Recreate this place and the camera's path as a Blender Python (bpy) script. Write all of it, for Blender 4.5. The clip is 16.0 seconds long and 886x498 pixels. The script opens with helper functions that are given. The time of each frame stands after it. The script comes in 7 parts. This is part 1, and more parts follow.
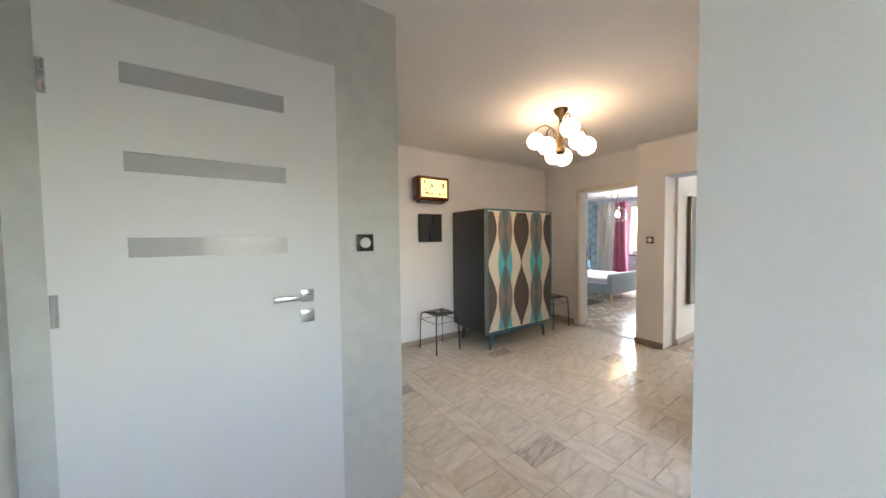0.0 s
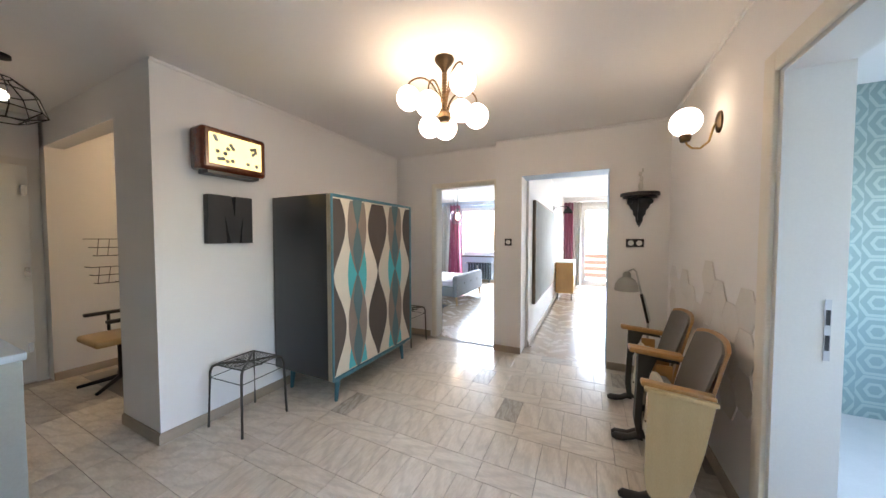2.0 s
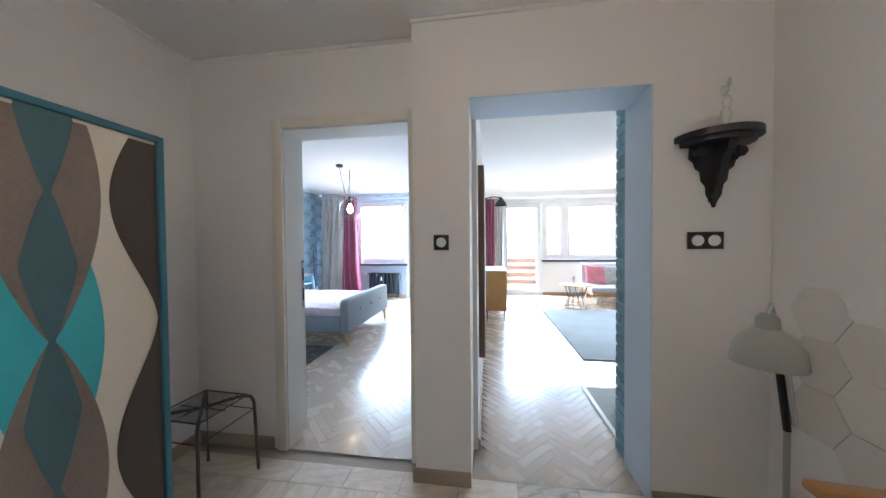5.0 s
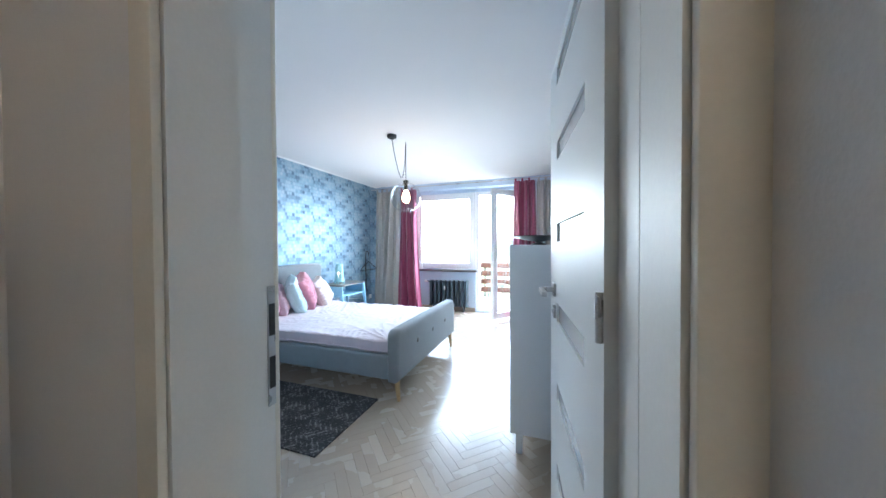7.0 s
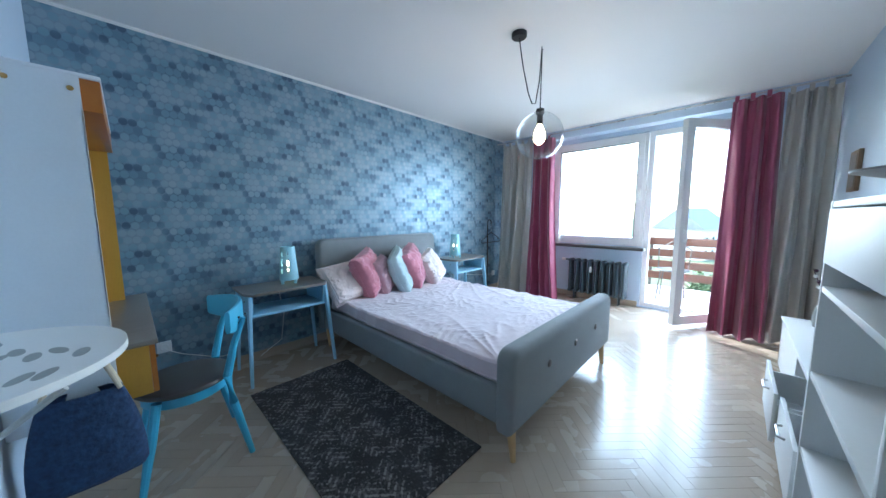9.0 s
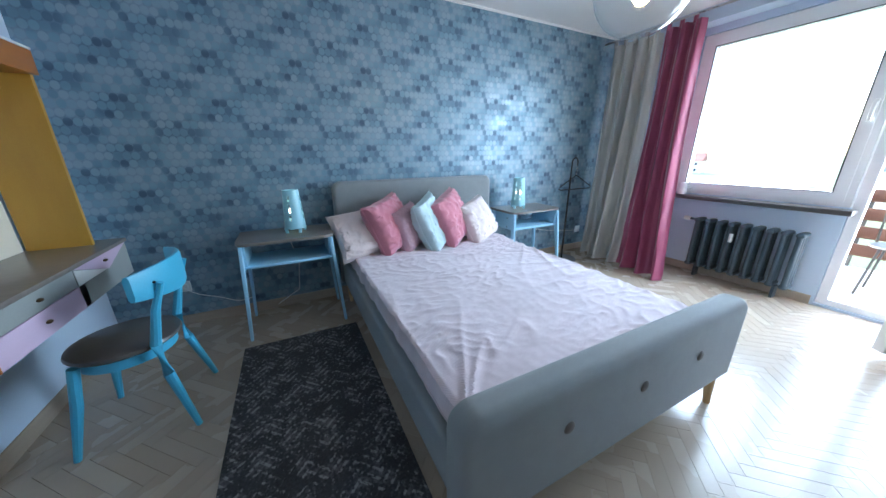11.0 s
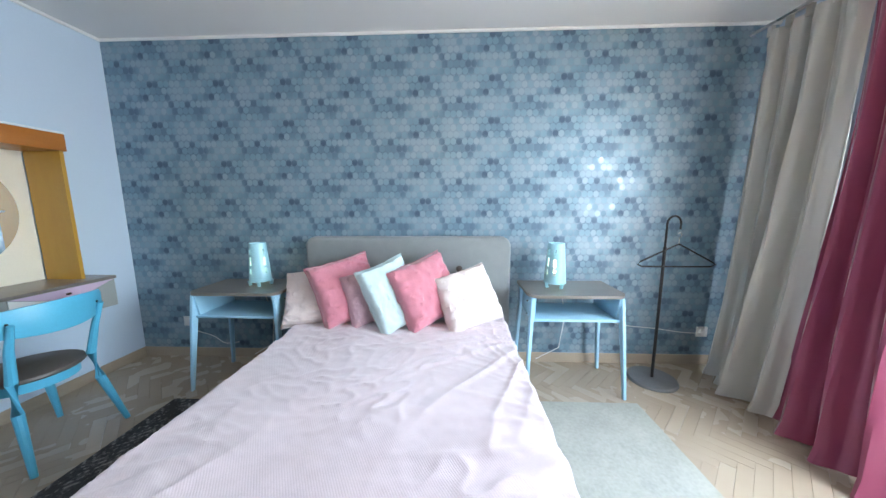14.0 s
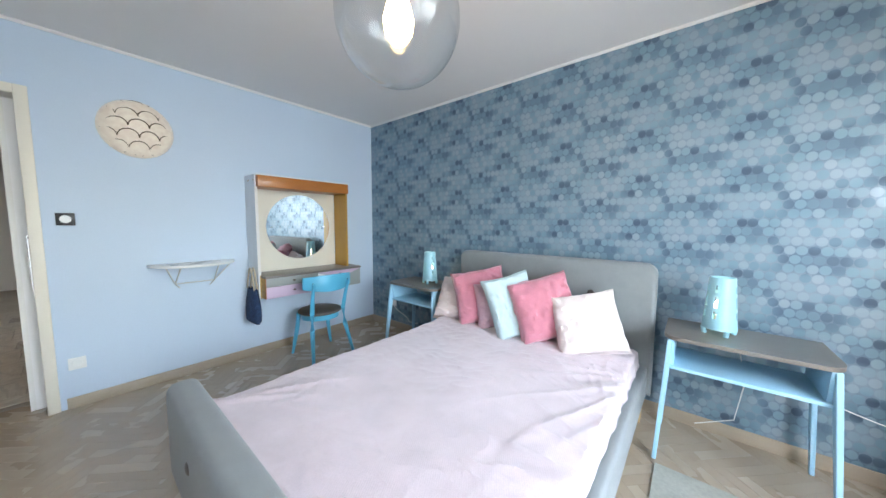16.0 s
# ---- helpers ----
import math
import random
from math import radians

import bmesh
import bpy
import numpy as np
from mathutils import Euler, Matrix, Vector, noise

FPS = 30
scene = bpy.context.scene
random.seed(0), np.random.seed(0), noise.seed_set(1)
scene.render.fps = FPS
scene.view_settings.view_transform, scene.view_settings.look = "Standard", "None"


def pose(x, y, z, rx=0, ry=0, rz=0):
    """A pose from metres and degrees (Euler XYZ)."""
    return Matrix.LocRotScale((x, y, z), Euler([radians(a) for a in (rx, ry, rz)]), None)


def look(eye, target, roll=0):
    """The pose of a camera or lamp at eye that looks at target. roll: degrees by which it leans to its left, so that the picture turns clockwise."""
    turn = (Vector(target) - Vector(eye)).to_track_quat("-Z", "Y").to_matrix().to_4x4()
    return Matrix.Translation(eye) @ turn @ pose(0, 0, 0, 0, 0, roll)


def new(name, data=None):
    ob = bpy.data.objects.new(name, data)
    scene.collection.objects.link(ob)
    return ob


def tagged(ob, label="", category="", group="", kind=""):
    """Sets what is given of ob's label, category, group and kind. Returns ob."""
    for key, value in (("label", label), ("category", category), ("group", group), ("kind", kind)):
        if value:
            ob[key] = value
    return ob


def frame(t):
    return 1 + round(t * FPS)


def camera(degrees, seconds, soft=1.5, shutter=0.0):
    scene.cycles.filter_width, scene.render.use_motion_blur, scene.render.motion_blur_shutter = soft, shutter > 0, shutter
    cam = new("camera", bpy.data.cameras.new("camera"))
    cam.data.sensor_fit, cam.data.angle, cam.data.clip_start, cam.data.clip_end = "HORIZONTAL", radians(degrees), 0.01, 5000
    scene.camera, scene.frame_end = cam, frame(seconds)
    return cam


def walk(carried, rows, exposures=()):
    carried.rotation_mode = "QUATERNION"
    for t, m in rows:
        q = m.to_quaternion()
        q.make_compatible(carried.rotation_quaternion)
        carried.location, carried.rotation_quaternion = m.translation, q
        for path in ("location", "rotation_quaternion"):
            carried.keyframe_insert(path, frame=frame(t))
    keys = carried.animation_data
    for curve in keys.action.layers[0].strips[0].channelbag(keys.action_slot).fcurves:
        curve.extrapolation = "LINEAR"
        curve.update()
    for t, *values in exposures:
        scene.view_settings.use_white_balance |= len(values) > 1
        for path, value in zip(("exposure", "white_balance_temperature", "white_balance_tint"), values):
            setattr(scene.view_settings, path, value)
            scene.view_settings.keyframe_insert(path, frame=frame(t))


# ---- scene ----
cam = camera(111.3, 16.0)
PATH = [
    (0, (0.429, 0.848, 1.368), (-1.247, 1.938, 1.296), -0.7),
    (0.5, (0.195, 0.988, 1.365), (-1.295, 2.32, 1.308), -0.7),
    (1, (-0.023, 1.097, 1.364), (-1.293, 2.641, 1.302), -0.3),
    (1.5, (-0.204, 1.254, 1.341), (-1.254, 2.955, 1.275), -0.3),
    (2, (-0.439, 1.454, 1.358), (-1.308, 3.254, 1.287), 0.0),
    (2.5, (-0.6, 1.724, 1.332), (-1.345, 3.579, 1.27), -0.5),
    (3, (-0.674, 2.037, 1.304), (-1.308, 3.932, 1.25), -0.5),
    (3.5, (-0.858, 2.346, 1.324), (-1.308, 4.293, 1.258), -0.8),
    (3.7, (-0.864, 2.478, 1.318), (-1.288, 4.432, 1.258), -0.8),
    (5.8, (-1.284, 3.905, 1.309), (-1.526, 5.89, 1.273), -0.4),
    (6, (-1.342, 4.018, 1.311), (-1.653, 5.994, 1.280), -0.6),
    (6.5, (-1.47, 4.368, 1.312), (-1.959, 6.308, 1.281), -0.4),
    (7, (-1.636, 4.775, 1.305), (-2.294, 6.664, 1.276), -0.3),
    (7.5, (-1.787, 5.015, 1.304), (-2.612, 6.837, 1.281), -0.4),
    (8, (-1.911, 5.278, 1.312), (-2.924, 7.001, 1.27), -0.5),
    (8.5, (-2.026, 5.513, 1.289), (-3.213, 7.12, 1.2), -0.4),
    (9, (-2.081, 5.75, 1.261), (-3.461, 7.18, 1.039), -0.3),
    (9.5, (-2.132, 6.016, 1.257), (-3.611, 7.307, 0.876), -0.5),
    (9.7, (-2.153, 6.118, 1.265), (-3.66, 7.348, 0.799), -0.4),
    (12, (-2.451, 7.109, 1.241), (-4.282, 7.734, 0.736), -0.8),
    (12.5, (-2.536, 7.387, 1.273), (-4.413, 7.914, 0.825), -0.6),
    (13, (-2.588, 7.661, 1.284), (-4.511, 8.056, 0.899), -0.6),
    (13.5, (-2.644, 7.9, 1.27), (-4.61, 8.06, 0.944), -0.4),
    (14, (-2.68, 8.096, 1.267), (-4.658, 8.019, 0.981), -0.2),
    (14.5, (-2.647, 8.252, 1.261), (-4.602, 7.894, 1.04), -0.0),
    (15, (-2.595, 8.378, 1.269), (-4.478, 7.725, 1.097), 0.2),
    (15.5, (-2.587, 8.532, 1.278), (-4.33, 7.566, 1.108), 0.3),
    (16, (-2.592, 8.675, 1.287), (-4.124, 7.401, 1.117), 0.3),
]
EXPOSURES = [(0, 5.52, 7000, 15), (1.5, 5.6, 6350, 13), (2.5, 5.55, 6100, 13), (3.5, 5.48, 5900, 13), (5.8, 5.15, 5500, 8), (7.0, 5.05, 5600, 7), (7.7, 4.65, 5450, 4), (9.5, 4.38, 5400, 4), (12.0, 4.33, 5850, 8), (13.0, 4.5, 6050, 8), (14.0, 4.74, 6450, 9), (15.0, 4.8, 6550, 10), (16, 4.62, 6600, 10)]
walk(cam, [(t, look(eye, at, lean)) for t, eye, at, lean in PATH], EXPOSURES)
# ---- light ----
world = bpy.data.worlds.new("sky")
scene.world = world
world.use_nodes = True
wn = world.node_tree.nodes
sky = wn.new("ShaderNodeTexSky")
sky.sky_type = "NISHITA"
sky.sun_disc = False
sky.sun_elevation = radians(38)
sky.sun_rotation = radians(-70)
sky.air_density, sky.dust_density = 1.2, 2.5
world.node_tree.links.new(sky.outputs[0], wn["Background"].inputs[0])
wn["Background"].inputs[1].default_value = 0.09

sun = new("sun", bpy.data.lights.new("sun", "SUN"))
sun.data.energy, sun.data.angle, sun.data.color = 0.7, radians(12), (1, 0.95, 0.88)
sun.matrix_world = look((-30, 12, 26), (0, 0, 0))


def point_lamp(name, x, y, z, watts, color, radius):
    ob = new(name, bpy.data.lights.new(name, "POINT"))
    ob.data.energy, ob.data.color, ob.data.shadow_soft_size = watts, color, radius
    ob.location = (x, y, z)
    return ob


def area_lamp(name, at, to, w, h, watts, color, spread=180):
    ob = new(name, bpy.data.lights.new(name, "AREA"))
    ob.data.shape, ob.data.size, ob.data.size_y = "RECTANGLE", w, h
    ob.data.energy, ob.data.color, ob.data.spread = watts, color, radians(spread)
    ob.matrix_world = look(at, to)
    return ob


DAY = (0.80, 0.91, 1.0)
# added fill for daylight from behind the start point; its opening is never seen
area_lamp("corridor_daylight_fill", (1.86, 0.85, 1.5), (0, 0.85, 1.4), 0.7, 0.9, 0.045, (1.0, 0.98, 0.93))
# added lamp brightening the side room through an opening out of view
area_lamp("side_room_fill_light", (2.56, 3.1, 1.5), (0, 3.1, 1.3), 1.6, 1.2, 0.55, DAY)
area_lamp("bedroom_window_light", (-3.59, 10.49, 1.57), (-3.95, 6.6, -0.5), 1.15, 1.38, 2.1, DAY, 130)
area_lamp("bedroom_balcony_light", (-2.50, 10.51, 1.2), (-3.7, 6.6, -0.3), 0.80, 2.1, 1.85, DAY, 130)
area_lamp("living_window_light", (2.02, 11.14, 1.58), (1.6, 8.2, -0.5), 3.3, 1.3, 2.6, DAY, 140)
area_lamp("living_balcony_light", (-0.18, 11.14, 1.15), (-0.18, 8.2, -0.4), 0.85, 2.1, 2.1, DAY, 140)

# ---- materials ----
def mat(name, color, rough=0.6, metal=0.0, scale=8.0, var=0.08, bump=0.05, grain=120.0, stretch=(1, 1, 1), emit=0.0, dark=None, coat=0.0, jitter=0.0, sheen=0.0):
    m = bpy.data.materials.new(name)
    m.use_nodes = True
    n, l = m.node_tree.nodes, m.node_tree.links
    b = n["Principled BSDF"]
    b.inputs["Metallic"].default_value = metal
    b.inputs["Coat Weight"].default_value = coat
    b.inputs["Sheen Weight"].default_value = sheen
    co = n.new("ShaderNodeTexCoord")
    mp = n.new("ShaderNodeMapping")
    mp.inputs["Scale"].default_value = stretch
    l.new(co.outputs["Object"], mp.inputs[0])
    big = n.new("ShaderNodeTexNoise")
    big.inputs["Scale"].default_value, big.inputs["Detail"].default_value = scale, 4
    l.new(mp.outputs[0], big.inputs[0])
    fine = n.new("ShaderNodeTexNoise")
    fine.inputs["Scale"].default_value, fine.inputs["Detail"].default_value = grain, 3
    l.new(mp.outputs[0], fine.inputs[0])
    add = n.new("ShaderNodeMath")
    add.operation = "ADD"
    l.new(big.outputs[0], add.inputs[0]), l.new(fine.outputs[0], add.inputs[1])
    ramp = n.new("ShaderNodeMapRange")
    ramp.inputs[1].default_value, ramp.inputs[2].default_value = 0.6, 1.4
    l.new(add.outputs[0], ramp.inputs[0])
    last = ramp.outputs[0]
    if jitter:
        info = n.new("ShaderNodeObjectInfo")
        geo = n.new("ShaderNodeNewGeometry")
        far = n.new("ShaderNodeVectorMath")
        far.operation = "SCALE"
        far.inputs[0].default_value = (31, 17, 23)
        both = n.new("ShaderNodeMath")
        both.operation = "ADD"
        l.new(info.outputs["Random"], both.inputs[0]), l.new(geo.outputs["Random Per Island"], both.inputs[1])
        wrap = n.new("ShaderNodeMath")
        wrap.operation = "FRACT"
        l.new(both.outputs[0], wrap.inputs[0])
        l.new(wrap.outputs[0], far.inputs["Scale"])
        l.new(far.outputs[0], mp.inputs["Location"])
        mixer = n.new("ShaderNodeMix")
        mixer.inputs[0].default_value = jitter
        l.new(last, mixer.inputs[2]), l.new(wrap.outputs[0], mixer.inputs[3])
        last = mixer.outputs[0]
    mix = n.new("ShaderNodeMix")
    mix.data_type = "RGBA"
    low = dark if dark else [c * (1 - var) for c in color]
    high = [min(1, c * (1 + var)) for c in color] if not dark else color
    mix.inputs[6].default_value, mix.inputs[7].default_value = (*low, 1), (*high, 1)
    l.new(last, mix.inputs[0])
    l.new(mix.outputs[2], b.inputs["Base Color"])
    r = n.new("ShaderNodeMapRange")
    r.inputs[3].default_value, r.inputs[4].default_value = max(0.02, rough * 0.85), min(1, rough * 1.15)
    l.new(big.outputs[0], r.inputs[0])
    l.new(r.outputs[0], b.inputs["Roughness"])
    if bump:
        bp = n.new("ShaderNodeBump")
        bp.inputs["Strength"].default_value, bp.inputs["Distance"].default_value = bump, 0.004
        l.new(fine.outputs[0], bp.inputs["Height"])
        l.new(bp.outputs[0], b.inputs["Normal"])
    if emit:
        b.inputs["Emission Color"].default_value = (*color, 1)
        b.inputs["Emission Strength"].default_value = emit
    return m


def glass(name, tint=(1, 1, 1), rough=0.0, edge=4.0):
    """Thin clear glass: mostly see-through with a gloss that grows at grazing angles."""
    m = bpy.data.materials.new(name)
    m.use_nodes = True
    n, l = m.node_tree.nodes, m.node_tree.links
    n.clear()
    out, tr, gl, lw, pw, mx = [n.new("ShaderNode" + k) for k in ("OutputMaterial", "BsdfTransparent", "BsdfGlossy", "LayerWeight", "Math", "MixShader")]
    tr.inputs[0].default_value = (*tint, 1)
    gl.inputs["Roughness"].default_value = rough
    pw.operation, pw.inputs[1].default_value = "POWER", edge
    sc = n.new("ShaderNodeMapRange")
    sc.inputs[3].default_value, sc.inputs[4].default_value = 0.035, 0.7
    l.new(lw.outputs["Facing"], pw.inputs[0]), l.new(pw.outputs[0], sc.inputs[0])
    l.new(sc.outputs[0], mx.inputs[0]), l.new(tr.outputs[0], mx.inputs[1]), l.new(gl.outputs[0], mx.inputs[2])
    l.new(mx.outputs[0], out.inputs[0])
    return m


PAINT = mat("white_wall_paint", (0.84, 0.82, 0.805), 0.7, var=0.03, scale=1.5, bump=0.12, grain=180)
CEIL = mat("ceiling_paint", (0.83, 0.81, 0.795), 0.8, var=0.025, scale=1.2, bump=0.1, grain=150)
GREYGREEN = mat("grey_plaster", (0.63, 0.64, 0.60), 0.45, var=0.10, scale=1.6, bump=0.1, grain=14)
PALEBLUE = mat("pale_blue_paint", (0.55, 0.65, 0.77), 0.6, var=0.03, scale=1.3, bump=0.1, grain=160)
GLOSSWHITE = mat("white_lacquer", (0.78, 0.79, 0.78), 0.48, var=0.02, scale=3, bump=0.02)
CASINGCREAM = mat("cream_casing_paint", (0.80, 0.75, 0.65), 0.5, var=0.03, scale=3, bump=0.03)
TRIMWHITE = mat("trim_paint", (0.79, 0.77, 0.73), 0.55, var=0.03, scale=3, bump=0.03)
PVC = mat("white_pvc", (0.80, 0.80, 0.80), 0.35, var=0.015, scale=3, bump=0.0)
SKIRT = mat("skirting_wood", (0.37, 0.30, 0.225), 0.5, var=0.12, scale=5, stretch=(1, 1, 6))
FROST = mat("frosted_glass", (0.48, 0.48, 0.485), 0.16, var=0.05, scale=4)
CHROME = mat("brushed_steel", (0.55, 0.55, 0.55), 0.28, metal=1.0, var=0.05)
BLACKPL = mat("black_plastic", (0.02, 0.02, 0.022), 0.35, var=0.1)
WHITEPL = mat("white_plastic", (0.8, 0.8, 0.78), 0.35, var=0.02)
BLACKMETAL = mat("black_metal", (0.025, 0.023, 0.022), 0.4, metal=0.6, var=0.15)
BRONZE = mat("aged_bronze", (0.10, 0.065, 0.035), 0.4, metal=0.85, var=0.25, scale=30)
BRASS = mat("brass", (0.45, 0.30, 0.12), 0.3, metal=1.0, var=0.15)
GREYSTEEL = mat("grey_steel_tube", (0.10, 0.095, 0.085), 0.4, metal=0.7, var=0.2)
SCONCEOPAL = mat("sconce_opal_glass", (1.0, 0.78, 0.55), 0.3, emit=0.14, var=0.0, bump=0)
OPAL = mat("opal_glass", (1.0, 0.76, 0.52), 0.3, emit=0.27, var=0.0, bump=0)
STONE = mat("marble_tile", (0.82, 0.76, 0.67), 0.2, dark=(0.58, 0.51, 0.425), scale=5, grain=26, stretch=(1.0, 3.6, 1), bump=0.02, jitter=0.25)
STONEDARK = mat("veined_marble", (0.68, 0.635, 0.57), 0.2, dark=(0.36, 0.32, 0.27), scale=9, grain=26, stretch=(1.0, 4, 1), bump=0.02, jitter=0.2)
GROUT = mat("tile_grout", (0.36, 0.32, 0.275), 0.9, var=0.1)


def veined(m, vein, amount, scale):
    """Grey diagonal marble veins mixed over a tile's colour, in another place on every tile."""
    n, l = m.node_tree.nodes, m.node_tree.links
    b, mp = n["Principled BSDF"], n["Mapping"]
    turn = n.new("ShaderNodeVectorRotate")
    turn.inputs["Angle"].default_value = 0.6
    w = n.new("ShaderNodeTexWave")
    w.inputs["Scale"].default_value, w.inputs["Distortion"].default_value = scale, 9.0
    w.inputs["Detail"].default_value, w.inputs["Detail Scale"].default_value = 4.0, 1.6
    l.new(mp.outputs[0], turn.inputs[0]), l.new(turn.outputs[0], w.inputs[0])
    thin = n.new("ShaderNodeMapRange")
    thin.inputs[1].default_value, thin.inputs[2].default_value, thin.inputs[4].default_value = 0.62, 1.0, amount
    l.new(w.outputs["Fac"], thin.inputs[0])
    mix = n.new("ShaderNodeMix")
    mix.data_type = "RGBA"
    mix.inputs[7].default_value = (*vein, 1)
    l.new(thin.outputs[0], mix.inputs[0]), l.new(b.inputs["Base Color"].links[0].from_socket, mix.inputs[6])
    l.new(mix.outputs[2], b.inputs["Base Color"])


veined(STONE, (0.47, 0.42, 0.36), 0.34, 1.3)
veined(STONEDARK, (0.30, 0.27, 0.235), 0.55, 2.2)

PARQUET = mat("oak_parquet", (0.45, 0.37, 0.285), 0.27, dark=(0.415, 0.335, 0.255), scale=2, grain=16, stretch=(1, 1, 1), bump=0.0, jitter=0.6, coat=0.15)
PARQGAP = mat("parquet_gap", (0.37, 0.30, 0.225), 0.5, var=0.1)
WARDSIDE = mat("anthracite_lacquer", (0.042, 0.045, 0.051), 0.3, var=0.03, scale=2, bump=0)
TEAL = mat("petrol_paint", (0.05, 0.17, 0.22), 0.35, var=0.08, scale=6)
CREAM = mat("cream_veneer", (0.72, 0.66, 0.55), 0.3, var=0.06, scale=6, coat=0.2)
CHARCOAL = mat("charcoal_brown_print", (0.075, 0.058, 0.048), 0.5, var=0.15, scale=8, coat=0.04)
TAUPE = mat("taupe_print", (0.23, 0.185, 0.155), 0.45, var=0.15, scale=8, coat=0.04)
TURQ = mat("turquoise_print", (0.07, 0.46, 0.52), 0.3, var=0.08, scale=8, coat=0.2)
DEEPTURQ = mat("deep_petrol_print", (0.075, 0.15, 0.17), 0.45, var=0.1, scale=8, coat=0.04)
MAHOG = mat("dark_red_wood", (0.20, 0.055, 0.022), 0.25, dark=(0.09, 0.02, 0.01), scale=6, stretch=(4, 1, 4), coat=0.4)
GLOW = mat("lit_parchment", (1.0, 0.72, 0.22), 0.5, emit=0.055, var=0.05)
SEATWOOD = mat("golden_plywood", (0.52, 0.285, 0.095), 0.33, dark=(0.38, 0.19, 0.055), scale=5, stretch=(5, 5, 1), coat=0.3)
SEATPALE = mat("pale_birch_panel", (0.60, 0.44, 0.22), 0.38, dark=(0.52, 0.36, 0.17), scale=4, stretch=(4, 4, 0.8), coat=0.2)
SEATCREAM = mat("cream_painted_board", (0.70, 0.62, 0.48), 0.45, var=0.06, scale=6)
GREYFELT = mat("grey_upholstery", (0.155, 0.138, 0.117), 0.95, var=0.12, scale=9, bump=0.3, grain=300, sheen=0.3)
IRON = mat("cast_iron", (0.05, 0.045, 0.04), 0.5, metal=0.5, var=0.2, scale=20)
LAMPGREY = mat("grey_enamel", (0.36, 0.36, 0.33), 0.35, var=0.06)
HEXTILE = mat("matt_hexagon_tile", (0.80, 0.775, 0.74), 0.55, dark=(0.68, 0.645, 0.59), scale=3, grain=40, jitter=0.6)
BEDFAB = mat("grey_felt_upholstery", (0.24, 0.26, 0.27), 0.95, var=0.1, scale=14, bump=0.35, grain=420, sheen=0.2)
BEECH = mat("beech_wood", (0.55, 0.36, 0.17), 0.45, var=0.12, scale=8, stretch=(5, 5, 1))
SHEET = mat("white_mattress", (0.75, 0.75, 0.76), 0.9, var=0.03, bump=0.1)
SPREAD = mat("lilac_plush", (0.60, 0.505, 0.545), 0.85, var=0.12, scale=7, bump=0.3, grain=260, sheen=0.6)
PINK = mat("dusty_pink_velvet", (0.56, 0.205, 0.265), 0.85, var=0.14, scale=9, bump=0.2, grain=200, sheen=0.5)
PALEPINK = mat("pale_pink_knit", (0.80, 0.68, 0.66), 0.95, var=0.08, scale=10, bump=0.4, grain=120)
MAUVE = mat("mauve_satin", (0.52, 0.34, 0.39), 0.6, var=0.15, scale=12, bump=0.2)
MINT = mat("pale_teal_cotton", (0.50, 0.63, 0.65), 0.9, var=0.08, scale=10, bump=0.25)
ROSEWHITE = mat("rose_white_cotton", (0.75, 0.655, 0.635), 0.9, var=0.05, scale=10, bump=0.3)
SKYBLUE = mat("sky_blue_paint", (0.09, 0.42, 0.62), 0.4, var=0.06, scale=8, bump=0.04)
PALESKY = mat("pale_sky_paint", (0.36, 0.62, 0.80), 0.45, var=0.05, scale=8, bump=0.04)
GREYWOOD = mat("grey_brown_veneer", (0.23, 0.205, 0.185), 0.36, dark=(0.15, 0.13, 0.115), scale=5, stretch=(7, 1, 7), coat=0.3)
SEATDARK = mat("dark_seat_leatherette", (0.075, 0.066, 0.06), 0.38, var=0.15, scale=9, bump=0.1, coat=0.2)
LAMPBLUE = mat("turquoise_ceramic", (0.34, 0.62, 0.72), 0.3, var=0.06, scale=8, coat=0.3)
# glow of the unseen disc that warms the nook
NOOKBULB = mat("nook_fill_glow", (1.0, 0.70, 0.38), 0.3, emit=1.05, var=0, bump=0)
LAMPBULB = mat("dim_warm_bulb", (1.0, 0.75, 0.45), 0.3, emit=0.5, var=0, bump=0)
BULBWARM = mat("warm_bulb", (1.0, 0.66, 0.30), 0.3, emit=2.6, var=0, bump=0)
ORANGEWOOD = mat("orange_veneer", (0.44, 0.16, 0.025), 0.35, dark=(0.34, 0.11, 0.015), scale=5, stretch=(1, 4, 4), coat=0.2)
OCHREWOOD = mat("ochre_veneer", (0.52, 0.30, 0.04), 0.4, dark=(0.44, 0.23, 0.03), scale=4, stretch=(4, 4, 1), coat=0.15)
LILACPAINT = mat("lilac_paint", (0.60, 0.46, 0.60), 0.4, var=0.03)
GREYPAINT = mat("grey_green_paint", (0.31, 0.33, 0.32), 0.4, var=0.05)
IVORY = mat("ivory_board", (0.74, 0.70, 0.60), 0.5, var=0.03)
NAVY = mat("navy_crochet", (0.03, 0.065, 0.15), 0.95, dark=(0.008, 0.018, 0.05), scale=38, grain=70, bump=1.0)
OUTERPALE = mat("pale_blue_white_board", (0.73, 0.775, 0.82), 0.5, var=0.03)
SILVERCURT = mat("silver_satin_curtain", (0.47, 0.45, 0.415), 0.34, metal=0.2, var=0.06, scale=3, grain=300, stretch=(3, 3, 0.6), sheen=0.4)
MAGENTA = mat("magenta_satin_curtain", (0.28, 0.046, 0.108), 0.34, metal=0.12, var=0.12, scale=3, grain=300, stretch=(3, 3, 0.6), sheen=0.4)
RADIATOR = mat("petrol_radiator_paint", (0.04, 0.065, 0.085), 0.4, var=0.1)
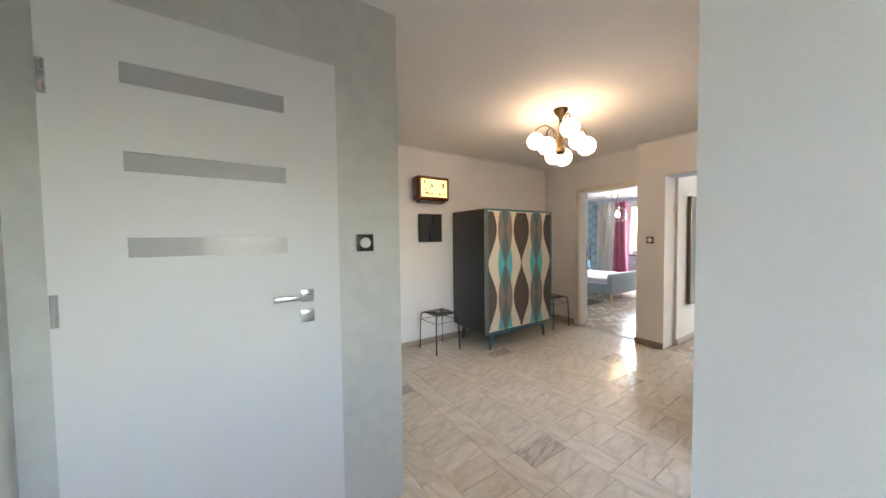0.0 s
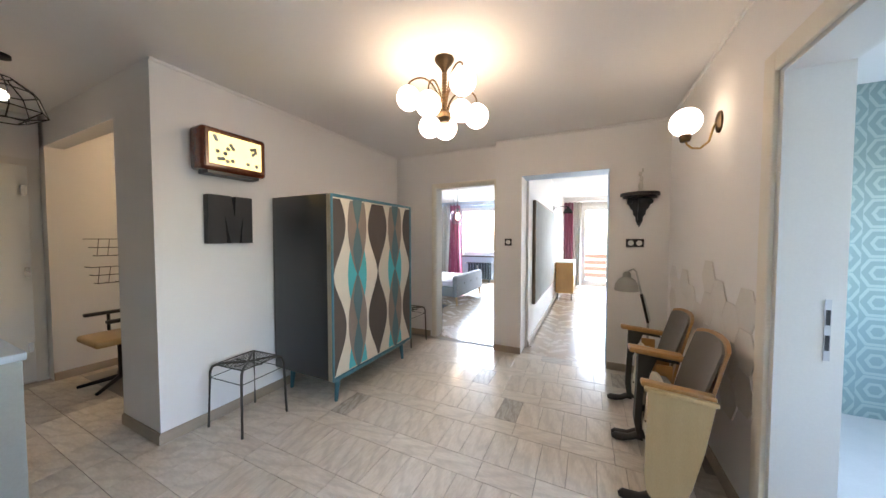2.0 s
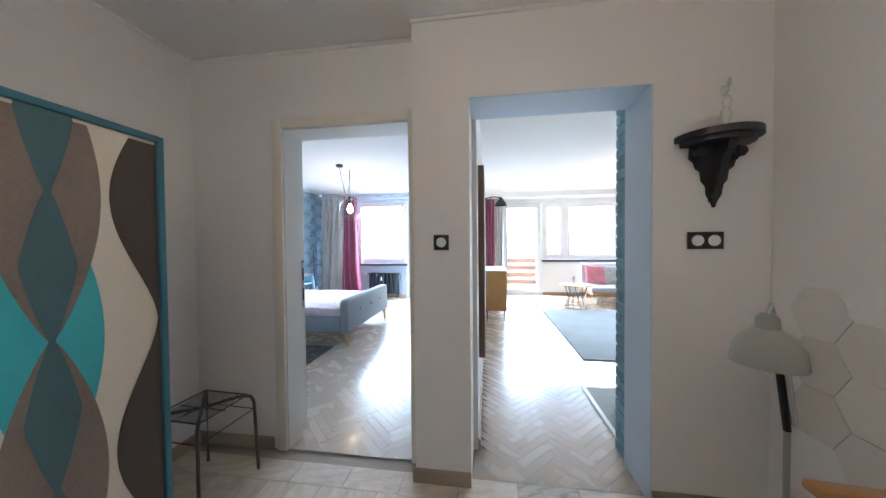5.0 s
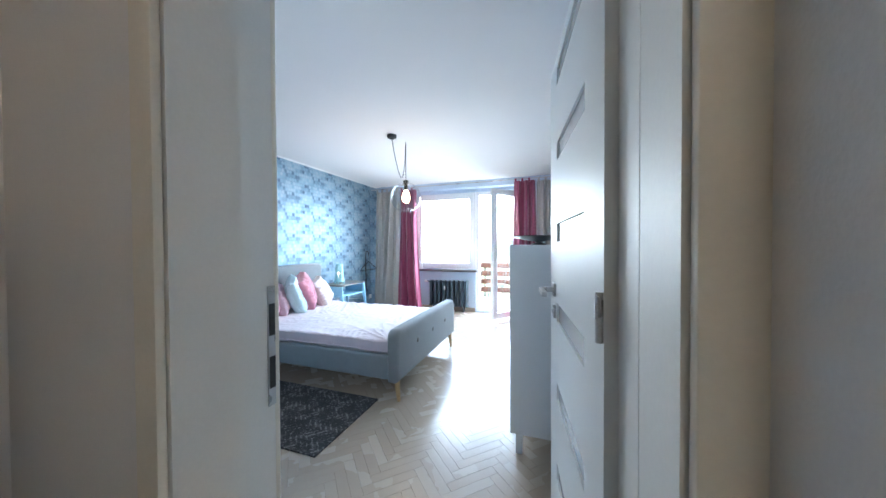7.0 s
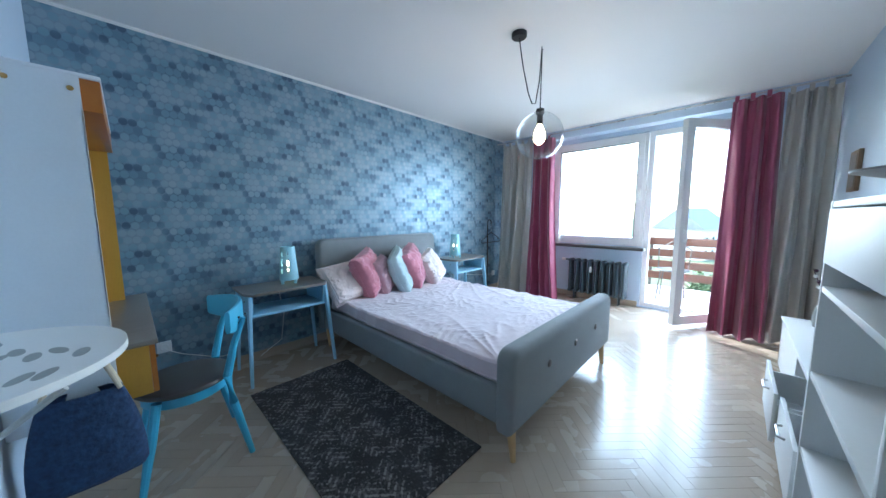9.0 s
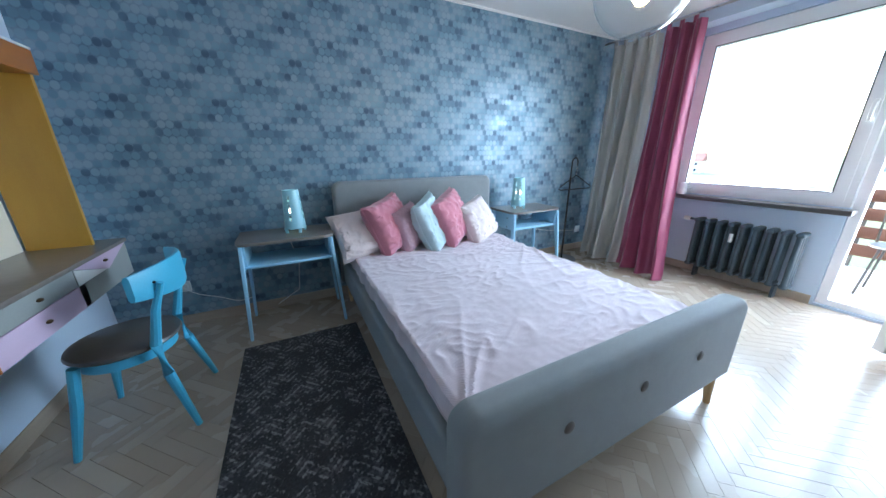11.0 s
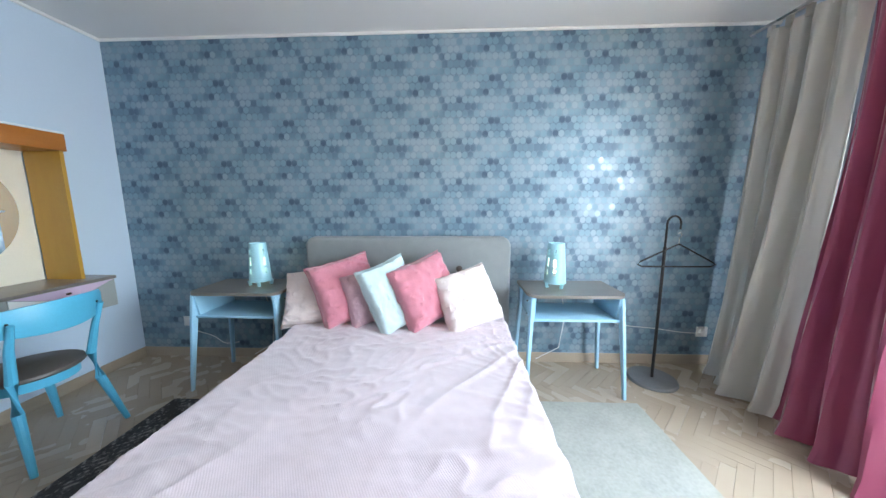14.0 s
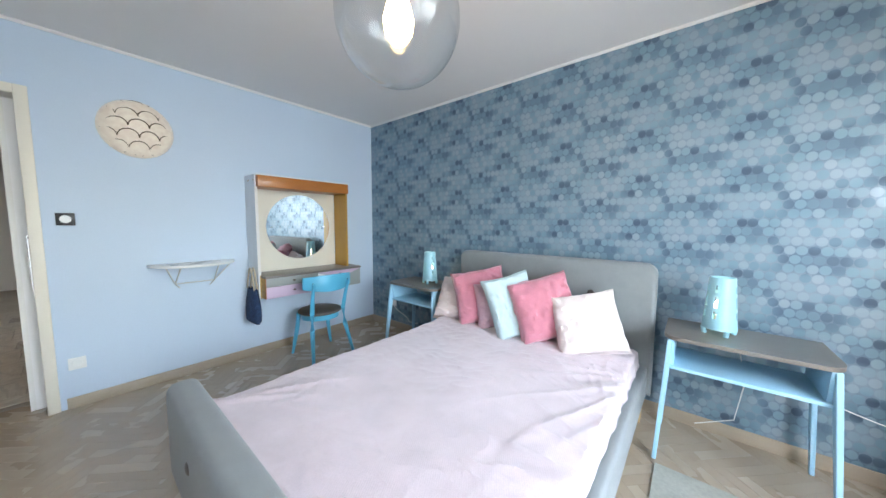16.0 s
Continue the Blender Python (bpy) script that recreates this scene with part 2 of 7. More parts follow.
SILLDARK = mat("dark_window_board", (0.05, 0.047, 0.045), 0.3, var=0.1)
BALCONY = mat("balcony_wood", (0.13, 0.055, 0.03), 0.7, var=0.2, scale=4, stretch=(0.5, 4, 4))
CONCRETE = mat("balcony_concrete", (0.55, 0.54, 0.52), 0.85, var=0.1, scale=3)
PICTUREFRAME = mat("brown_picture_frame", (0.16, 0.10, 0.055), 0.4, var=0.15)
GREYCANVAS = mat("grey_textured_canvas", (0.40, 0.39, 0.37), 0.8, dark=(0.30, 0.29, 0.27), scale=5, grain=30, bump=0.5)
SOFAGREY = mat("pale_grey_sofa_cloth", (0.42, 0.44, 0.46), 0.9, var=0.06, bump=0.3, grain=260)
POUFBLUE = mat("petrol_blue_velvet", (0.005, 0.075, 0.17), 0.85, var=0.15, scale=6, bump=0.2, sheen=0.15)
RUGGREY = mat("grey_blue_carpet", (0.36, 0.40, 0.41), 1.0, dark=(0.23, 0.27, 0.29), scale=3, grain=80, bump=0.6)
RUGPALE = mat("pale_green_grey_carpet", (0.44, 0.445, 0.405), 1.0, dark=(0.31, 0.32, 0.29), scale=6, grain=60, bump=0.6)
BRICKBLUE = mat("blue_grey_brick", (0.25, 0.42, 0.51), 0.75, dark=(0.18, 0.32, 0.40), scale=8, grain=50, bump=0.4, jitter=0.4)
PLANT = mat("leaf_green", (0.09, 0.14, 0.04), 0.6, dark=(0.04, 0.075, 0.02), jitter=0.6)
BARK = mat("bark", (0.10, 0.07, 0.05), 0.9, var=0.2)
ROOFRED = mat("roof_tiles_red", (0.25, 0.10, 0.07), 0.8, var=0.15, scale=2)
ROOFGREY = mat("roof_slate_grey", (0.22, 0.22, 0.225), 0.8, var=0.15, scale=2)
HOUSEWALL = mat("house_render", (0.62, 0.58, 0.50), 0.85, var=0.06, scale=1)
GRASS = mat("grass_ground", (0.08, 0.11, 0.04), 0.95, dark=(0.05, 0.07, 0.03), scale=0.3, grain=6)
DARKGLASS = mat("dark_window_glass", (0.03, 0.035, 0.04), 0.08, var=0.1)
MIRROR = mat("mirror_silver", (0.86, 0.87, 0.87), 0.02, metal=1.0, var=0.0, bump=0)
GLASS = glass("window_glass", (0.97, 0.98, 0.98))
GLOBEGLASS = glass("clear_globe_glass", (0.94, 0.965, 0.98), 0.0, 2.6)
MESHWIRE = mat("white_wire", (0.6, 0.6, 0.58), 0.4, var=0.05)
WOVEN = mat("capiz_shell", (0.80, 0.72, 0.60), 0.3, dark=(0.66, 0.54, 0.44), scale=8, grain=30, emit=0.008)
PURPLE = mat("dark_purple_panel", (0.05, 0.012, 0.03), 0.5, var=0.1)


def wallpaper(name, plan):
    """Printed paper with rows of small discs in several blues and a metallic gloss on part of them."""
    m = bpy.data.materials.new(name)
    m.use_nodes = True
    n, l = m.node_tree.nodes, m.node_tree.links
    b = n["Principled BSDF"]
    co = n.new("ShaderNodeTexCoord")
    sep = n.new("ShaderNodeSeparateXYZ")
    l.new(co.outputs["Object"], sep.inputs[0])

    def calc(op, a, c=0.0):
        k = n.new("ShaderNodeMath")
        k.operation = op
        for i, v in enumerate((a, c)):
            if isinstance(v, (int, float)):
                k.inputs[i].default_value = v
            else:
                l.new(v, k.inputs[i])
        return k.outputs[0]

    u, v = calc("DIVIDE", sep.outputs[plan], 0.043), calc("DIVIDE", sep.outputs[2], 0.049)
    row = calc("FLOOR", v)
    odd = calc("MULTIPLY", calc("MODULO", calc("ABSOLUTE", row), 2.0), 0.5)
    u2 = calc("ADD", u, odd)
    col = calc("FLOOR", u2)
    fu, fv = calc("SUBTRACT", calc("FRACT", u2), 0.5), calc("SUBTRACT", calc("FRACT", v), 0.5)
    rad = calc("SQRT", calc("ADD", calc("MULTIPLY", fu, fu), calc("MULTIPLY", fv, fv)))
    disc = n.new("ShaderNodeMapRange")
    disc.inputs[1].default_value, disc.inputs[2].default_value = 0.53, 0.45
    l.new(rad, disc.inputs[0])
    # the print repeats every twelve discs across and every six rows
    cell = n.new("ShaderNodeCombineXYZ")
    l.new(calc("MODULO", calc("ADD", col, 1200.0), 12.0), cell.inputs[0]), l.new(calc("MODULO", calc("ADD", row, 600.0), 6.0), cell.inputs[1])
    rnd = n.new("ShaderNodeTexWhiteNoise")
    rnd.noise_dimensions = "2D"
    l.new(cell.outputs[0], rnd.inputs[0])
    own_cell = n.new("ShaderNodeCombineXYZ")
    l.new(col, own_cell.inputs[0]), l.new(row, own_cell.inputs[1])
    rare = n.new("ShaderNodeTexWhiteNoise")
    rare.noise_dimensions = "2D"
    l.new(own_cell.outputs[0], rare.inputs[0])
    weave = calc("MULTIPLY", calc("SINE", calc("MULTIPLY", u, math.tau / 12)), calc("SINE", calc("MULTIPLY", v, math.tau / 6)))
    cloud = n.new("ShaderNodeTexNoise")
    cloud.inputs["Scale"].default_value, cloud.inputs["Detail"].default_value = 6.5, 3
    l.new(co.outputs["Object"], cloud.inputs[0])
    mottle = calc("ADD", calc("MULTIPLY", calc("TANH", calc("MULTIPLY", weave, 2.6)), 0.62), calc("MULTIPLY", calc("SUBTRACT", cloud.outputs[0], 0.5), 0.75))
    mottle = calc("ADD", mottle, calc("MULTIPLY", calc("SUBTRACT", rare.outputs[0], 0.5), 0.7))
    soft = n.new("ShaderNodeMapRange")
    soft.interpolation_type = "SMOOTHSTEP"
    soft.inputs[1].default_value, soft.inputs[2].default_value = -0.95, 1.05
    l.new(mottle, soft.inputs[0])
    dark_block = soft.outputs[0]
    spread_own = calc("ADD", calc("MULTIPLY", dark_block, 0.34), 0.22)
    own = calc("MULTIPLY", calc("SUBTRACT", 0.36, calc("MULTIPLY", rnd.outputs[0], rnd.outputs[0])), calc("MULTIPLY", spread_own, 0.9))
    tone = calc("ADD", own, calc("SUBTRACT", 0.545, calc("MULTIPLY", dark_block, 0.19)))
    tone = calc("ADD", tone, calc("MULTIPLY", calc("SUBTRACT", rare.outputs[0], 0.5), 0.18))
    ramp = n.new("ShaderNodeValToRGB")
    e = ramp.color_ramp.elements
    e[0].position, e[0].color = 0.12, (0.07, 0.115, 0.175, 1)
    e[1].position, e[1].color = 0.85, (0.395, 0.425, 0.485, 1)
    mid = e.new(0.45)
    mid.color = (0.195, 0.315, 0.395, 1)
    l.new(tone, ramp.inputs[0])
    mix = n.new("ShaderNodeMix")
    mix.data_type = "RGBA"
    gap = n.new("ShaderNodeMix")
    gap.data_type = "RGBA"
    gap.inputs[6].default_value, gap.inputs[7].default_value = (0.24, 0.315, 0.385, 1), (0.12, 0.19, 0.265, 1)
    l.new(dark_block, gap.inputs[0]), l.new(gap.outputs[2], mix.inputs[6])
    l.new(disc.outputs[0], mix.inputs[0]), l.new(ramp.outputs[0], mix.inputs[7])
    l.new(mix.outputs[2], b.inputs["Base Color"])
    shine = calc("MULTIPLY", disc.outputs[0], calc("GREATER_THAN", tone, 0.60))
    mr = n.new("ShaderNodeMapRange")
    mr.inputs[3].default_value, mr.inputs[4].default_value = 0.48, 0.39
    l.new(shine, mr.inputs[0])
    l.new(mr.outputs[0], b.inputs["Roughness"])
    l.new(calc("ADD", calc("MULTIPLY", shine, 0.30), 0.22), b.inputs["Metallic"])
    return m


PAPER = wallpaper("blue_disc_wallpaper", 1)


# ---- builders ----
def box(bm, x0, y0, z0, x1, y1, z1, bev=0.0, seg=2):
    made = bmesh.ops.create_cube(bm, size=1, matrix=Matrix.Translation(((x0 + x1) / 2, (y0 + y1) / 2, (z0 + z1) / 2)) @ Matrix.Diagonal((abs(x1 - x0), abs(y1 - y0), abs(z1 - z0), 1)))
    if bev:
        edges = {e for v in made["verts"] for e in v.link_edges}
        bmesh.ops.bevel(bm, geom=list(edges), offset=bev, segments=seg, affect="EDGES", profile=0.5)
    return bm


def prism(bm, pts, plane, a, b):
    """A polygon in the plane xy, xz or yz, made solid from a to b along the third axis."""
    put = {"xy": lambda p, q, w: (p, q, w), "xz": lambda p, q, w: (p, w, q), "yz": lambda p, q, w: (w, p, q)}[plane]
    lo, hi = [bm.verts.new(put(p, q, a)) for p, q in pts], [bm.verts.new(put(p, q, b)) for p, q in pts]
    faces = [bm.faces.new(lo), bm.faces.new(hi)]
    for i in range(len(pts)):
        j = (i + 1) % len(pts)
        faces.append(bm.faces.new((lo[i], lo[j], hi[j], hi[i])))
    bmesh.ops.recalc_face_normals(bm, faces=faces)
    return bm


def tube(bm, pts, r, n=8, closed=False):
    """A round bar along points; r is one radius or one for each point."""
    pts = [Vector(p) for p in pts]
    rings, up = [], Vector((0, 0, 1))
    for i, p in enumerate(pts):
        a = pts[i - 1] if i or closed else p
        c = pts[(i + 1) % len(pts)] if i < len(pts) - 1 or closed else p
        d = (c - a).normalized()
        side = d.cross(up)
        if side.length < 0.05:
            side = d.cross(Vector((1, 0, 0.01)))
        side.normalize()
        top = side.cross(d).normalized()
        rad = r[i] if isinstance(r, (list, tuple)) else r
        rings.append([bm.verts.new(p + rad * (math.cos(k * math.tau / n) * side + math.sin(k * math.tau / n) * top)) for k in range(n)])
    faces = []
    for i in range(len(rings) if closed else len(rings) - 1):
        a, c = rings[i], rings[(i + 1) % len(rings)]
        for k in range(n):
            faces.append(bm.faces.new((a[k], a[(k + 1) % n], c[(k + 1) % n], c[k])))
    if not closed:
        faces += [bm.faces.new(rings[0]), bm.faces.new(rings[-1])]
    bmesh.ops.recalc_face_normals(bm, faces=faces)
    return bm


def lathe(bm, profile, at=(0, 0, 0), n=24, turn=None):
    """A profile of (radius, height) turned round an upright axis; turn tilts it about its foot."""
    rings, faces = [], []
    m = Matrix.Translation(at) @ (turn if turn else Matrix())
    for r, z in profile:
        if r < 1e-5:
            rings.append([bm.verts.new(m @ Vector((0, 0, z)))])
        else:
            rings.append([bm.verts.new(m @ Vector((r * math.cos(k * math.tau / n), r * math.sin(k * math.tau / n), z))) for k in range(n)])
    for a, c in zip(rings, rings[1:]):
        for k in range(n):
            j = (k + 1) % n
            if len(a) == 1 and len(c) == 1:
                continue
            if len(a) == 1:
                faces.append(bm.faces.new((a[0], c[j], c[k])))
            elif len(c) == 1:
                faces.append(bm.faces.new((a[k], a[j], c[0])))
            else:
                faces.append(bm.faces.new((a[k], a[j], c[j], c[k])))
    bmesh.ops.recalc_face_normals(bm, faces=faces)
    return bm


def ball(bm, x, y, z, rx, ry=None, rz=None, n=24, m=14):
    bmesh.ops.create_uvsphere(bm, u_segments=n, v_segments=m, radius=1, matrix=Matrix.Translation((x, y, z)) @ Matrix.Diagonal((rx, ry or rx, rz or rx, 1)))
    return bm


def B():
    return bmesh.new()


def mesh_of(name, bm, material, sharp=35):
    me = bpy.data.meshes.new(name)
    for f in bm.faces:
        f.smooth = True
    bm.to_mesh(me)
    bm.free()
    me.set_sharp_from_angle(angle=radians(sharp))
    me.materials.append(material)
    return me


def part(name, bm, material, parent, label=""):
    ob = new(name, mesh_of(name, bm, material))
    ob.parent = parent
    return tagged(ob, label)


def thing(name, x, y, z, label, category, group="", rz=0.0):
    ob = new(name)
    ob.empty_display_size = 0.05
    ob.matrix_world = pose(x, y, z, 0, 0, rz)
    return tagged(ob, label, category, group)


def single(name, bm, material, label, category, group="", kind=""):
    return tagged(new(name, mesh_of(name, bm, material)), label, category, group, kind)


def structure(name, bm, material, label, category):
    return single(name, bm, material, label, category, kind="structure")


def wall(bm, axis, a0, a1, t0, t1, z0=0.0, z1=2.5, holes=()):
    """A wall along x or y from a0 to a1, thick from t0 to t1, with holes (from, to, bottom, top)."""
    def put(p, q, lo, hi):
        if q - p > 1e-4 and hi - lo > 1e-4:
            box(bm, *((p, t0, lo, q, t1, hi) if axis == "x" else (t0, p, lo, t1, q, hi)))
    at = a0
    for p, q, lo, hi in sorted(holes):
        put(at, p, z0, z1)
        put(p, q, z0, lo), put(p, q, hi, z1)
        at = q
    put(at, a1, z0, z1)
    return bm


# ---- structure ----
H = 2.5
XL, XR = -2.955, 0.25
BW, BE, BS, BN = -5.04, -1.46, 5.44, 10.50
LN = 11.15

# floors
structure("floor_hall", box(B(), -5.3, -1.2, -0.12, 2.6, 5.29, -0.008), GROUT, "grey grout bed under marble hall tiles", "floor")
structure("floor_bedroom", box(B(), -5.2, 5.29, -0.12, -1.29, 10.62, -0.008), PARQGAP, "dark joints under bedroom herringbone parquet", "floor")
structure("floor_living_room", box(B(), -1.29, 5.29, -0.12, 5.0, 11.3, -0.008), PARQGAP, "dark joints under living room herringbone parquet", "floor")
# ceilings
structure("ceiling_hall", box(B(), -5.3, -1.2, H, 2.6, 5.29, H + 0.15), CEIL, "plain white painted hall ceiling", "ceiling")
structure("ceiling_bedroom", box(B(), -5.2, 5.29, H, -1.29, 10.62, H + 0.15), CEIL, "plain white painted bedroom ceiling", "ceiling")
structure("ceiling_living_room", box(B(), -1.29, 5.29, H, 5.0, 11.3, H + 0.15), CEIL, "plain white painted living room ceiling", "ceiling")
# hall walls
structure("wall_hall_west", wall(B(), "y", 2.40, 5.14, XL - 0.545, XL), PAINT, "white painted hall wall with a free end", "wall")
structure("wall_hall_door", wall(B(), "x", -3.5, -1.45, 5.14, 5.29, holes=[(-2.335, -1.485, 0, 2.045)]), PAINT, "white painted wall round the bedroom door", "wall")
structure("wall_hall_pier", wall(B(), "x", -1.45, 2.6, 5.0, 5.29, holes=[(-1.145, -0.258, 0, 2.07)]), PAINT, "white painted wall round the living room opening", "wall")
structure("wall_hall_east", wall(B(), "y", 1.43, 5.0, XR, XR + 0.2, holes=[(2.38, 3.18, 0, 2.05)]), PAINT, "white painted hall wall with a room door", "wall")
structure("wall_corridor_north", wall(B(), "x", XR + 0.2, 1.9, 1.43, 1.6), PAINT, "white painted corridor side wall", "wall")
structure("wall_hall_partition", wall(B(), "y", 0.25, 1.52, -1.17, -1.02), GREYGREEN, "grey smoothed plaster partition with a free end", "wall")
structure("wall_hall_south", wall(B(), "x", -1.17, 1.9, 0.1, 0.25), GREYGREEN, "grey plaster wall behind the open door", "wall")
# opening added out of view so daylight fill reaches the corridor
structure("wall_corridor_east", wall(B(), "y", 0.25, 1.43, 1.75, 1.9, holes=[(0.50, 1.20, 1.05, 1.95)]), PAINT, "plain white unseen wall closing the corridor, with an added light opening", "wall")
structure("wall_entry_west", wall(B(), "y", -1.2, 2.40, -5.3, -5.14), PAINT, "white painted wall round the entry door", "wall")
structure("wall_entry_south", wall(B(), "x", -5.14, -1.17, -1.2, -1.05), PAINT, "plain white entry wall", "wall")
structure("wall_entry_east", wall(B(), "y", -1.05, 0.25, -1.32, -1.171), PAINT, "plain white entry side wall", "wall")
structure("wall_nook_west", wall(B(), "y", 2.40, 5.14, -5.16, -5.0), PAINT, "cream lit wall of the work nook", "wall")
structure("wall_nook_lintel", box(B(), -5.14, 2.40, 2.21, XL - 0.545, 2.52, H), PAINT, "lowered white lintel over the work nook", "wall")
structure("wall_nook_north", wall(B(), "x", -5.0, XL - 0.545, 4.2, 4.3), PAINT, "plain nook end wall", "wall")
# bedroom walls
structure("wall_bedroom_south", wall(B(), "x", BW, BE, 5.29, BS, holes=[(-2.41, -1.485, 0, 2.085)]), PALEBLUE, "pale blue painted bedroom wall with the door", "wall")
structure("wall_bedroom_west", wall(B(), "y", 5.29, 10.62, BW - 0.16, BW), PAPER, "blue wallpaper with rows of shiny discs", "wall")
structure("wall_bedroom_east", wall(B(), "y", BS, BN, BE, -1.29), PALEBLUE, "pale blue painted bedroom wall", "wall")
structure("wall_bedroom_north", wall(B(), "x", BW, -1.29, BN, 10.62, holes=[(-4.22, -2.96, 0.82, 2.32), (-2.96, -2.02, 0.02, 2.32)]), PALEBLUE, "pale blue painted window wall", "wall")
structure("wall_bedroom_beam", box(B(), BW, 10.32, 2.38, BE, BN, H), PALEBLUE, "pale blue beam above the bedroom windows", "wall")
# living room walls
structure("wall_living_west", wall(B(), "y", 5.29, 11.15, -1.289, -1.116), PAINT, "white living room wall with a large canvas", "wall")
structure("wall_living_north", wall(B(), "x", -1.289, 5.0, LN, LN + 0.14, holes=[(-0.66, 0.30, 0.02, 2.28), (0.30, 3.75, 0.88, 2.28)]), PAINT, "white living room window wall", "wall")
structure("wall_living_beam", box(B(), -1.116, 10.75, 2.38, 4.85, LN, H), PAINT, "white beam above the living room windows", "wall")
structure("wall_living_east", wall(B(), "y", 5.29, LN, 4.85, 5.0), PAINT, "plain white living room wall", "wall")
structure("wall_living_south", wall(B(), "x", -0.245, 4.85, 5.291, 5.43), BRICKBLUE, "blue grey painted brick wall of the living room", "wall")
# room beyond the east door
def hexpaper(name):
    """Printed paper with nested cream hexagons on green."""
    m = bpy.data.materials.new(name)
    m.use_nodes = True
    n, l = m.node_tree.nodes, m.node_tree.links
    b = n["Principled BSDF"]
    co = n.new("ShaderNodeTexCoord")
    sep = n.new("ShaderNodeSeparateXYZ")
    l.new(co.outputs["Object"], sep.inputs[0])

    def calc(op, a, c=0.0):
        k = n.new("ShaderNodeMath")
        k.operation = op
        for i, v in enumerate((a, c)):
            if isinstance(v, (int, float)):
                k.inputs[i].default_value = v
            else:
                l.new(v, k.inputs[i])
        return k.outputs[0]

    u, v = calc("DIVIDE", sep.outputs[0], 0.20), calc("DIVIDE", sep.outputs[2], 0.22)
    odd = calc("MULTIPLY", calc("MODULO", calc("ABSOLUTE", calc("FLOOR", u)), 2.0), 0.5)
    fu = calc("ABSOLUTE", calc("SUBTRACT", calc("FRACT", u), 0.5))
    fv = calc("ABSOLUTE", calc("SUBTRACT", calc("FRACT", calc("ADD", v, odd)), 0.5))
    far = calc("MAXIMUM", fv, calc("ADD", calc("MULTIPLY", fv, 0.5), calc("MULTIPLY", fu, 0.8)))
    ring = calc("GREATER_THAN", calc("FRACT", calc("MULTIPLY", far, 4.1)), 0.62)
    mix = n.new("ShaderNodeMix")
    mix.data_type = "RGBA"
    mix.inputs[6].default_value, mix.inputs[7].default_value = (0.20, 0.29, 0.285, 1), (0.31, 0.395, 0.385, 1)
    l.new(ring, mix.inputs[0])
    l.new(mix.outputs[2], b.inputs["Base Color"])
    b.inputs["Roughness"].default_value = 0.6
    return m


PATTERN = hexpaper("green_hexagon_wallpaper")
structure("wall_side_room_north", wall(B(), "x", XR + 0.2, 2.6, 4.86, 4.999), PATTERN, "green and cream hexagon patterned wallpaper", "wall")
# this opening is added for the side room fill and stays unseen
structure("wall_side_room_east", wall(B(), "y", 1.6, 4.86, 2.45, 2.6, holes=[(2.3, 3.9, 0.9, 2.1)]), PAINT, "plain white unseen side room wall with an added light opening", "wall")
structure("floor_side_room", box(B(), XR + 0.2, 1.6, -0.008, 2.45, 4.86, 0.004), mat("pale_vinyl", (0.55, 0.55, 0.53), 0.3, var=0.06), "pale grey smooth floor of the side room", "floor")
structure("wall_side_room_south", wall(B(), "x", 1.9, 2.6, 1.43, 1.6), PAINT, "plain white side room back wall", "wall")

# ---- trim, doors and windows ----
def skirting(name, axis, a0, a1, t, out):
    bm = B()
    h, d = 0.075, 0.014 * out
    pts = [(t, 0.0), (t + d, 0.0), (t + d, h - 0.012), (t + d * 0.45, h), (t, h)]
    prism(bm, pts, "yz" if axis == "x" else "xz", a0, a1)
    return structure(name, bm, SKIRT, "brown wooden skirting board", "skirting board")


skirting("baseboard_hall_west", "y", 2.40, 5.14, XL, 1)
skirting("baseboard_hall_end", "x", XL - 0.545, XL + 0.014, 2.40, -1)
skirting("baseboard_hall_door", "x", XL, -2.41, 5.14, -1)
skirting("baseboard_pier", "x", -1.45, -1.145, 5.0, -1)
skirting("baseboard_pier_side", "y", 4.986, 5.14, -1.45, -1)
skirting("baseboard_east_end", "x", -0.258, XR, 5.0, -1)
skirting("baseboard_east", "y", 3.27, 5.0, XR, -1)
skirting("baseboard_bedroom_west", "y", BS, BN, BW, 1)
skirting("baseboard_bedroom_south", "x", BW, -2.47, BS, 1)
skirting("baseboard_bedroom_north", "x", BW, -2.98, BN, -1)
skirting("baseboard_bedroom_east", "y", 6.3, BN, BE, -1)
skirting("baseboard_living_west", "y", 5.29, LN, -1.116, 1)
skirting("baseboard_living_north", "x", 0.32, 4.8, LN, -1)
skirting("baseboard_nook", "y", 2.4, 4.2, -5.0, 1)


def cornice(name, pts):
    bm = B()
    tube(bm, pts, 0.012, 6)
    return structure(name, bm, CEIL, "thin white rounded ceiling bead", "ceiling bead")


cornice("trim_ceiling_hall_west", [(XL + 0.006, 2.4, H - 0.006), (XL + 0.006, 5.134, H - 0.006)])
cornice("trim_ceiling_hall_north", [(XL, 5.134, H - 0.006), (-1.456, 5.134, H - 0.006), (-1.456, 4.994, H - 0.006), (XR, 4.994, H - 0.006)])
cornice("trim_ceiling_hall_east", [(XR - 0.006, 1.43, H - 0.006), (XR - 0.006, 5.0, H - 0.006)])
cornice("trim_ceiling_bedroom_west", [(BW + 0.006, BS, H - 0.006), (BW + 0.006, 10.32, H - 0.006)])
cornice("trim_ceiling_bedroom_south", [(BW, BS + 0.006, H - 0.006), (BE, BS + 0.006, H - 0.006)])


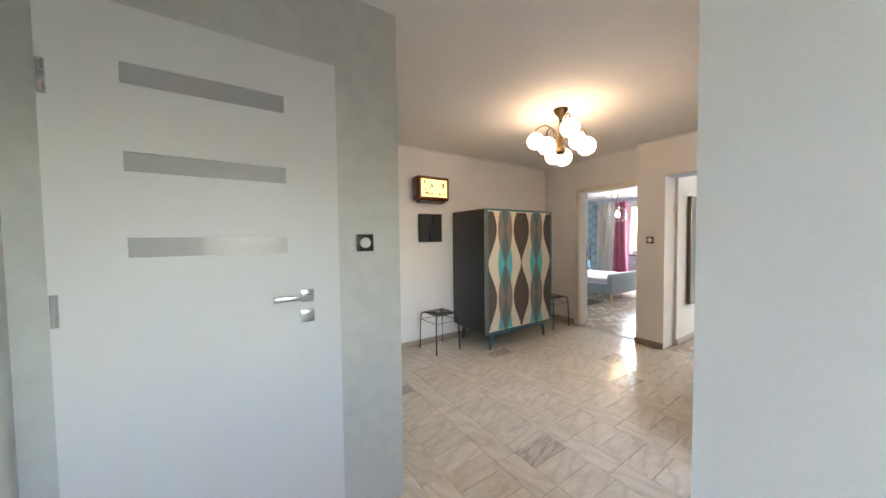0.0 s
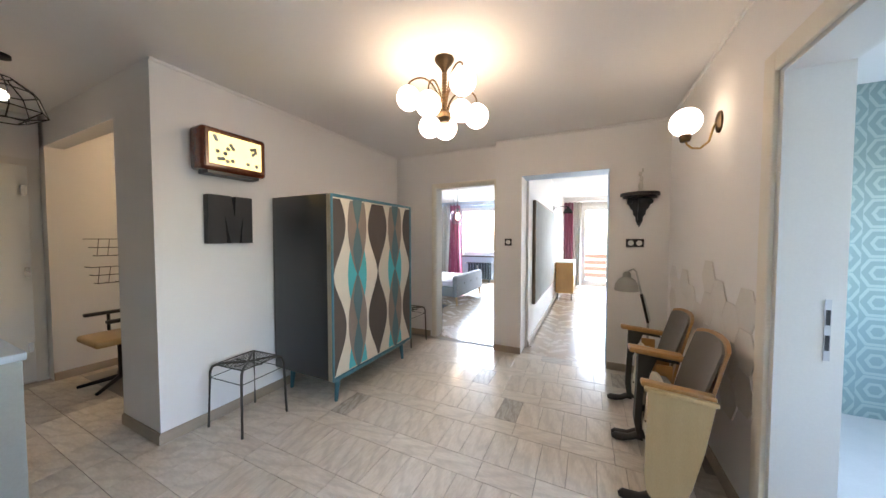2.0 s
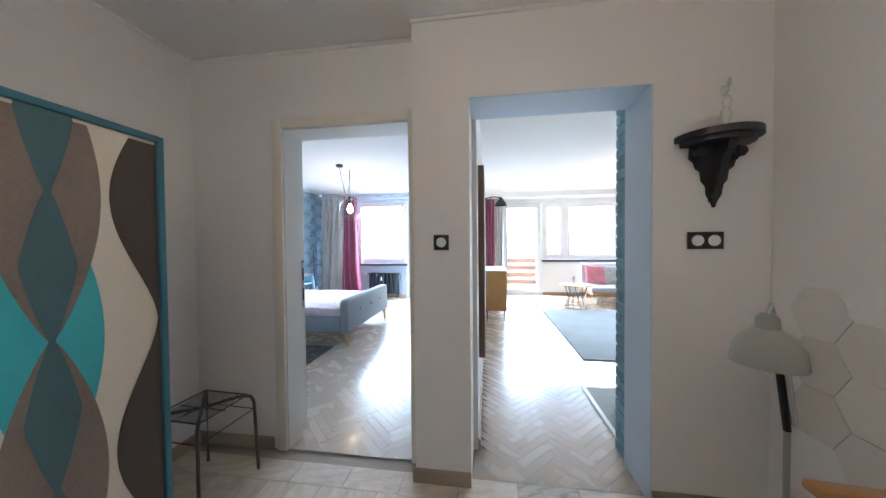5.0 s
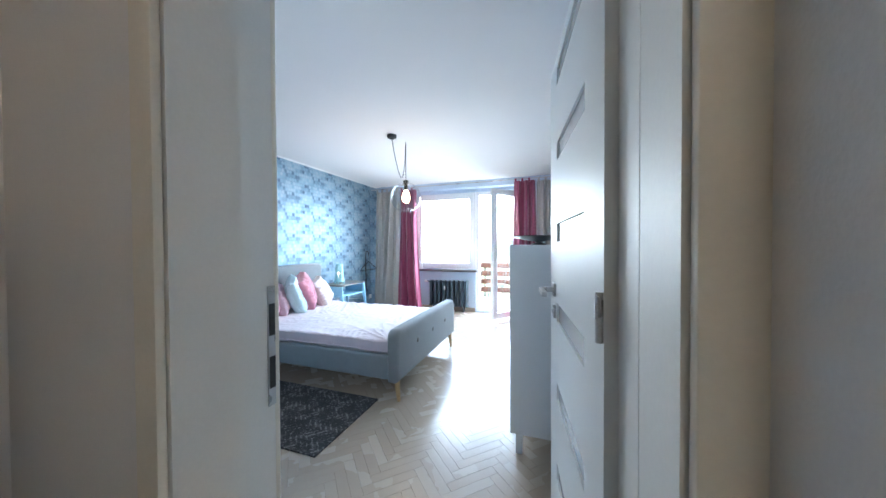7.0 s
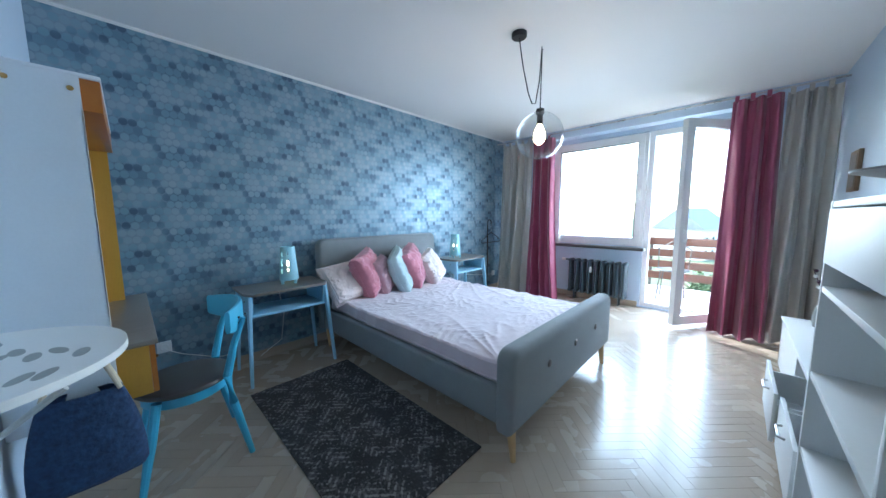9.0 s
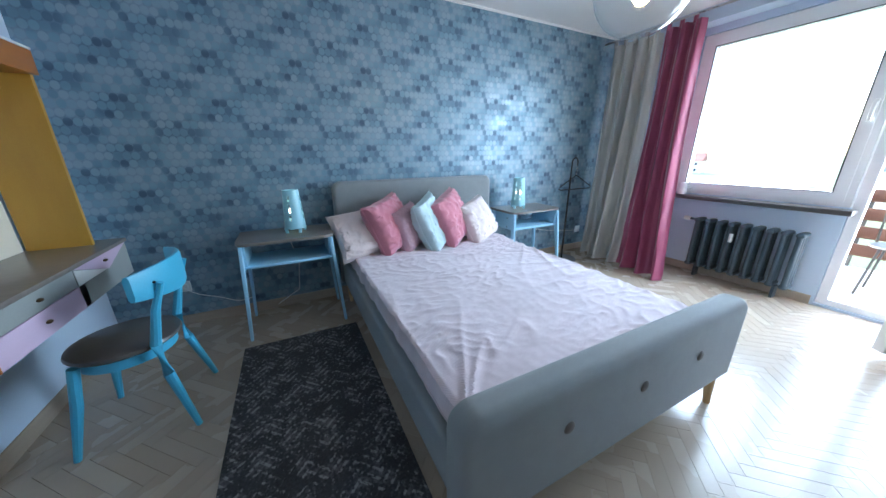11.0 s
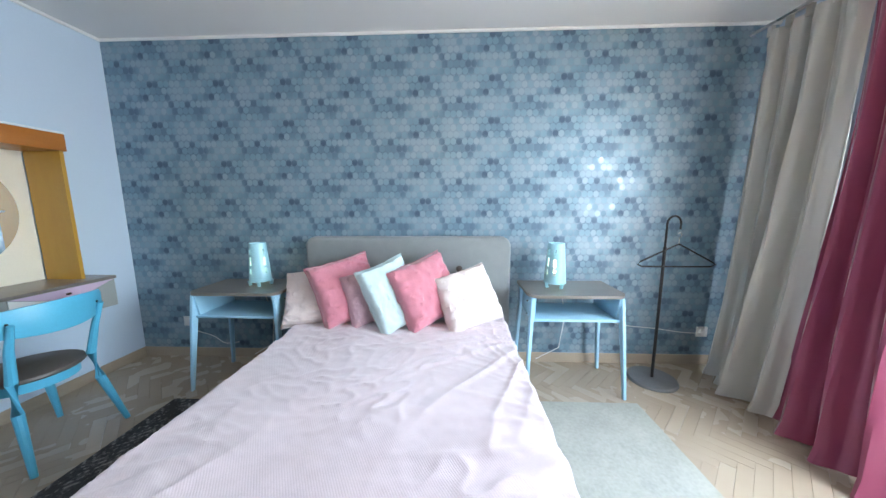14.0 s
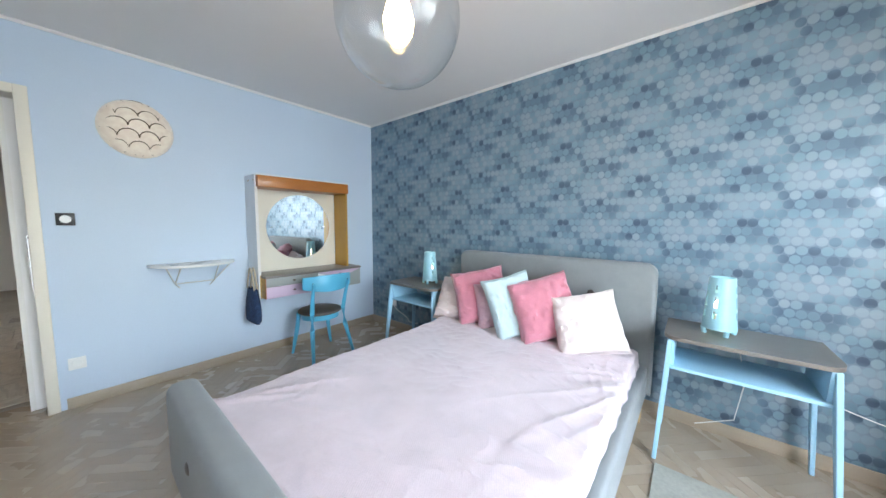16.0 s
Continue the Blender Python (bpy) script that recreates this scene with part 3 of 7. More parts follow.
def casing(name, axis, a0, a1, top, t, out, w=0.075):
    """Flat door trim on a wall face, mitre-free, round an opening from a0 to a1."""
    bm = B()
    d = 0.018 * out
    for p, q, lo, hi in ((a0 - w, a0, 0, top + w), (a1, a1 + w, 0, top + w), (a0, a1, top, top + w)):
        b = (p, min(t, t + d), lo, q, max(t, t + d), hi) if axis == "x" else (min(t, t + d), p, lo, max(t, t + d), q, hi)
        box(bm, *b, bev=0.004, seg=2)
    return structure(name, bm, CASINGCREAM, "cream white door trim", "door trim")


def liner(name, axis, a0, a1, top, t0, t1, w=0.025):
    bm = B()
    for p, q, lo, hi in ((a0, a0 + w, 0, top), (a1 - w, a1, 0, top), (a0 + w, a1 - w, top - w, top)):
        b = (p, t0, lo, q, t1, hi) if axis == "x" else (t0, p, lo, t1, q, hi)
        box(bm, *b)
    return structure(name, bm, TRIMWHITE, "white door frame lining", "door frame")


casing("trim_bedroom_door_hall", "x", -2.316, -1.504, 2.026, 5.14, -1, 0.065)
casing("trim_bedroom_door_inside", "x", -2.387, -1.485, 2.06, BS, 1, 0.055)
liner("trim_bedroom_door_lining", "x", -2.335, -1.485, 2.045, 5.142, 5.288)
liner("trim_bedroom_door_rebate", "x", -2.41, -1.485, 2.085, 5.292, 5.438, 0.025)
casing("trim_east_door", "y", 2.38, 3.18, 2.04, XR, -1, 0.085)
liner("trim_east_door_lining", "y", 2.38, 3.18, 2.05, XR + 0.002, XR + 0.198)
structure("trim_living_opening", box(B(), -0.262, 5.002, 0.0, -0.2575, 5.288, 2.066), PALEBLUE, "pale blue painted side of the living room opening", "opening reveal")
structure("trim_living_opening_top", box(B(), -1.145, 5.002, 2.066, -0.262, 5.288, 2.071), PALEBLUE, "pale blue painted top of the living room opening", "opening reveal")
strike = thing("strike_plate", -2.381, 5.425, 1.02, "steel strike plate with two dark slots in the door frame", "strike plate")
part("plate", box(B(), -0.002, -0.012, -0.17, 0.002, 0.011, 0.17), CHROME, strike)
part("slot", box(B(), -0.001, -0.009, 0.03, 0.004, 0.009, 0.12), BLACKPL, strike, "dark latch slot")
part("slot", box(B(), -0.001, -0.009, -0.12, 0.004, 0.009, -0.03), BLACKPL, strike, "dark latch slot")
strike = thing("strike_plate", 0.40, 3.155, 1.0, "steel strike plate with two dark slots in the side room frame", "strike plate")
part("plate", box(B(), -0.009, -0.003, -0.12, 0.009, 0.0, 0.12), CHROME, strike)
part("slot", box(B(), -0.006, -0.005, 0.02, 0.006, -0.001, 0.08), BLACKPL, strike, "dark latch slot")
part("slot", box(B(), -0.006, -0.005, -0.08, 0.006, -0.001, -0.02), BLACKPL, strike, "dark latch slot")


def handle(parent, x, y, z, way, out):
    """Square lever handle with its rose on a door lying along y; out: side of the leaf."""
    h = part("door_handle", B_lever(x, y, z, way, out), CHROME, parent, "brushed steel lever handle")
    part("rose", box(B(), min(x, x + 0.010 * out), y - 0.026, z - 0.026, max(x, x + 0.010 * out), y + 0.026, z + 0.026, 0.002), CHROME, h)
    part("keyhole_plate", box(B(), min(x, x + 0.010 * out), y - 0.026, z - 0.112, max(x, x + 0.010 * out), y + 0.026, z - 0.06, 0.002), CHROME, h)
    part("keyhole", box(B(), min(x, x + 0.014 * out), y - 0.010, z - 0.096, max(x, x + 0.014 * out), y + 0.010, z - 0.076), CHROME, h)
    return h


def B_lever(x, y, z, way, out):
    bm = B()
    x1 = x + 0.055 * out
    box(bm, min(x, x1), y - 0.010, z - 0.010, max(x, x1), y + 0.010, z + 0.010, 0.002)
    box(bm, x1 - 0.009, min(y, y + way * 0.13), z - 0.010, x1 + 0.009, max(y, y + way * 0.13), z + 0.010, 0.002)
    return bm


def slotted_panel(width, height, a, c, slots):
    """One solid leaf, 4 cm thick, with slots right through it from a to c."""
    ys, zs = [0, a, c, width], [0] + [v for s in slots for v in s] + [height]
    bm, made = B(), {}

    def vert(x, i, k):
        if (x, i, k) not in made:
            made[x, i, k] = bm.verts.new((x, ys[i], zs[k]))
        return made[x, i, k]

    def solid(i, k):
        return 0 <= i < 3 and 0 <= k < len(zs) - 1 and not (i == 1 and k % 2 == 1)

    for i in range(3):
        for k in range(len(zs) - 1):
            if solid(i, k):
                for x in (-0.02, 0.02):
                    bm.faces.new((vert(x, i, k), vert(x, i + 1, k), vert(x, i + 1, k + 1), vert(x, i, k + 1)))
                for di, dk, p, q in ((-1, 0, (i, k), (i, k + 1)), (1, 0, (i + 1, k), (i + 1, k + 1)), (0, -1, (i, k), (i + 1, k)), (0, 1, (i, k + 1), (i + 1, k + 1))):
                    if not solid(i + di, k + dk):
                        bm.faces.new((vert(-0.02, *p), vert(-0.02, *q), vert(0.02, *q), vert(0.02, *p)))
    bmesh.ops.recalc_face_normals(bm, faces=bm.faces[:])
    return bm


def leaf_with_strips(name, label, x, y, rz, width, height, strips, hand, knob_z, out):
    """A white door leaf along its own +y from the hinge, with frosted glass strips."""
    d = thing(name, x, y, 0.01, label, "door", rz=rz)
    d["kind"] = "structure"
    a, c = strips["from"], strips["to"]
    part("leaf", slotted_panel(width, height, a, c, sorted(strips["z"])), GLOSSWHITE, d)
    for lo, hi in strips["z"]:
        part("glass_strip", box(B(), -0.012, a, lo, 0.012, c, hi), FROST, d, "frosted glass strip")
    handle(d, 0.02 * out, width - 0.138, knob_z, hand, out)
    for z in (0.28, 1.15, 1.85):
        hb = B()
        tube(hb, [(0.024 * out, 0.012, z - 0.05), (0.024 * out, 0.012, z + 0.05)], 0.009, 10)
        part("hinge", hb, CHROME, d, "steel door hinge")
    return d


STRIPS = {"from": 0.175, "to": 0.65, "z": [(1.305, 1.372), (1.59, 1.655), (1.875, 1.945)]}
leaf_with_strips("door_hall", "open white door with three frosted glass strips", -0.995, 0.345, 0, 0.855, 2.125, STRIPS, -1, 1.12, 1)
STRIPS2 = {"from": 0.16, "to": 0.62, "z": [(0.36, 0.43), (0.68, 0.75), (0.99, 1.065), (1.305, 1.375), (1.62, 1.69), (1.91, 1.98)]}
leaf_with_strips("door_bedroom", "open white bedroom door with frosted glass strips", -1.515, 5.43, 6.5, 0.80, 2.03, STRIPS2, -1, 1.11, -1)

entry = thing("door_entry", -5.139, 1.42, 0.0, "plain white entry door with dark hinges", "door")
entry["kind"] = "structure"
part("leaf", box(B(), 0, 0, 0.02, 0.03, 0.90, 2.02, 0.004), GLOSSWHITE, entry)
part("door_frame", wall(B(), "y", -0.07, 0.97, 0, 0.02, 0, 2.09, holes=[(0, 0.9, 0, 2.02)]), TRIMWHITE, entry)
for z in (0.3, 1.0, 1.75):
    part("hinge", box(B(), 0.03, 0.86, z, 0.045, 0.89, z + 0.09), CHROME, entry)


def window_unit(name, label, x0, x1, z0, z1, y, sash=True, handle_at=None):
    """A white plastic window: outer frame, sash with pane, handle."""
    w = thing(name, x0, y, z0, label, "window")
    w["kind"] = "structure"
    W, Hh = x1 - x0, z1 - z0
    f = 0.055
    part("window_frame", wall(B(), "x", 0, W, 0, 0.07, 0, Hh, holes=[(f, W - f, f, Hh - f)]), PVC, w)
    s = f + 0.005
    if sash:
        part("sash", wall(B(), "x", s - 0.02, W - s + 0.02, -0.015, 0.05, s - 0.02, Hh - s + 0.02, holes=[(s + 0.055, W - s - 0.055, s + 0.055, Hh - s - 0.055)]), PVC, w)
        part("gasket", wall(B(), "x", s + 0.047, W - s - 0.047, -0.0175, -0.0152, s + 0.047, Hh - s - 0.047, holes=[(s + 0.055, W - s - 0.055, s + 0.055, Hh - s - 0.055)]), BLACKPL, w, "thin black sealing strip")
    p = part("pane", box(B(), s + 0.03, 0.02, s + 0.03, W - s - 0.03, 0.026, Hh - s - 0.03), GLASS, w)
    p.visible_shadow = False
    if handle_at is not None:
        hb = B()
        box(hb, handle_at - 0.013, -0.03, Hh / 2 - 0.03, handle_at + 0.013, -0.015, Hh / 2 + 0.03, 0.003)
        box(hb, handle_at - 0.010, -0.055, Hh / 2 - 0.12, handle_at + 0.010, -0.03, Hh / 2 + 0.01, 0.004)
        part("window_handle", hb, WHITEPL, w)
    return w


def balcony_leaf(name, label, hinge_x, y, rz, width, height):
    """A glazed balcony door hung at its right side, swung into the room."""
    w = thing(name, hinge_x, y, 0.04, label, "balcony door", rz=rz)
    w["kind"] = "structure"
    part("sash", wall(B(), "x", -width, 0, -0.06, 0.0, 0, height, holes=[(-width + 0.09, -0.09, 0.10, height - 0.09)]), PVC, w)
    p = part("pane", box(B(), -width + 0.07, -0.03, 0.08, -0.07, -0.024, height - 0.07), GLASS, w)
    p.visible_shadow = False
    hb = B()
    box(hb, -width + 0.035, -0.075, 1.0, -width + 0.055, -0.06, 1.06, 0.003)
    box(hb, -width + 0.037, -0.10, 0.92, -width + 0.053, -0.075, 1.04, 0.003)
    part("window_handle", hb, WHITEPL, w)
    return w


window_unit("window_bedroom", "white plastic bedroom window with a large pane", -4.215, -2.965, 0.825, 2.315, 10.52, handle_at=1.185)
fr = thing("window_balcony_frame", -2.955, 10.52, 0.022, "white plastic frame of the bedroom balcony door", "door frame")
fr["kind"] = "structure"
part("window_frame", wall(B(), "x", 0, 0.93, 0, 0.07, 0, 2.293, holes=[(0.06, 0.87, 0.05, 2.23)]), PVC, fr)
balcony_leaf("door_bedroom_balcony", "white glazed balcony door standing ajar into the bedroom", -2.08, 10.50, 54.0, 0.80, 2.20)
structure("window_sill_bedroom", box(B(), -4.25, 10.38, 0.775, -2.92, 10.52, 0.815, 0.006), SILLDARK, "dark brown window board in the bedroom", "window sill")

lw = window_unit("window_living_narrow", "narrow white plastic living room window", 0.305, 0.83, 0.885, 2.275, 11.17, handle_at=0.49)
window_unit("window_living_wide", "wide white plastic living room window", 0.835, 2.08, 0.885, 2.275, 11.17, handle_at=0.04)
window_unit("window_living_middle", "narrow white plastic living room window", 2.085, 2.62, 0.885, 2.275, 11.17, handle_at=0.50)
window_unit("window_living_end", "wide white plastic living room window", 2.625, 3.745, 0.885, 2.275, 11.17, handle_at=0.04)
window_unit("door_living_balcony", "closed white glazed living room balcony door", -0.655, 0.295, 0.025, 2.275, 11.17, handle_at=0.90)
structure("window_sill_living", box(B(), 0.28, 11.0, 0.83, 3.78, 11.16, 0.875, 0.006), SILLDARK, "dark window board in the living room", "window sill")


# ---- switches and sockets ----
def switch(x, y, z, rz, gangs=1, label="black square switch plate with a round white rocker", face=WHITEPL, plate=BLACKPL, name="light_switch"):
    s = thing(name, x, y, z, label, "light switch" if name == "light_switch" else "socket", "wall switches and sockets", rz=rz)
    n = gangs
    part("plate", box(B(), -0.041 - 0.0355 * (n - 1), -0.010, -0.041, 0.041 + 0.0355 * (n - 1), -0.0005, 0.041, 0.003), plate, s)
    for i in range(n):
        cx = (i - (n - 1) / 2) * 0.071
        bm = B()
        lathe(bm, [(0, 0), (0.026, 0), (0.026, 0.012), (0.023, 0.015), (0, 0.015)], (cx, -0.002, 0), 24, pose(0, 0, 0, 90))
        part("rocker", bm, face, s)
    return s


switch(-1.297, 5.0, 1.312, 0)
switch(-0.03, 5.0, 1.31, 0, 2, "black double switch plate with two round white rockers")
switch(-1.02, 1.335, 1.35, 90)
switch(-2.54, BS, 1.30, 180)
for sx, sy, sz, rz in ((BW, 5.86, 0.31, 90), (BW, 10.05, 0.27, 90), (-2.53, BS, 0.31, 180)):
    switch(sx, sy, sz, rz, 1, "white wall socket near the floor", WHITEPL, WHITEPL, "wall_socket")


# ---- hall things ----
wd = thing("wardrobe", -2.26, 3.20, 0.0, "vintage wardrobe with wavy printed doors on petrol legs", "wardrobe")
part("body", box(B(), -0.68, 0.0, 0.215, -0.022, 1.175, 1.71, 0.004), WARDSIDE, wd, "anthracite lacquered carcass")
fb = B()
for b in ((-0.022, 0.0, 0.215, 0.012, 0.022, 1.71), (-0.022, 1.153, 0.215, 0.012, 1.175, 1.71), (-0.022, 0.022, 0.215, 0.012, 1.153, 0.235), (-0.022, 0.022, 1.688, 0.012, 1.153, 1.71)):
    box(fb, *b, bev=0.003)
part("front_frame", fb, TEAL, wd, "petrol blue front frame")
part("edge_strip", box(B(), -0.034, -0.003, 0.216, 0.006, 0.0, 1.709), mat("worn_beige_edge", (0.42, 0.38, 0.30), 0.5, var=0.2), wd, "worn beige front edge")
YA, YB, ZA, ZB = 0.024, 1.151, 0.237, 1.686
MID = (YA + YB) / 2


def lens(parent, cy, cz, half, tall, material, layer, side=0, label=""):
    """A pointed oval print, clipped to the door's top, bottom and sides; side -1/1 keeps a half."""
    n = 40
    right, left = [], []
    for i in range(n + 1):
        a = -1 + 2 * i / n
        z = cz + a * tall
        w = 0.006 + half * max(0.0, math.cos(a * math.pi / 2)) ** (1.6 if material is CHARCOAL else 0.86)
        if ZA <= z <= ZB:
            right.append((min(YB, cy + (w if side >= 0 else 0)), z))
            left.append((max(YA, cy - (w if side <= 0 else 0)), z))
    pts = right + left[::-1]
    clean = [p for i, p in enumerate(pts) if (Vector(p) - Vector(pts[i - 1])).length > 0.002]
    if len(clean) > 3:
        part("print", prism(B(), clean, "yz", 0.001 + 0.0012 * layer, 0.0016 + 0.0012 * layer), material, parent, label)


for door_y0, door_y1, hand in ((YA, MID - 0.002, 1), (MID + 0.002, YB, -1)):
    dr = part("door", box(B(), -0.021, door_y0, ZA, 0.0, door_y1, ZB), CREAM, wd, "cream door with a wavy print")
    part("lock", lathe(B(), [(0, 0), (0.006, 0), (0.006, 0.02), (0, 0.022)], (0.0, MID + 0.035 * -hand, 0.92), 12, pose(0, 0, 0, 0, 90)), CHROME, dr) if hand < 0 else None
for cy, half in ((YA, 0.135), (MID, 0.135), (YB, 0.135)):
    side = 1 if cy == YA else -1 if cy == YB else 0
    for cz in (1.465, 0.625, -0.215):
        lens(wd, cy, cz, half, 0.4195, CHARCOAL, 1, side, "charcoal wavy print")
for cy in (MID / 2 + YA / 2, MID / 2 + YB / 2):
    for cz in (1.465, 0.625, -0.215):
        lens(wd, cy, cz, 0.112, 0.4195, TAUPE, 2, 0, "taupe oval print")
    for cz in (1.045, 0.205):
        lens(wd, cy, cz, 0.112, 0.4195, TURQ, 1, 0, "turquoise oval print")
    zs = [ZA + (ZB - ZA) * i / 90 for i in range(91)]
    ws = [0.005 + 0.072 * min(abs(math.cos(math.pi * (z - 1.465) / 0.84)), abs(math.sin(math.pi * (z - 1.465) / 0.84))) ** 0.86 for z in zs]
    strip = [(cy + w, z) for w, z in zip(ws, zs)] + [(cy - w, z) for w, z in zip(ws[::-1], zs[::-1])]
    part("print", prism(B(), strip, "yz", 0.0046, 0.0052), DEEPTURQ, wd, "dark petrol print where ovals overlap")
for lx, ly in ((-0.06, 0.10), (-0.06, 1.075), (-0.60, 0.10), (-0.60, 1.075)):
    bm = B()
    tube(bm, [(lx - 0.01, ly + (0.0 if ly > 0.5 else 0.03), 0.20), (lx, ly + (0.02 if ly > 0.5 else -0.0), 0.0)], [0.026, 0.014], 12)
    part("leg", bm, TEAL, wd)
rl = B()
box(rl, -0.63, 0.06, 0.175, -0.03, 1.115, 0.2145, 0.004)
part("base_rail", rl, TEAL, wd, "petrol blue base frame")


def stool(x, y, rz):
    s = thing("wire_stool", x, y, 0, "grey steel tube stool with a wire grid seat", "stool", "wire stools by the wardrobe", rz)
    w, h = 0.165, 0.45
    for i in (-1, 1):
        for j in (-1, 1):
            part("leg", tube(B(), [(i * (w + 0.012), j * (w + 0.012), 0), (i * w, j * w, h - 0.05), (i * (w - 0.01), j * (w - 0.01), h - 0.012), (i * (w - 0.045), j * (w - 0.045), h), (i * 0.07, j * 0.07, h - 0.003), (0, 0, h - 0.014)], 0.0085, 8), GREYSTEEL, s)
    part("seat_rim", tube(B(), [(w - 0.02, -w + 0.02, h), (w - 0.02, w - 0.02, h), (-w + 0.02, w - 0.02, h), (-w + 0.02, -w + 0.02, h)], 0.0045, 6, True), GREYSTEEL, s)
    part("lower_rim", tube(B(), [(w, -w, h - 0.09), (w, w, h - 0.09), (-w, w, h - 0.09), (-w, -w, h - 0.09)], 0.003, 6, True), GREYSTEEL, s)
    for i in range(13):
        v = -0.132 + i * 0.022
        part("seat_wire", tube(B(), [(v, -w + 0.02, h), (v, 0, h - 0.012), (v, w - 0.02, h)], 0.0028, 5), GREYSTEEL, s)
    part("seat_cross", tube(B(), [(-w + 0.02, 0, h - 0.012), (w - 0.02, 0, h - 0.012)], 0.004, 5), GREYSTEEL, s)
    return s


stool(-2.72, 2.83, 4)
stool(-2.57, 4.80, -3)

# radio lamp and letter on the west wall
rd = thing("radio_lamp", XL, 2.60, 1.835, "old wooden radio case turned into a lit wall lamp", "wall lamp")
rb = B()
prism(rb, [(0.0, 0.0), (0.155, 0.0), (0.155, 0.30), (0.0, 0.30)], "xz", 0.0, 0.46)
bmesh.ops.bevel(rb, geom=[e for e in rb.edges if abs((e.verts[0].co - e.verts[1].co).y) < 0.01 or True], offset=0.028, segments=4, affect="EDGES", profile=0.5)
part("case", rb, MAHOG, rd, "polished dark red wood case")
part("bezel", wall(B(), "y", 0.025, 0.435, 0.150, 0.163, 0.025, 0.275, holes=[(0.045, 0.415, 0.045, 0.258)]), MAHOG, rd)
part("front_panel", box(B(), 0.148, 0.045, 0.045, 0.1575, 0.415, 0.258), GLOW, rd, "glowing yellow front with grey dots")
rnd = random.Random(4)
for i, (py, pz) in enumerate([(0.085, 0.235), (0.095, 0.215), (0.19, 0.195), (0.205, 0.175), (0.17, 0.165), (0.34, 0.20), (0.365, 0.21), (0.37, 0.185), (0.35, 0.165), (0.10, 0.135), (0.15, 0.13), (0.11, 0.085), (0.135, 0.09), (0.165, 0.075), (0.20, 0.085), (0.31, 0.085), (0.375, 0.08)]):
    part("dot", lathe(B(), [(0, 0), (0.015, 0), (0.015, 0.002), (0, 0.002)], (0.1576, py, pz), 14, pose(0, 0, 0, 0, 90)), GREYPAINT, rd)
part("base", box(B(), 0.01, 0.05, -0.02, 0.13, 0.41, 0.0), BLACKPL, rd)

lt = B()
# block letter outline: y along the wall, z up
prism(lt, [(0.0, 0.0), (0.165, 0.0), (0.15, 0.24), (0.205, 0.0), (0.285, 0.0), (0.33, 0.235), (0.31, 0.0), (0.43, 0.0), (0.43, 0.41), (0.262, 0.41), (0.247, 0.23), (0.215, 0.41), (0.0, 0.41)], "yz", 0, 0.06)
for v in lt.verts:
    v.co = Vector((v.co.x, v.co.y * 0.73, v.co.z * 0.87)) + Vector((XL + 0.001, 2.68, 1.32))
single("letter_sign", lt, mat("black_painted_wood", (0.02, 0.02, 0.022), 0.5, var=0.2), "black wooden block letter M on the wall", "letter sign")

# chandelier
ch = thing("chandelier", -1.288, 3.233, H, "aged bronze chandelier with seven lit opal globes", "chandelier")
part("canopy", lathe(B(), [(0, 0), (0.062, 0), (0.062, -0.012), (0.05, -0.03), (0.025, -0.06), (0.016, -0.08), (0, -0.08)]), BRONZE, ch)
prof = [(0.0, -0.08)]
for i in range(13):
    z = -0.08 - i * 0.018
    prof += [(0.018, z), (0.011, z - 0.009)]
prof += [(0.02, -0.32), (0.042, -0.345), (0.045, -0.375), (0.028, -0.40), (0.0, -0.405)]
part("stem", lathe(B(), prof, n=16), BRONZE, ch)
GLOBES = [(0.175, -0.12, -0.235), (-0.234, -0.056, -0.225), (-0.04, -0.14, -0.332), (0.024, 0.22, -0.248), (0.18, 0.105, -0.353), (-0.19, 0.155, -0.347), (-0.03, 0.08, -0.404)]
for gx, gy, gz in GLOBES:
    rad = math.hypot(gx, gy)
    c, s = gx / rad, gy / rad
    zb, pts = gz + 0.076, []
    apex = min(-0.10, zb + 0.085)
    for i in range(15):
        u = i / 14
        r = 0.02 + (rad - 0.02) * (0.5 - 0.5 * math.cos(u * math.pi))
        z = -0.34 + (apex + 0.34) * math.sin(min(1, u / 0.6) * math.pi / 2) if u < 0.6 else apex + (zb + 0.01 - apex) * ((u - 0.6) / 0.4) ** 1.7
        pts.append((r * c, r * s, z))
    arm = part("arm", tube(B(), pts, 0.0055, 8), BRONZE, ch)
    part("cap", lathe(B(), [(0, 0.012), (0.018, 0.008), (0.030, -0.006), (0.031, -0.012), (0, -0.012)], (gx, gy, zb), 16), BRONZE, arm)
    part("globe", ball(B(), gx, gy, gz, 0.077, n=24), OPAL, arm, "lit opal glass globe")

# wall sconce
sc = thing("wall_sconce", XR, 3.81, 2.05, "bronze wall sconce with one lit opal globe", "wall lamp")
part("backplate", lathe(B(), [(0, 0), (0.052, 0), (0.050, 0.010), (0.03, 0.018), (0, 0.02)], (0, 0, 0), 24, pose(0, 0, 0, 0, -90) @ Matrix.Diagonal((1.25, 1, 1, 1))), BRONZE, sc)
part("arm", tube(B(), [(-0.015, 0, 0.0), (-0.03, 0, -0.03), (-0.05, 0, -0.11), (-0.09, 0, -0.145), (-0.13, 0, -0.14), (-0.155, 0, -0.115), (-0.165, 0, -0.085)], 0.006, 8), BRASS, sc)
part("cup", lathe(B(), [(0, -0.03), (0.024, -0.025), (0.032, 0.0), (0.030, 0.02), (0, 0.02)], (-0.165, 0, -0.072), 20), BRONZE, sc)
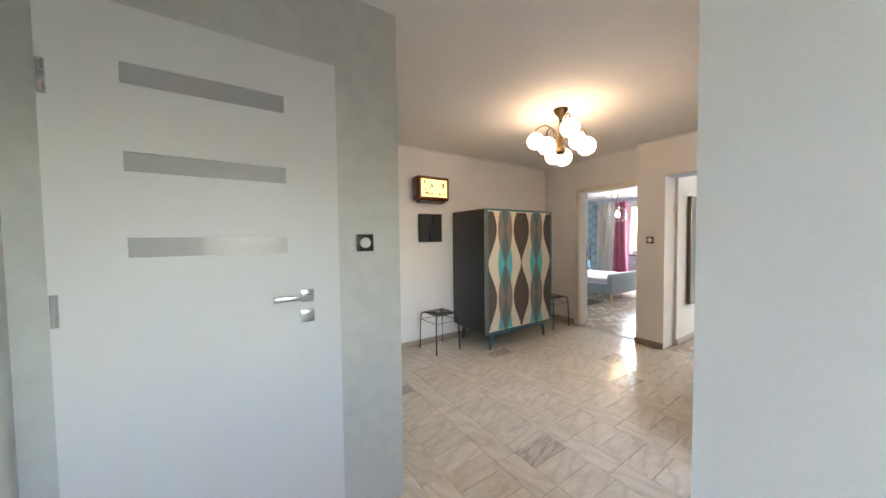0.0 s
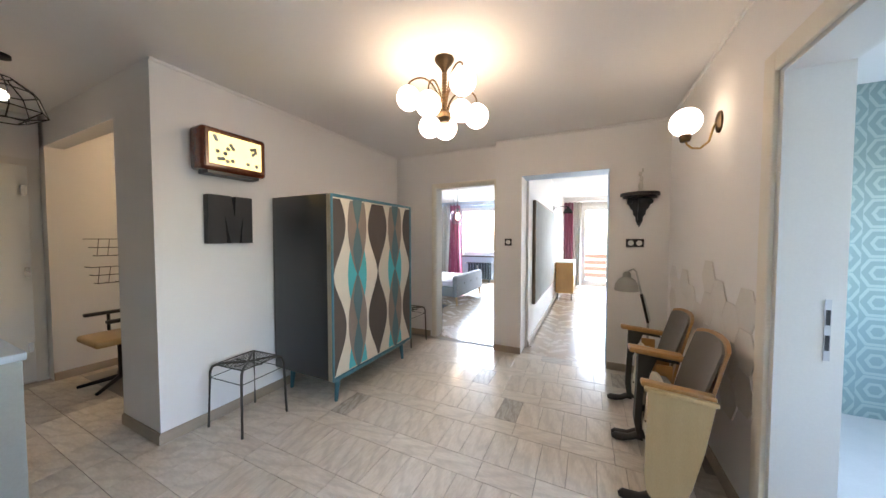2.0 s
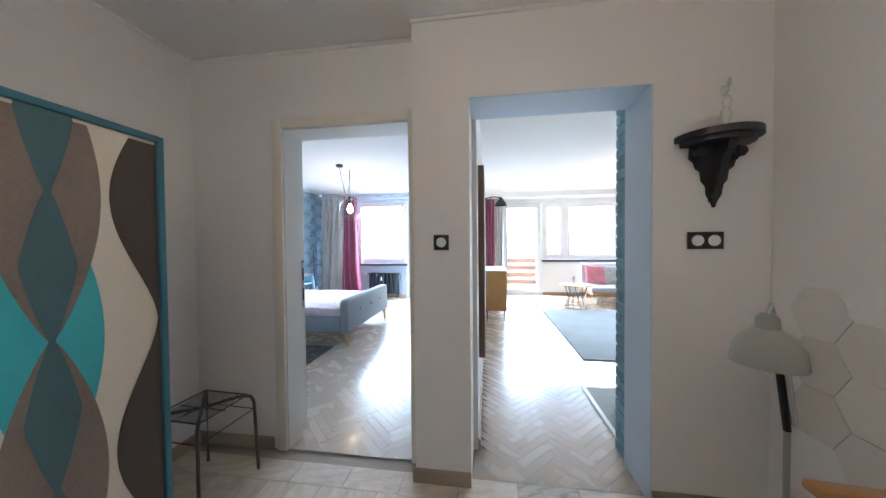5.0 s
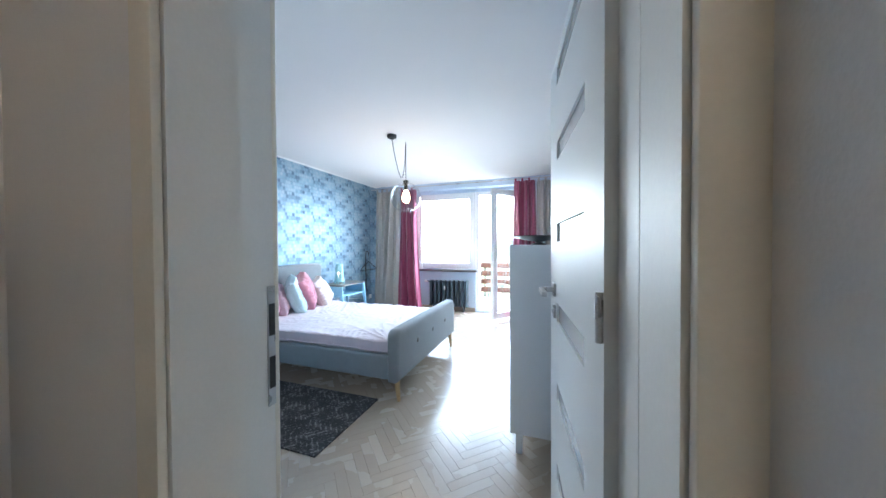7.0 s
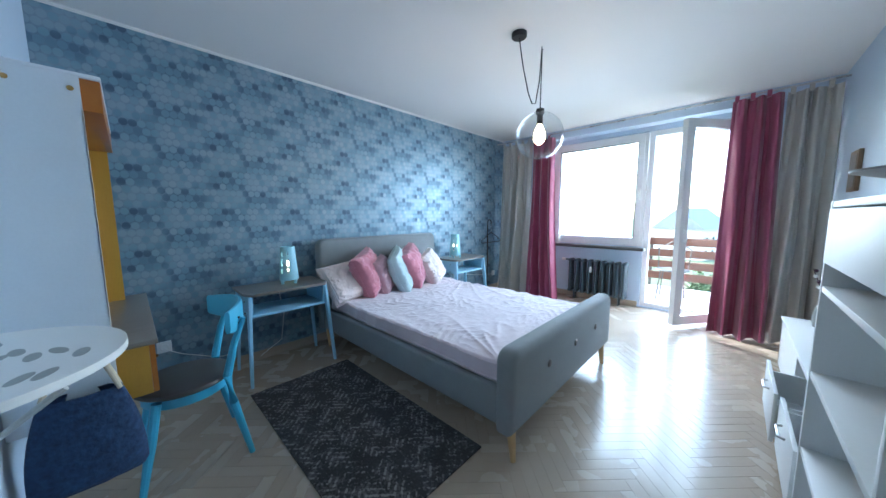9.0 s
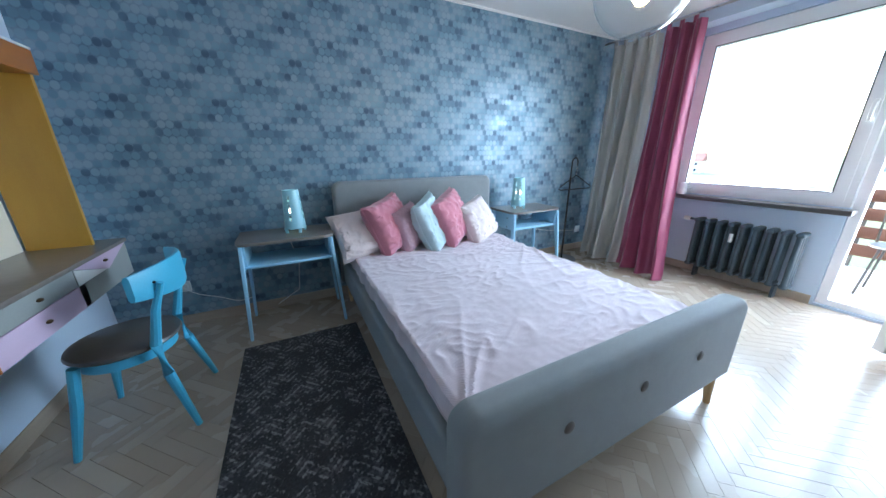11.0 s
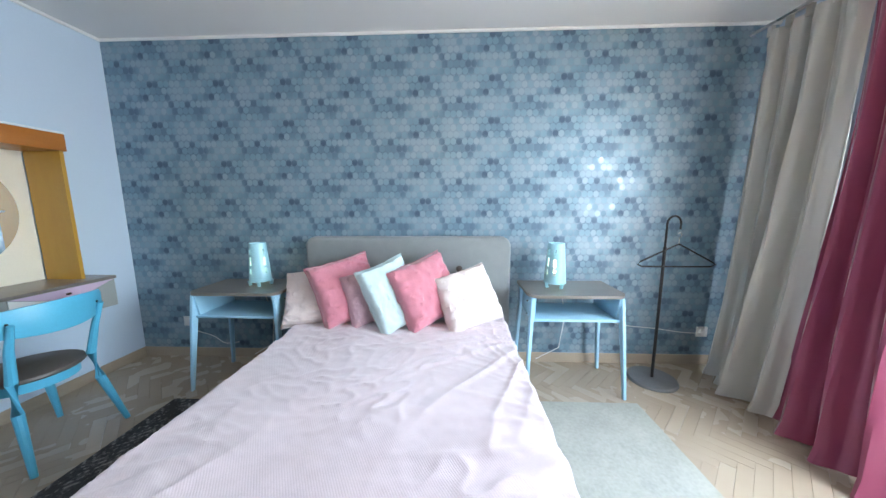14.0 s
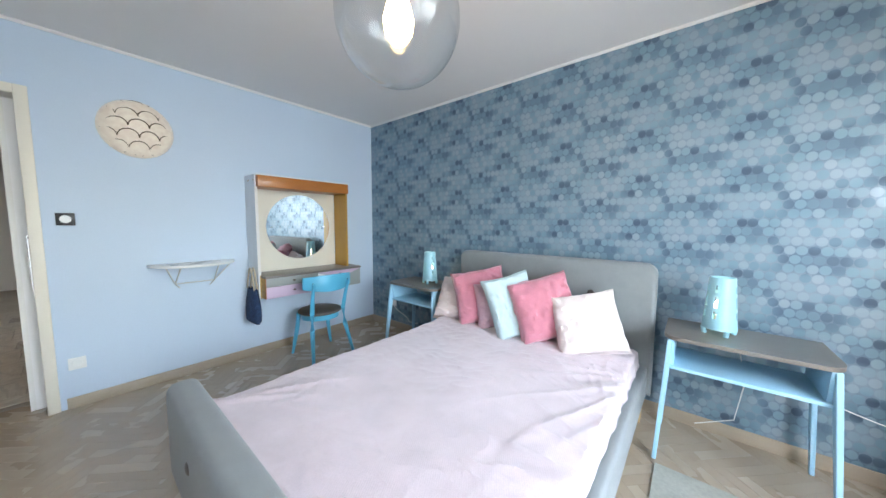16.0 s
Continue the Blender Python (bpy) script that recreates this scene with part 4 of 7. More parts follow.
part("globe", ball(B(), -0.165, 0, 0.022, 0.085, n=28), SCONCEOPAL, sc, "lit opal glass globe")

# carved bracket shelf
bs = thing("bracket_shelf", 0.0, 5.0, 1.80, "black carved wooden bracket shelf on the wall", "wall shelf")
tp = [(0.165 * math.cos(a), -0.015 - 0.165 * math.sin(a)) for a in [i * math.pi / 20 for i in range(21)]]
part("top", prism(B(), [(0.165, 0.0)] + tp + [(-0.165, 0.0)], "xy", -0.028, 0.0), BLACKPL, bs)
part("moulding", prism(B(), [(p * 0.86, q * 0.86) for p, q in [(0.165, 0.0)] + tp + [(-0.165, 0.0)]], "xy", -0.05, -0.028), BLACKPL, bs)
cp = [(-0.10, -0.05), (0.10, -0.05), (0.105, -0.10), (0.085, -0.12), (0.075, -0.15), (0.055, -0.165), (0.05, -0.21), (0.03, -0.235), (0.028, -0.275), (0.012, -0.30), (0.0, -0.335), (-0.012, -0.30), (-0.028, -0.275), (-0.03, -0.235), (-0.05, -0.21), (-0.055, -0.165), (-0.075, -0.15), (-0.085, -0.12), (-0.105, -0.10)]
part("carved_back", prism(B(), cp, "xz", -0.022, 0.0), BLACKPL, bs)
mp = [(0.0, -0.05), (-0.125, -0.05), (-0.12, -0.09), (-0.085, -0.12), (-0.075, -0.17), (-0.05, -0.20), (-0.045, -0.25), (-0.025, -0.28), (0.0, -0.31)]
cb = B()
prism(cb, [(a, z) for a, z in mp], "yz", -0.016, 0.016)
part("carved_console", cb, BLACKPL, bs)
for sx in (-1, 1):
    part("scroll", lathe(B(), [(0, -0.012), (0.02, -0.012), (0.026, 0), (0.02, 0.012), (0, 0.012)], (sx * 0.085, -0.05, -0.085), 14, pose(0, 0, 0, 90)), BLACKPL, bs)
fg = B()
for p in (((0, 0, 0.0), (0.028, 0.028, 0.012)), ((0, 0, 0.05), (0.02, 0.018, 0.045)), ((0.004, 0, 0.115), (0.016, 0.014, 0.03)), ((-0.006, 0, 0.165), (0.015, 0.015, 0.022)), ((0.014, 0, 0.20), (0.008, 0.008, 0.02))):
    ball(fg, 0.0 + p[0][0], 4.92 + p[0][1], 1.812 + p[0][2], *p[1], n=14, m=10)
single("figurine", fg, mat("clear_pressed_glass", (0.70, 0.68, 0.64), 0.15, var=0.1), "small pale glass figurine on the bracket shelf", "figurine")


# theatre seats
def theatre_seat(y0, end_panel):
    """A folded cinema seat facing the hall; x 0 is the front foot, +x goes to the wall."""
    s = thing("theatre_seat", -0.24, y0, 0, "old folding plywood theatre seat with grey upholstery" + (" and birch end panel" if end_panel else ""), "theatre seat", "row of theatre seats")
    W = 0.55
    for i, y in enumerate((0.015, W - 0.015)):
        st = part("stanchion", prism(B(), [(0.105, 0.04), (0.135, 0.04), (0.125, 0.18), (0.135, 0.40), (0.20, 0.585), (0.32, 0.575), (0.31, 0.60), (0.13, 0.612), (0.10, 0.61), (0.095, 0.38), (0.085, 0.16)], "xz", y - 0.019, y + 0.019), IRON, s, "black cast iron stanchion")
        part("front_foot", tube(B(), [(0.12, y, 0.07), (0.06, y, 0.035), (0.02, y, 0.026), (-0.02, y, 0.024), (-0.04, y, 0.016)], [0.022, 0.020, 0.024, 0.024, 0.012], 12), IRON, st)
        part("back_foot", tube(B(), [(0.12, y, 0.07), (0.20, y, 0.04), (0.27, y, 0.016), (0.31, y, 0.012)], [0.016, 0.012, 0.010, 0.010], 10), IRON, st)
        ap = [(0.055, 0.01), (0.045, 0.022), (0.05, 0.042), (0.34, 0.020), (0.345, 0.002), (0.33, -0.012)]
        ab = prism(B(), [(p, 0.605 + q) for p, q in ap], "xz", y - 0.026, y + 0.026)
        bmesh.ops.bevel(ab, geom=list(ab.edges), offset=0.006, segments=2, affect="EDGES", profile=0.5)
        part("armrest", ab, SEATWOOD, s, "golden wooden armrest")
    if end_panel:
        pp = [(0.075, 0.605), (0.335, 0.585), (0.30, 0.36), (0.255, 0.16)]
        pp += [(0.155 + 0.085 * math.cos(a), 0.135 - 0.085 * math.sin(a)) for a in [i * math.pi / 10 for i in range(1, 10)]]
        pp += [(0.066, 0.20)]
        eb = prism(B(), pp, "xz", -0.022, -0.004)
        part("end_panel", eb, SEATPALE, s, "pale birch end panel with rounded foot")
        part("end_cap", box(B(), 0.055, -0.030, 0.0, 0.345, -0.0, 0.022, 0.005), SEATPALE, s).matrix_basis = pose(0.002, 0, 0.608, 0, 4.3, 0)
    # backrest: curved shell leaning towards the wall
    def shell(x_off, z0, z1, y_a, y_b, thick, curve, wing):
        bm = B()
        rows = []
        n = 14
        for k, (zz, lean) in enumerate(((z0, 0.0), ((z0 + z1) / 2, 0.055), (z1 - 0.03, 0.105), (z1, 0.115))):
            f, r = [], []
            for i in range(n + 1):
                u = -1 + 2 * i / n
                drop = 0.03 * abs(u) ** 3 if k >= 2 else 0.0
                f.append(bm.verts.new((x_off + lean + curve * (1 - u * u), (y_a + y_b) / 2 + u * (y_b - y_a) / 2, zz - drop)))
                r.append(bm.verts.new((x_off + lean + curve * (1 - u * u) + thick, (y_a + y_b) / 2 + u * (y_b - y_a) / 2, zz - drop)))
            rows.append((f, r))
        fs = []
        for (f0, r0), (f1, r1) in zip(rows, rows[1:]):
            for i in range(n):
                fs.append(bm.faces.new((f0[i], f0[i + 1], f1[i + 1], f1[i])))
                fs.append(bm.faces.new((r0[i], r0[i + 1], r1[i + 1], r1[i])))
            fs.append(bm.faces.new((f0[0], f1[0], r1[0], r0[0])))
            fs.append(bm.faces.new((f0[n], f1[n], r1[n], r0[n])))
        for (f, r) in (rows[0], rows[-1]):
            for i in range(n):
                fs.append(bm.faces.new((f[i], f[i + 1], r[i + 1], r[i])))
        bmesh.ops.recalc_face_normals(bm, faces=fs)
        return bm
    part("backrest", shell(0.275, 0.30, 0.85, 0.055, W - 0.055, 0.016, 0.035, 0.02), SEATWOOD, s, "golden plywood backrest shell")
    part("back_cushion", shell(0.262, 0.38, 0.835, 0.075, W - 0.075, 0.013, 0.035, 0.02), GREYFELT, s, "grey felt back upholstery")
    # tipped-up seat
    sp = []
    for i in range(17):
        a = math.pi * i / 16
        sp.append((W / 2 + (W / 2 - 0.05) * math.cos(a), 0.40 + 0.17 * math.sin(a) ** 0.6))
    sp = [(W - 0.05, 0.14)] + sp + [(0.05, 0.14)]
    sb = B()
    prism(sb, sp, "yz", 0.13, 0.146)
    for v in sb.verts:
        v.co.x += (v.co.z - 0.14) * 0.08
    part("seat_board", sb, SEATCREAM, s, "cream underside of the tipped-up seat")
    qb = B()
    prism(qb, [(0.5 * W + (p - 0.5 * W) * 0.96, 0.14 + (q - 0.14) * 0.96) for p, q in sp], "yz", 0.148, 0.19)
    for v in qb.verts:
        v.co.x += (v.co.z - 0.14) * 0.08
    part("seat_cushion", qb, GREYFELT, s, "grey seat upholstery")
    part("side_block", box(B(), 0.19, 0.03, 0.44, 0.28, 0.05, 0.56, 0.004), SEATWOOD, s)
    part("side_block", box(B(), 0.19, W - 0.05, 0.44, 0.28, W - 0.03, 0.56, 0.004), SEATWOOD, s)
    part("cross_bar", box(B(), 0.14, 0.03, 0.20, 0.16, W - 0.03, 0.235), IRON, s)
    for p, q in ((0.12, 0.50), (0.12, 0.22), (W - 0.12, 0.22)):
        part("bolt", ball(B(), 0.128 + (q - 0.14) * 0.08, p, q, 0.007, n=10, m=6), BRONZE, s)
    return s


theatre_seat(3.235, True)
theatre_seat(3.800, False)

# desk lamp behind the seats
dl = thing("desk_lamp", 0.047, 4.68, 0.0, "grey enamel articulated work lamp beside the seats", "work lamp")
part("base", lathe(B(), [(0, 0), (0.09, 0), (0.085, 0.02), (0.02, 0.03), (0, 0.03)]), LAMPGREY, dl)
part("post", tube(B(), [(0, 0, 0.02), (0, 0, 0.61)], 0.010, 10), LAMPGREY, dl)
part("lower_arm", tube(B(), [(0.0, 0.0, 0.60), (-0.06, -0.035, 0.86)], 0.012, 8), BLACKMETAL, dl)
part("upper_arm", tube(B(), [(-0.05, -0.03, 0.82), (-0.105, -0.065, 1.06)], 0.007, 8), CHROME, dl)
part("bracket", tube(B(), [(-0.105, -0.065, 1.06), (-0.13, -0.09, 1.085), (-0.17, -0.13, 1.07), (-0.18, -0.14, 1.05)], 0.006, 8), CHROME, dl)
part("shade", lathe(B(), [(0.095, -0.13), (0.088, -0.075), (0.065, -0.035), (0.032, -0.012), (0.03, 0.02), (0.018, 0.035), (0, 0.037), (0, 0.034), (0.015, 0.03), (0.027, 0.016), (0.029, -0.016), (0.06, -0.038), (0.084, -0.078), (0.092, -0.13)], (-0.185, -0.145, 1.03), 28), LAMPGREY, dl, "grey enamel bell shade")
for k in range(3):
    part("spring", tube(B(), [(0.015 - 0.055 * t / 8, -0.012 * k - 0.03 * t / 8, 0.62 + 0.23 * t / 8) for t in range(9)], 0.003, 6), CHROME, dl)

# hexagon tiles on the east wall: a ragged upper edge
R6 = 0.117
hexes = tagged(new("hexagon_tile_panel"), "matt grey beige hexagon tiles with a ragged upper edge", "wall tiles", kind="structure")
hexmesh = mesh_of("hexagon_tile", prism(B(), [(R6 * 0.985 * math.cos(k * math.pi / 3), R6 * 0.985 * math.sin(k * math.pi / 3)) for k in range(6)], "yz", -0.006, 0.0), HEXTILE)
tops = {0: 1.08, 1: 0.98, 2: 1.09, 3: 1.19, 4: 0.99, 5: 1.10, 6: 1.18, 7: 1.0, 8: 1.1, 9: 1.17, 10: 1.06}
for i in range(11):
    y = 3.27 + 0.117 + i * R6 * 1.5
    if y > 4.93:
        break
    z = tops[i] - R6 * 0.866
    z = round((z - (0.5 if i % 2 else 0.0) * R6 * 1.732) / (R6 * 1.732)) * R6 * 1.732 + (0.5 if i % 2 else 0.0) * R6 * 1.732
    while z > 0.42:
        t = new("hexagon_tile", hexmesh)
        t.parent = hexes
        t.location = (XR - 0.0005 - 0.002 * ((i + int(z * 10)) % 2), y, z)
        z -= R6 * 1.732

# petal wall art by the side room door
for zc, tone, hh in ((1.375, 0, 0.135), (1.86, 1, 0.26)):
    wa = thing("petal_wall_art", XR, 1.93, zc, "black framed wall art with pale and gilt hexagon petals" if tone else "black framed wall art with white hexagon petals", "wall art", "petal wall art")
    part("frame", wall(B(), "y", -0.330, 0.330, -0.013, -0.002, -hh, hh, holes=[(-0.322, 0.322, -hh + 0.009, hh - 0.009)]), BLACKMETAL, wa)
    part("stem_wire", tube(B(), [(-0.012, -0.325, -0.3 * hh), (-0.014, -0.1, 0.2 * hh), (-0.012, 0.15, -0.1 * hh), (-0.012, 0.325, 0.4 * hh)], 0.004, 6), BLACKMETAL, wa)
    cols = ((0.355, -0.02), (0.235, 0.045), (0.145, -0.045), (0.03, 0.04), (-0.08, -0.04), (-0.19, 0.035), (-0.27, -0.045))
    for row in range(1 + tone):
        for k, (py, pz) in enumerate(cols):
            pz += (0.115 if row else -0.10) if tone else 0.0
            w, h = 0.045, 0.066
            pts = [(py, pz - h), (py + w, pz - 0.45 * h), (py + w, pz + 0.45 * h), (py, pz + h), (py - w, pz + 0.45 * h), (py - w, pz - 0.45 * h)]
            d = 0.014 + 0.004 * (k % 2)
            part("petal", prism(B(), pts, "yz", -d - 0.004, -d), BRASS if tone and (k + row) % 3 == 0 else WHITEPL, wa, "gilt hexagon petal" if tone and (k + row) % 3 == 0 else "white hexagon petal")

# work nook and entry seen past the wall end
for z, w in ((1.18, 0.34), (0.90, 0.30)):
    wb = thing("wire_basket", -5.0, 2.62, z, "black wire wall basket in the work nook", "wire basket", "wire baskets in the nook")
    for k, (o, dz, sh) in enumerate(((0.16, 0.17, 0.0), (0.13, 0.085, 0.03), (0.10, 0.0, 0.06))):
        part("wire_rim", tube(B(), [(0.004, sh, dz), (o, sh, dz), (o, 0.5 - sh, dz), (0.004, 0.5 - sh, dz)], 0.004, 6), BLACKMETAL, wb)
    for k in range(6):
        y = 0.06 + k * 0.076
        part("wire_rib", tube(B(), [(0.16, y, 0.17), (0.10, y, 0.0), (0.004, y, 0.0)], 0.0025, 5), BLACKMETAL, wb)
oc = thing("office_chair", -4.36, 2.66, 0, "office chair with a pale seat on a black star base", "office chair")
part("seat", box(B(), -0.22, -0.22, 0.42, 0.22, 0.22, 0.48, 0.025, 3), SEATPALE, oc)
part("post", tube(B(), [(0, 0, 0.06), (0, 0, 0.42)], 0.022, 10), BLACKMETAL, oc)
part("backrest", box(B(), -0.20, 0.20, 0.62, 0.20, 0.24, 0.90, 0.015, 3), BLACKPL, oc)
part("back_post", tube(B(), [(0, 0.10, 0.43), (0, 0.26, 0.48), (0, 0.24, 0.70)], 0.014, 8), BLACKMETAL, oc)
for sx in (-1, 1):
    part("armrest", box(B(), sx * 0.25 - 0.03, -0.16, 0.63, sx * 0.25 + 0.03, 0.12, 0.66, 0.01), BLACKPL, oc)
    part("arm_post", tube(B(), [(sx * 0.2, 0, 0.45), (sx * 0.25, 0, 0.48), (sx * 0.25, 0, 0.63)], 0.012, 8), BLACKMETAL, oc)
for k in range(5):
    a = k * math.tau / 5 + 0.4
    part("foot", tube(B(), [(0, 0, 0.08), (0.28 * math.cos(a), 0.28 * math.sin(a), 0.035)], [0.022, 0.014], 8), BLACKMETAL, oc)
structure("floor_nook_mat", box(B(), -4.85, 2.55, 0.004, -3.65, 3.9, 0.008), mat("clear_grey_mat", (0.25, 0.23, 0.21), 0.3), "grey plastic floor mat under the office chair", "floor mat")
# hidden glowing disc, added only to light the nook warmly
nk = thing("nook_fill_lamp", -4.25, 3.6, H - 0.29, "unseen glowing disc added to give the work nook its warm light", "ceiling lamp")
part("shade", lathe(B(), [(0, 0), (0.11, 0), (0.11, -0.05), (0.09, -0.07), (0, -0.07)], (0, 0, 0.29)), NOOKBULB, nk)
pl = thing("wire_pendant", -3.75, 1.98, H, "black wire cage pendant lamp by the entry", "pendant lamp")
part("canopy", lathe(B(), [(0, 0), (0.05, 0), (0.05, -0.02), (0, -0.025)]), BLACKMETAL, pl)
part("cord", tube(B(), [(0, 0, -0.02), (0, 0, -0.12)], 0.004, 6), BLACKMETAL, pl)
for r, z in ((0.05, -0.14), (0.15, -0.22), (0.19, -0.34), (0.10, -0.40)):
    part("cage_ring", tube(B(), [(r * math.cos(k * math.tau / 8), r * math.sin(k * math.tau / 8), z) for k in range(8)], 0.004, 5, True), BLACKMETAL, pl)
for k in range(8):
    a = k * math.tau / 8
    c, s = math.cos(a), math.sin(a)
    part("cage_rib", tube(B(), [(0.05 * c, 0.05 * s, -0.14), (0.15 * c, 0.15 * s, -0.22), (0.19 * c, 0.19 * s, -0.34), (0.10 * c, 0.10 * s, -0.40)], 0.004, 5), BLACKMETAL, pl)
part("bulb", ball(B(), 0, 0, -0.25, 0.035), OPAL, pl)
ec = thing("entry_cabinet", -2.95, 1.20, 0, "low pale blue grey cabinet by the entry", "cabinet")
part("body", box(B(), 0, 0, 0.06, 0.47, 0.60, 0.87, 0.004), GREYPAINT, ec)
part("top", box(B(), -0.01, -0.01, 0.87, 0.48, 0.61, 0.90, 0.004), PALEBLUE, ec)
part("plinth", box(B(), 0.03, 0.03, 0, 0.44, 0.57, 0.06), BLACKPL, ec)

# side room: white globe fan and a low seat
fn = thing("floor_fan", 0.80, 4.45, 0, "white round wire fan on a black base", "fan")
part("base", lathe(B(), [(0, 0), (0.13, 0), (0.12, 0.02), (0.03, 0.04), (0, 0.04)]), BLACKPL, fn)
part("post", tube(B(), [(0, 0, 0.03), (0, 0.04, 0.51)], 0.014, 8), BLACKPL, fn)
part("disc", lathe(B(), [(0, 0.0), (0.10, 0.035), (0.20, 0.045), (0.27, 0.02), (0.275, 0.0), (0.26, -0.01), (0, -0.02)], (0, -0.03, 0.51), 32, pose(0, 0, 0, 88, 0, 12) @ Matrix.Scale(1.15, 4)), WHITEPL, fn)
for k in range(10):
    a = k * math.tau / 10
    rm = pose(0, -0.03, 0.51, 88, 0, 12) @ Matrix.Scale(1.15, 4)
    part("guard_wire", tube(B(), [rm @ Vector((r * math.cos(a), r * math.sin(a), z)) for r, z in ((0.03, 0.06), (0.15, 0.065), (0.26, 0.04), (0.285, 0.0))], 0.003, 5), CHROME, fn)
for r in (0.09, 0.18, 0.28):
    part("guard_ring", tube(B(), [rm @ Vector((r * math.cos(k * math.tau / 24), r * math.sin(k * math.tau / 24), 0.062 if r < 0.2 else 0.01)) for k in range(24)], 0.003, 5, True), CHROME, fn)

# ---- bedroom things ----
def rounded_slab(y0, y1, z0, z1, r, x0, x1, soft=0.02):
    """An upright padded board across y with rounded upper corners."""
    pts = [(y0, z0), (y1, z0)]
    pts += [(y1 - r + r * math.cos(a), z1 - r + r * math.sin(a)) for a in [i * math.pi / 16 for i in range(9)]]
    pts += [(y0 + r + r * math.cos(a), z1 - r + r * math.sin(a)) for a in [math.pi / 2 + i * math.pi / 16 for i in range(9)]]
    bm = prism(B(), pts, "yz", x0, x1)
    rim = [e for e in bm.edges if abs(e.verts[0].co.x - e.verts[1].co.x) < 1e-5]
    bmesh.ops.bevel(bm, geom=rim, offset=soft, segments=4, affect="EDGES", profile=0.5)
    return bm


bed = thing("bed", -3.85, 7.74, 0, "double bed with grey felt upholstered frame and beech legs", "bed")
OX, OY = -3.85, 7.74
part("headboard", rounded_slab(6.975 - OY, 8.510 - OY, 0.17, 1.035, 0.07, -4.995 - OX, -4.885 - OX, 0.03), BEDFAB, bed, "grey felt headboard with buttons")
part("footboard", rounded_slab(6.955 - OY, 8.515 - OY, 0.175, 0.605, 0.075, -2.895 - OX, -2.785 - OX, 0.035), BEDFAB, bed, "grey felt footboard with buttons")
for y0, y1 in ((6.99, 7.05), (8.43, 8.49)):
    part("side_rail", box(B(), -4.88 - OX, y0 - OY, 0.175, -2.90 - OX, y1 - OY, 0.375, 0.018, 3), BEDFAB, bed)
for y in (7.35, 7.74, 8.13):
    for x, z, sgn in ((-2.786, 0.42, 1), (-4.886, 0.80, 1)):
        bt = B()
        ball(bt, x - OX, y - OY, z, 0.009, 0.024, 0.024, 14, 8)
        part("button", bt, SEATDARK, bed, "covered upholstery button")
for x, y in ((-2.83, 7.025), (-2.83, 8.455), (-4.86, 7.025), (-4.86, 8.455)):
    part("leg", tube(B(), [(x - OX - 0.006, y - OY, 0.19), (x - OX + 0.012, y - OY, 0.0)], [0.026, 0.015], 14), BEECH, bed, "turned beech leg")
part("slat_base", box(B(), -4.88 - OX, 7.05 - OY, 0.22, -2.90 - OX, 8.43 - OY, 0.30), SHEET, bed)
single("mattress", box(B(), -4.87, 7.06, 0.302, -2.91, 8.42, 0.462, 0.035, 4), SHEET, "white mattress showing below the bedspread", "mattress")


def bedspread():
    bm = B()
    nx, ny = 190, 150
    x0, x1, y0, y1 = -4.80, -2.915, 7.045, 8.435
    ext = 0.085
    grid = []
    for i in range(nx + 1):
        row = []
        for j in range(ny + 1):
            u, v = i / nx, j / ny
            x = x0 + (x1 - x0) * u
            s = (y0 - ext) + (y1 - y0 + 2 * ext) * v
            drop, y = 0.0, s
            for edge, sgn in ((y0 + 0.02, -1), (y1 - 0.02, 1)):
                d = (s - edge) * sgn
                if d > 0:
                    y = edge + sgn * min(d, 0.02 + 0.10 * (d - 0.02) if d > 0.02 else d)
                    drop = max(0.0, d - 0.012)
            top = noise.noise(Vector((x * 3.1 + y * 1.3, y * 2.4, 0.3))) * 0.008
            bend = 0.22 * noise.noise(Vector((x * 1.7, y * 1.7, 5.0)))
            fans = 0.0
            for fx, fy, reach, n_folds in ((-4.45, 8.62, 1.1, 11), (-2.75, 6.95, 1.2, 9), (-3.6, 8.75, 0.8, 8)):
                r, th = math.hypot(x - fx, y - fy), math.atan2(y - fy, x - fx)
                fans += math.exp(-(r / reach) ** 2 * 2) * (1 - abs(noise.noise(Vector((th * n_folds * 0.55 + bend, r * 1.4, fx))))) ** 6
            crumple = (1 - abs(noise.noise(Vector((x * 13 + bend * 20, y * 9, 9.0))))) ** 6 * (0.5 + noise.noise(Vector((x * 2.2, y * 2.2, 7.0))))
            fine = noise.noise(Vector((x * 24, y * 24, 2.0)))
            z = 0.480 + top + 0.019 * min(1.0, fans) + 0.010 * max(0.0, crumple) + 0.0020 * fine + 0.012 * math.exp(-((x + 4.55) / 0.12) ** 2)
            hem = 0.014 * noise.noise(Vector((x * 6, 3.0 * v, 1.0)))
            z -= drop * (0.93 + 4 * hem)
            if drop > 0.0:
                y += (1 if v > 0.5 else -1) * (0.006 + 0.010 * noise.noise(Vector((x * 11, 0, 2.0))))
            row.append(bm.verts.new((x, y, z)))
        grid.append(row)
    for i in range(nx):
        for j in range(ny):
            bm.faces.new((grid[i][j], grid[i + 1][j], grid[i + 1][j + 1], grid[i][j + 1]))
    bmesh.ops.recalc_face_normals(bm, faces=bm.faces[:])
    hems = [[tuple(row[j].co) for row in grid] for j in (0, ny)]
    bmesh.ops.solidify(bm, geom=bm.faces[:], thickness=0.006)
    return bm, hems


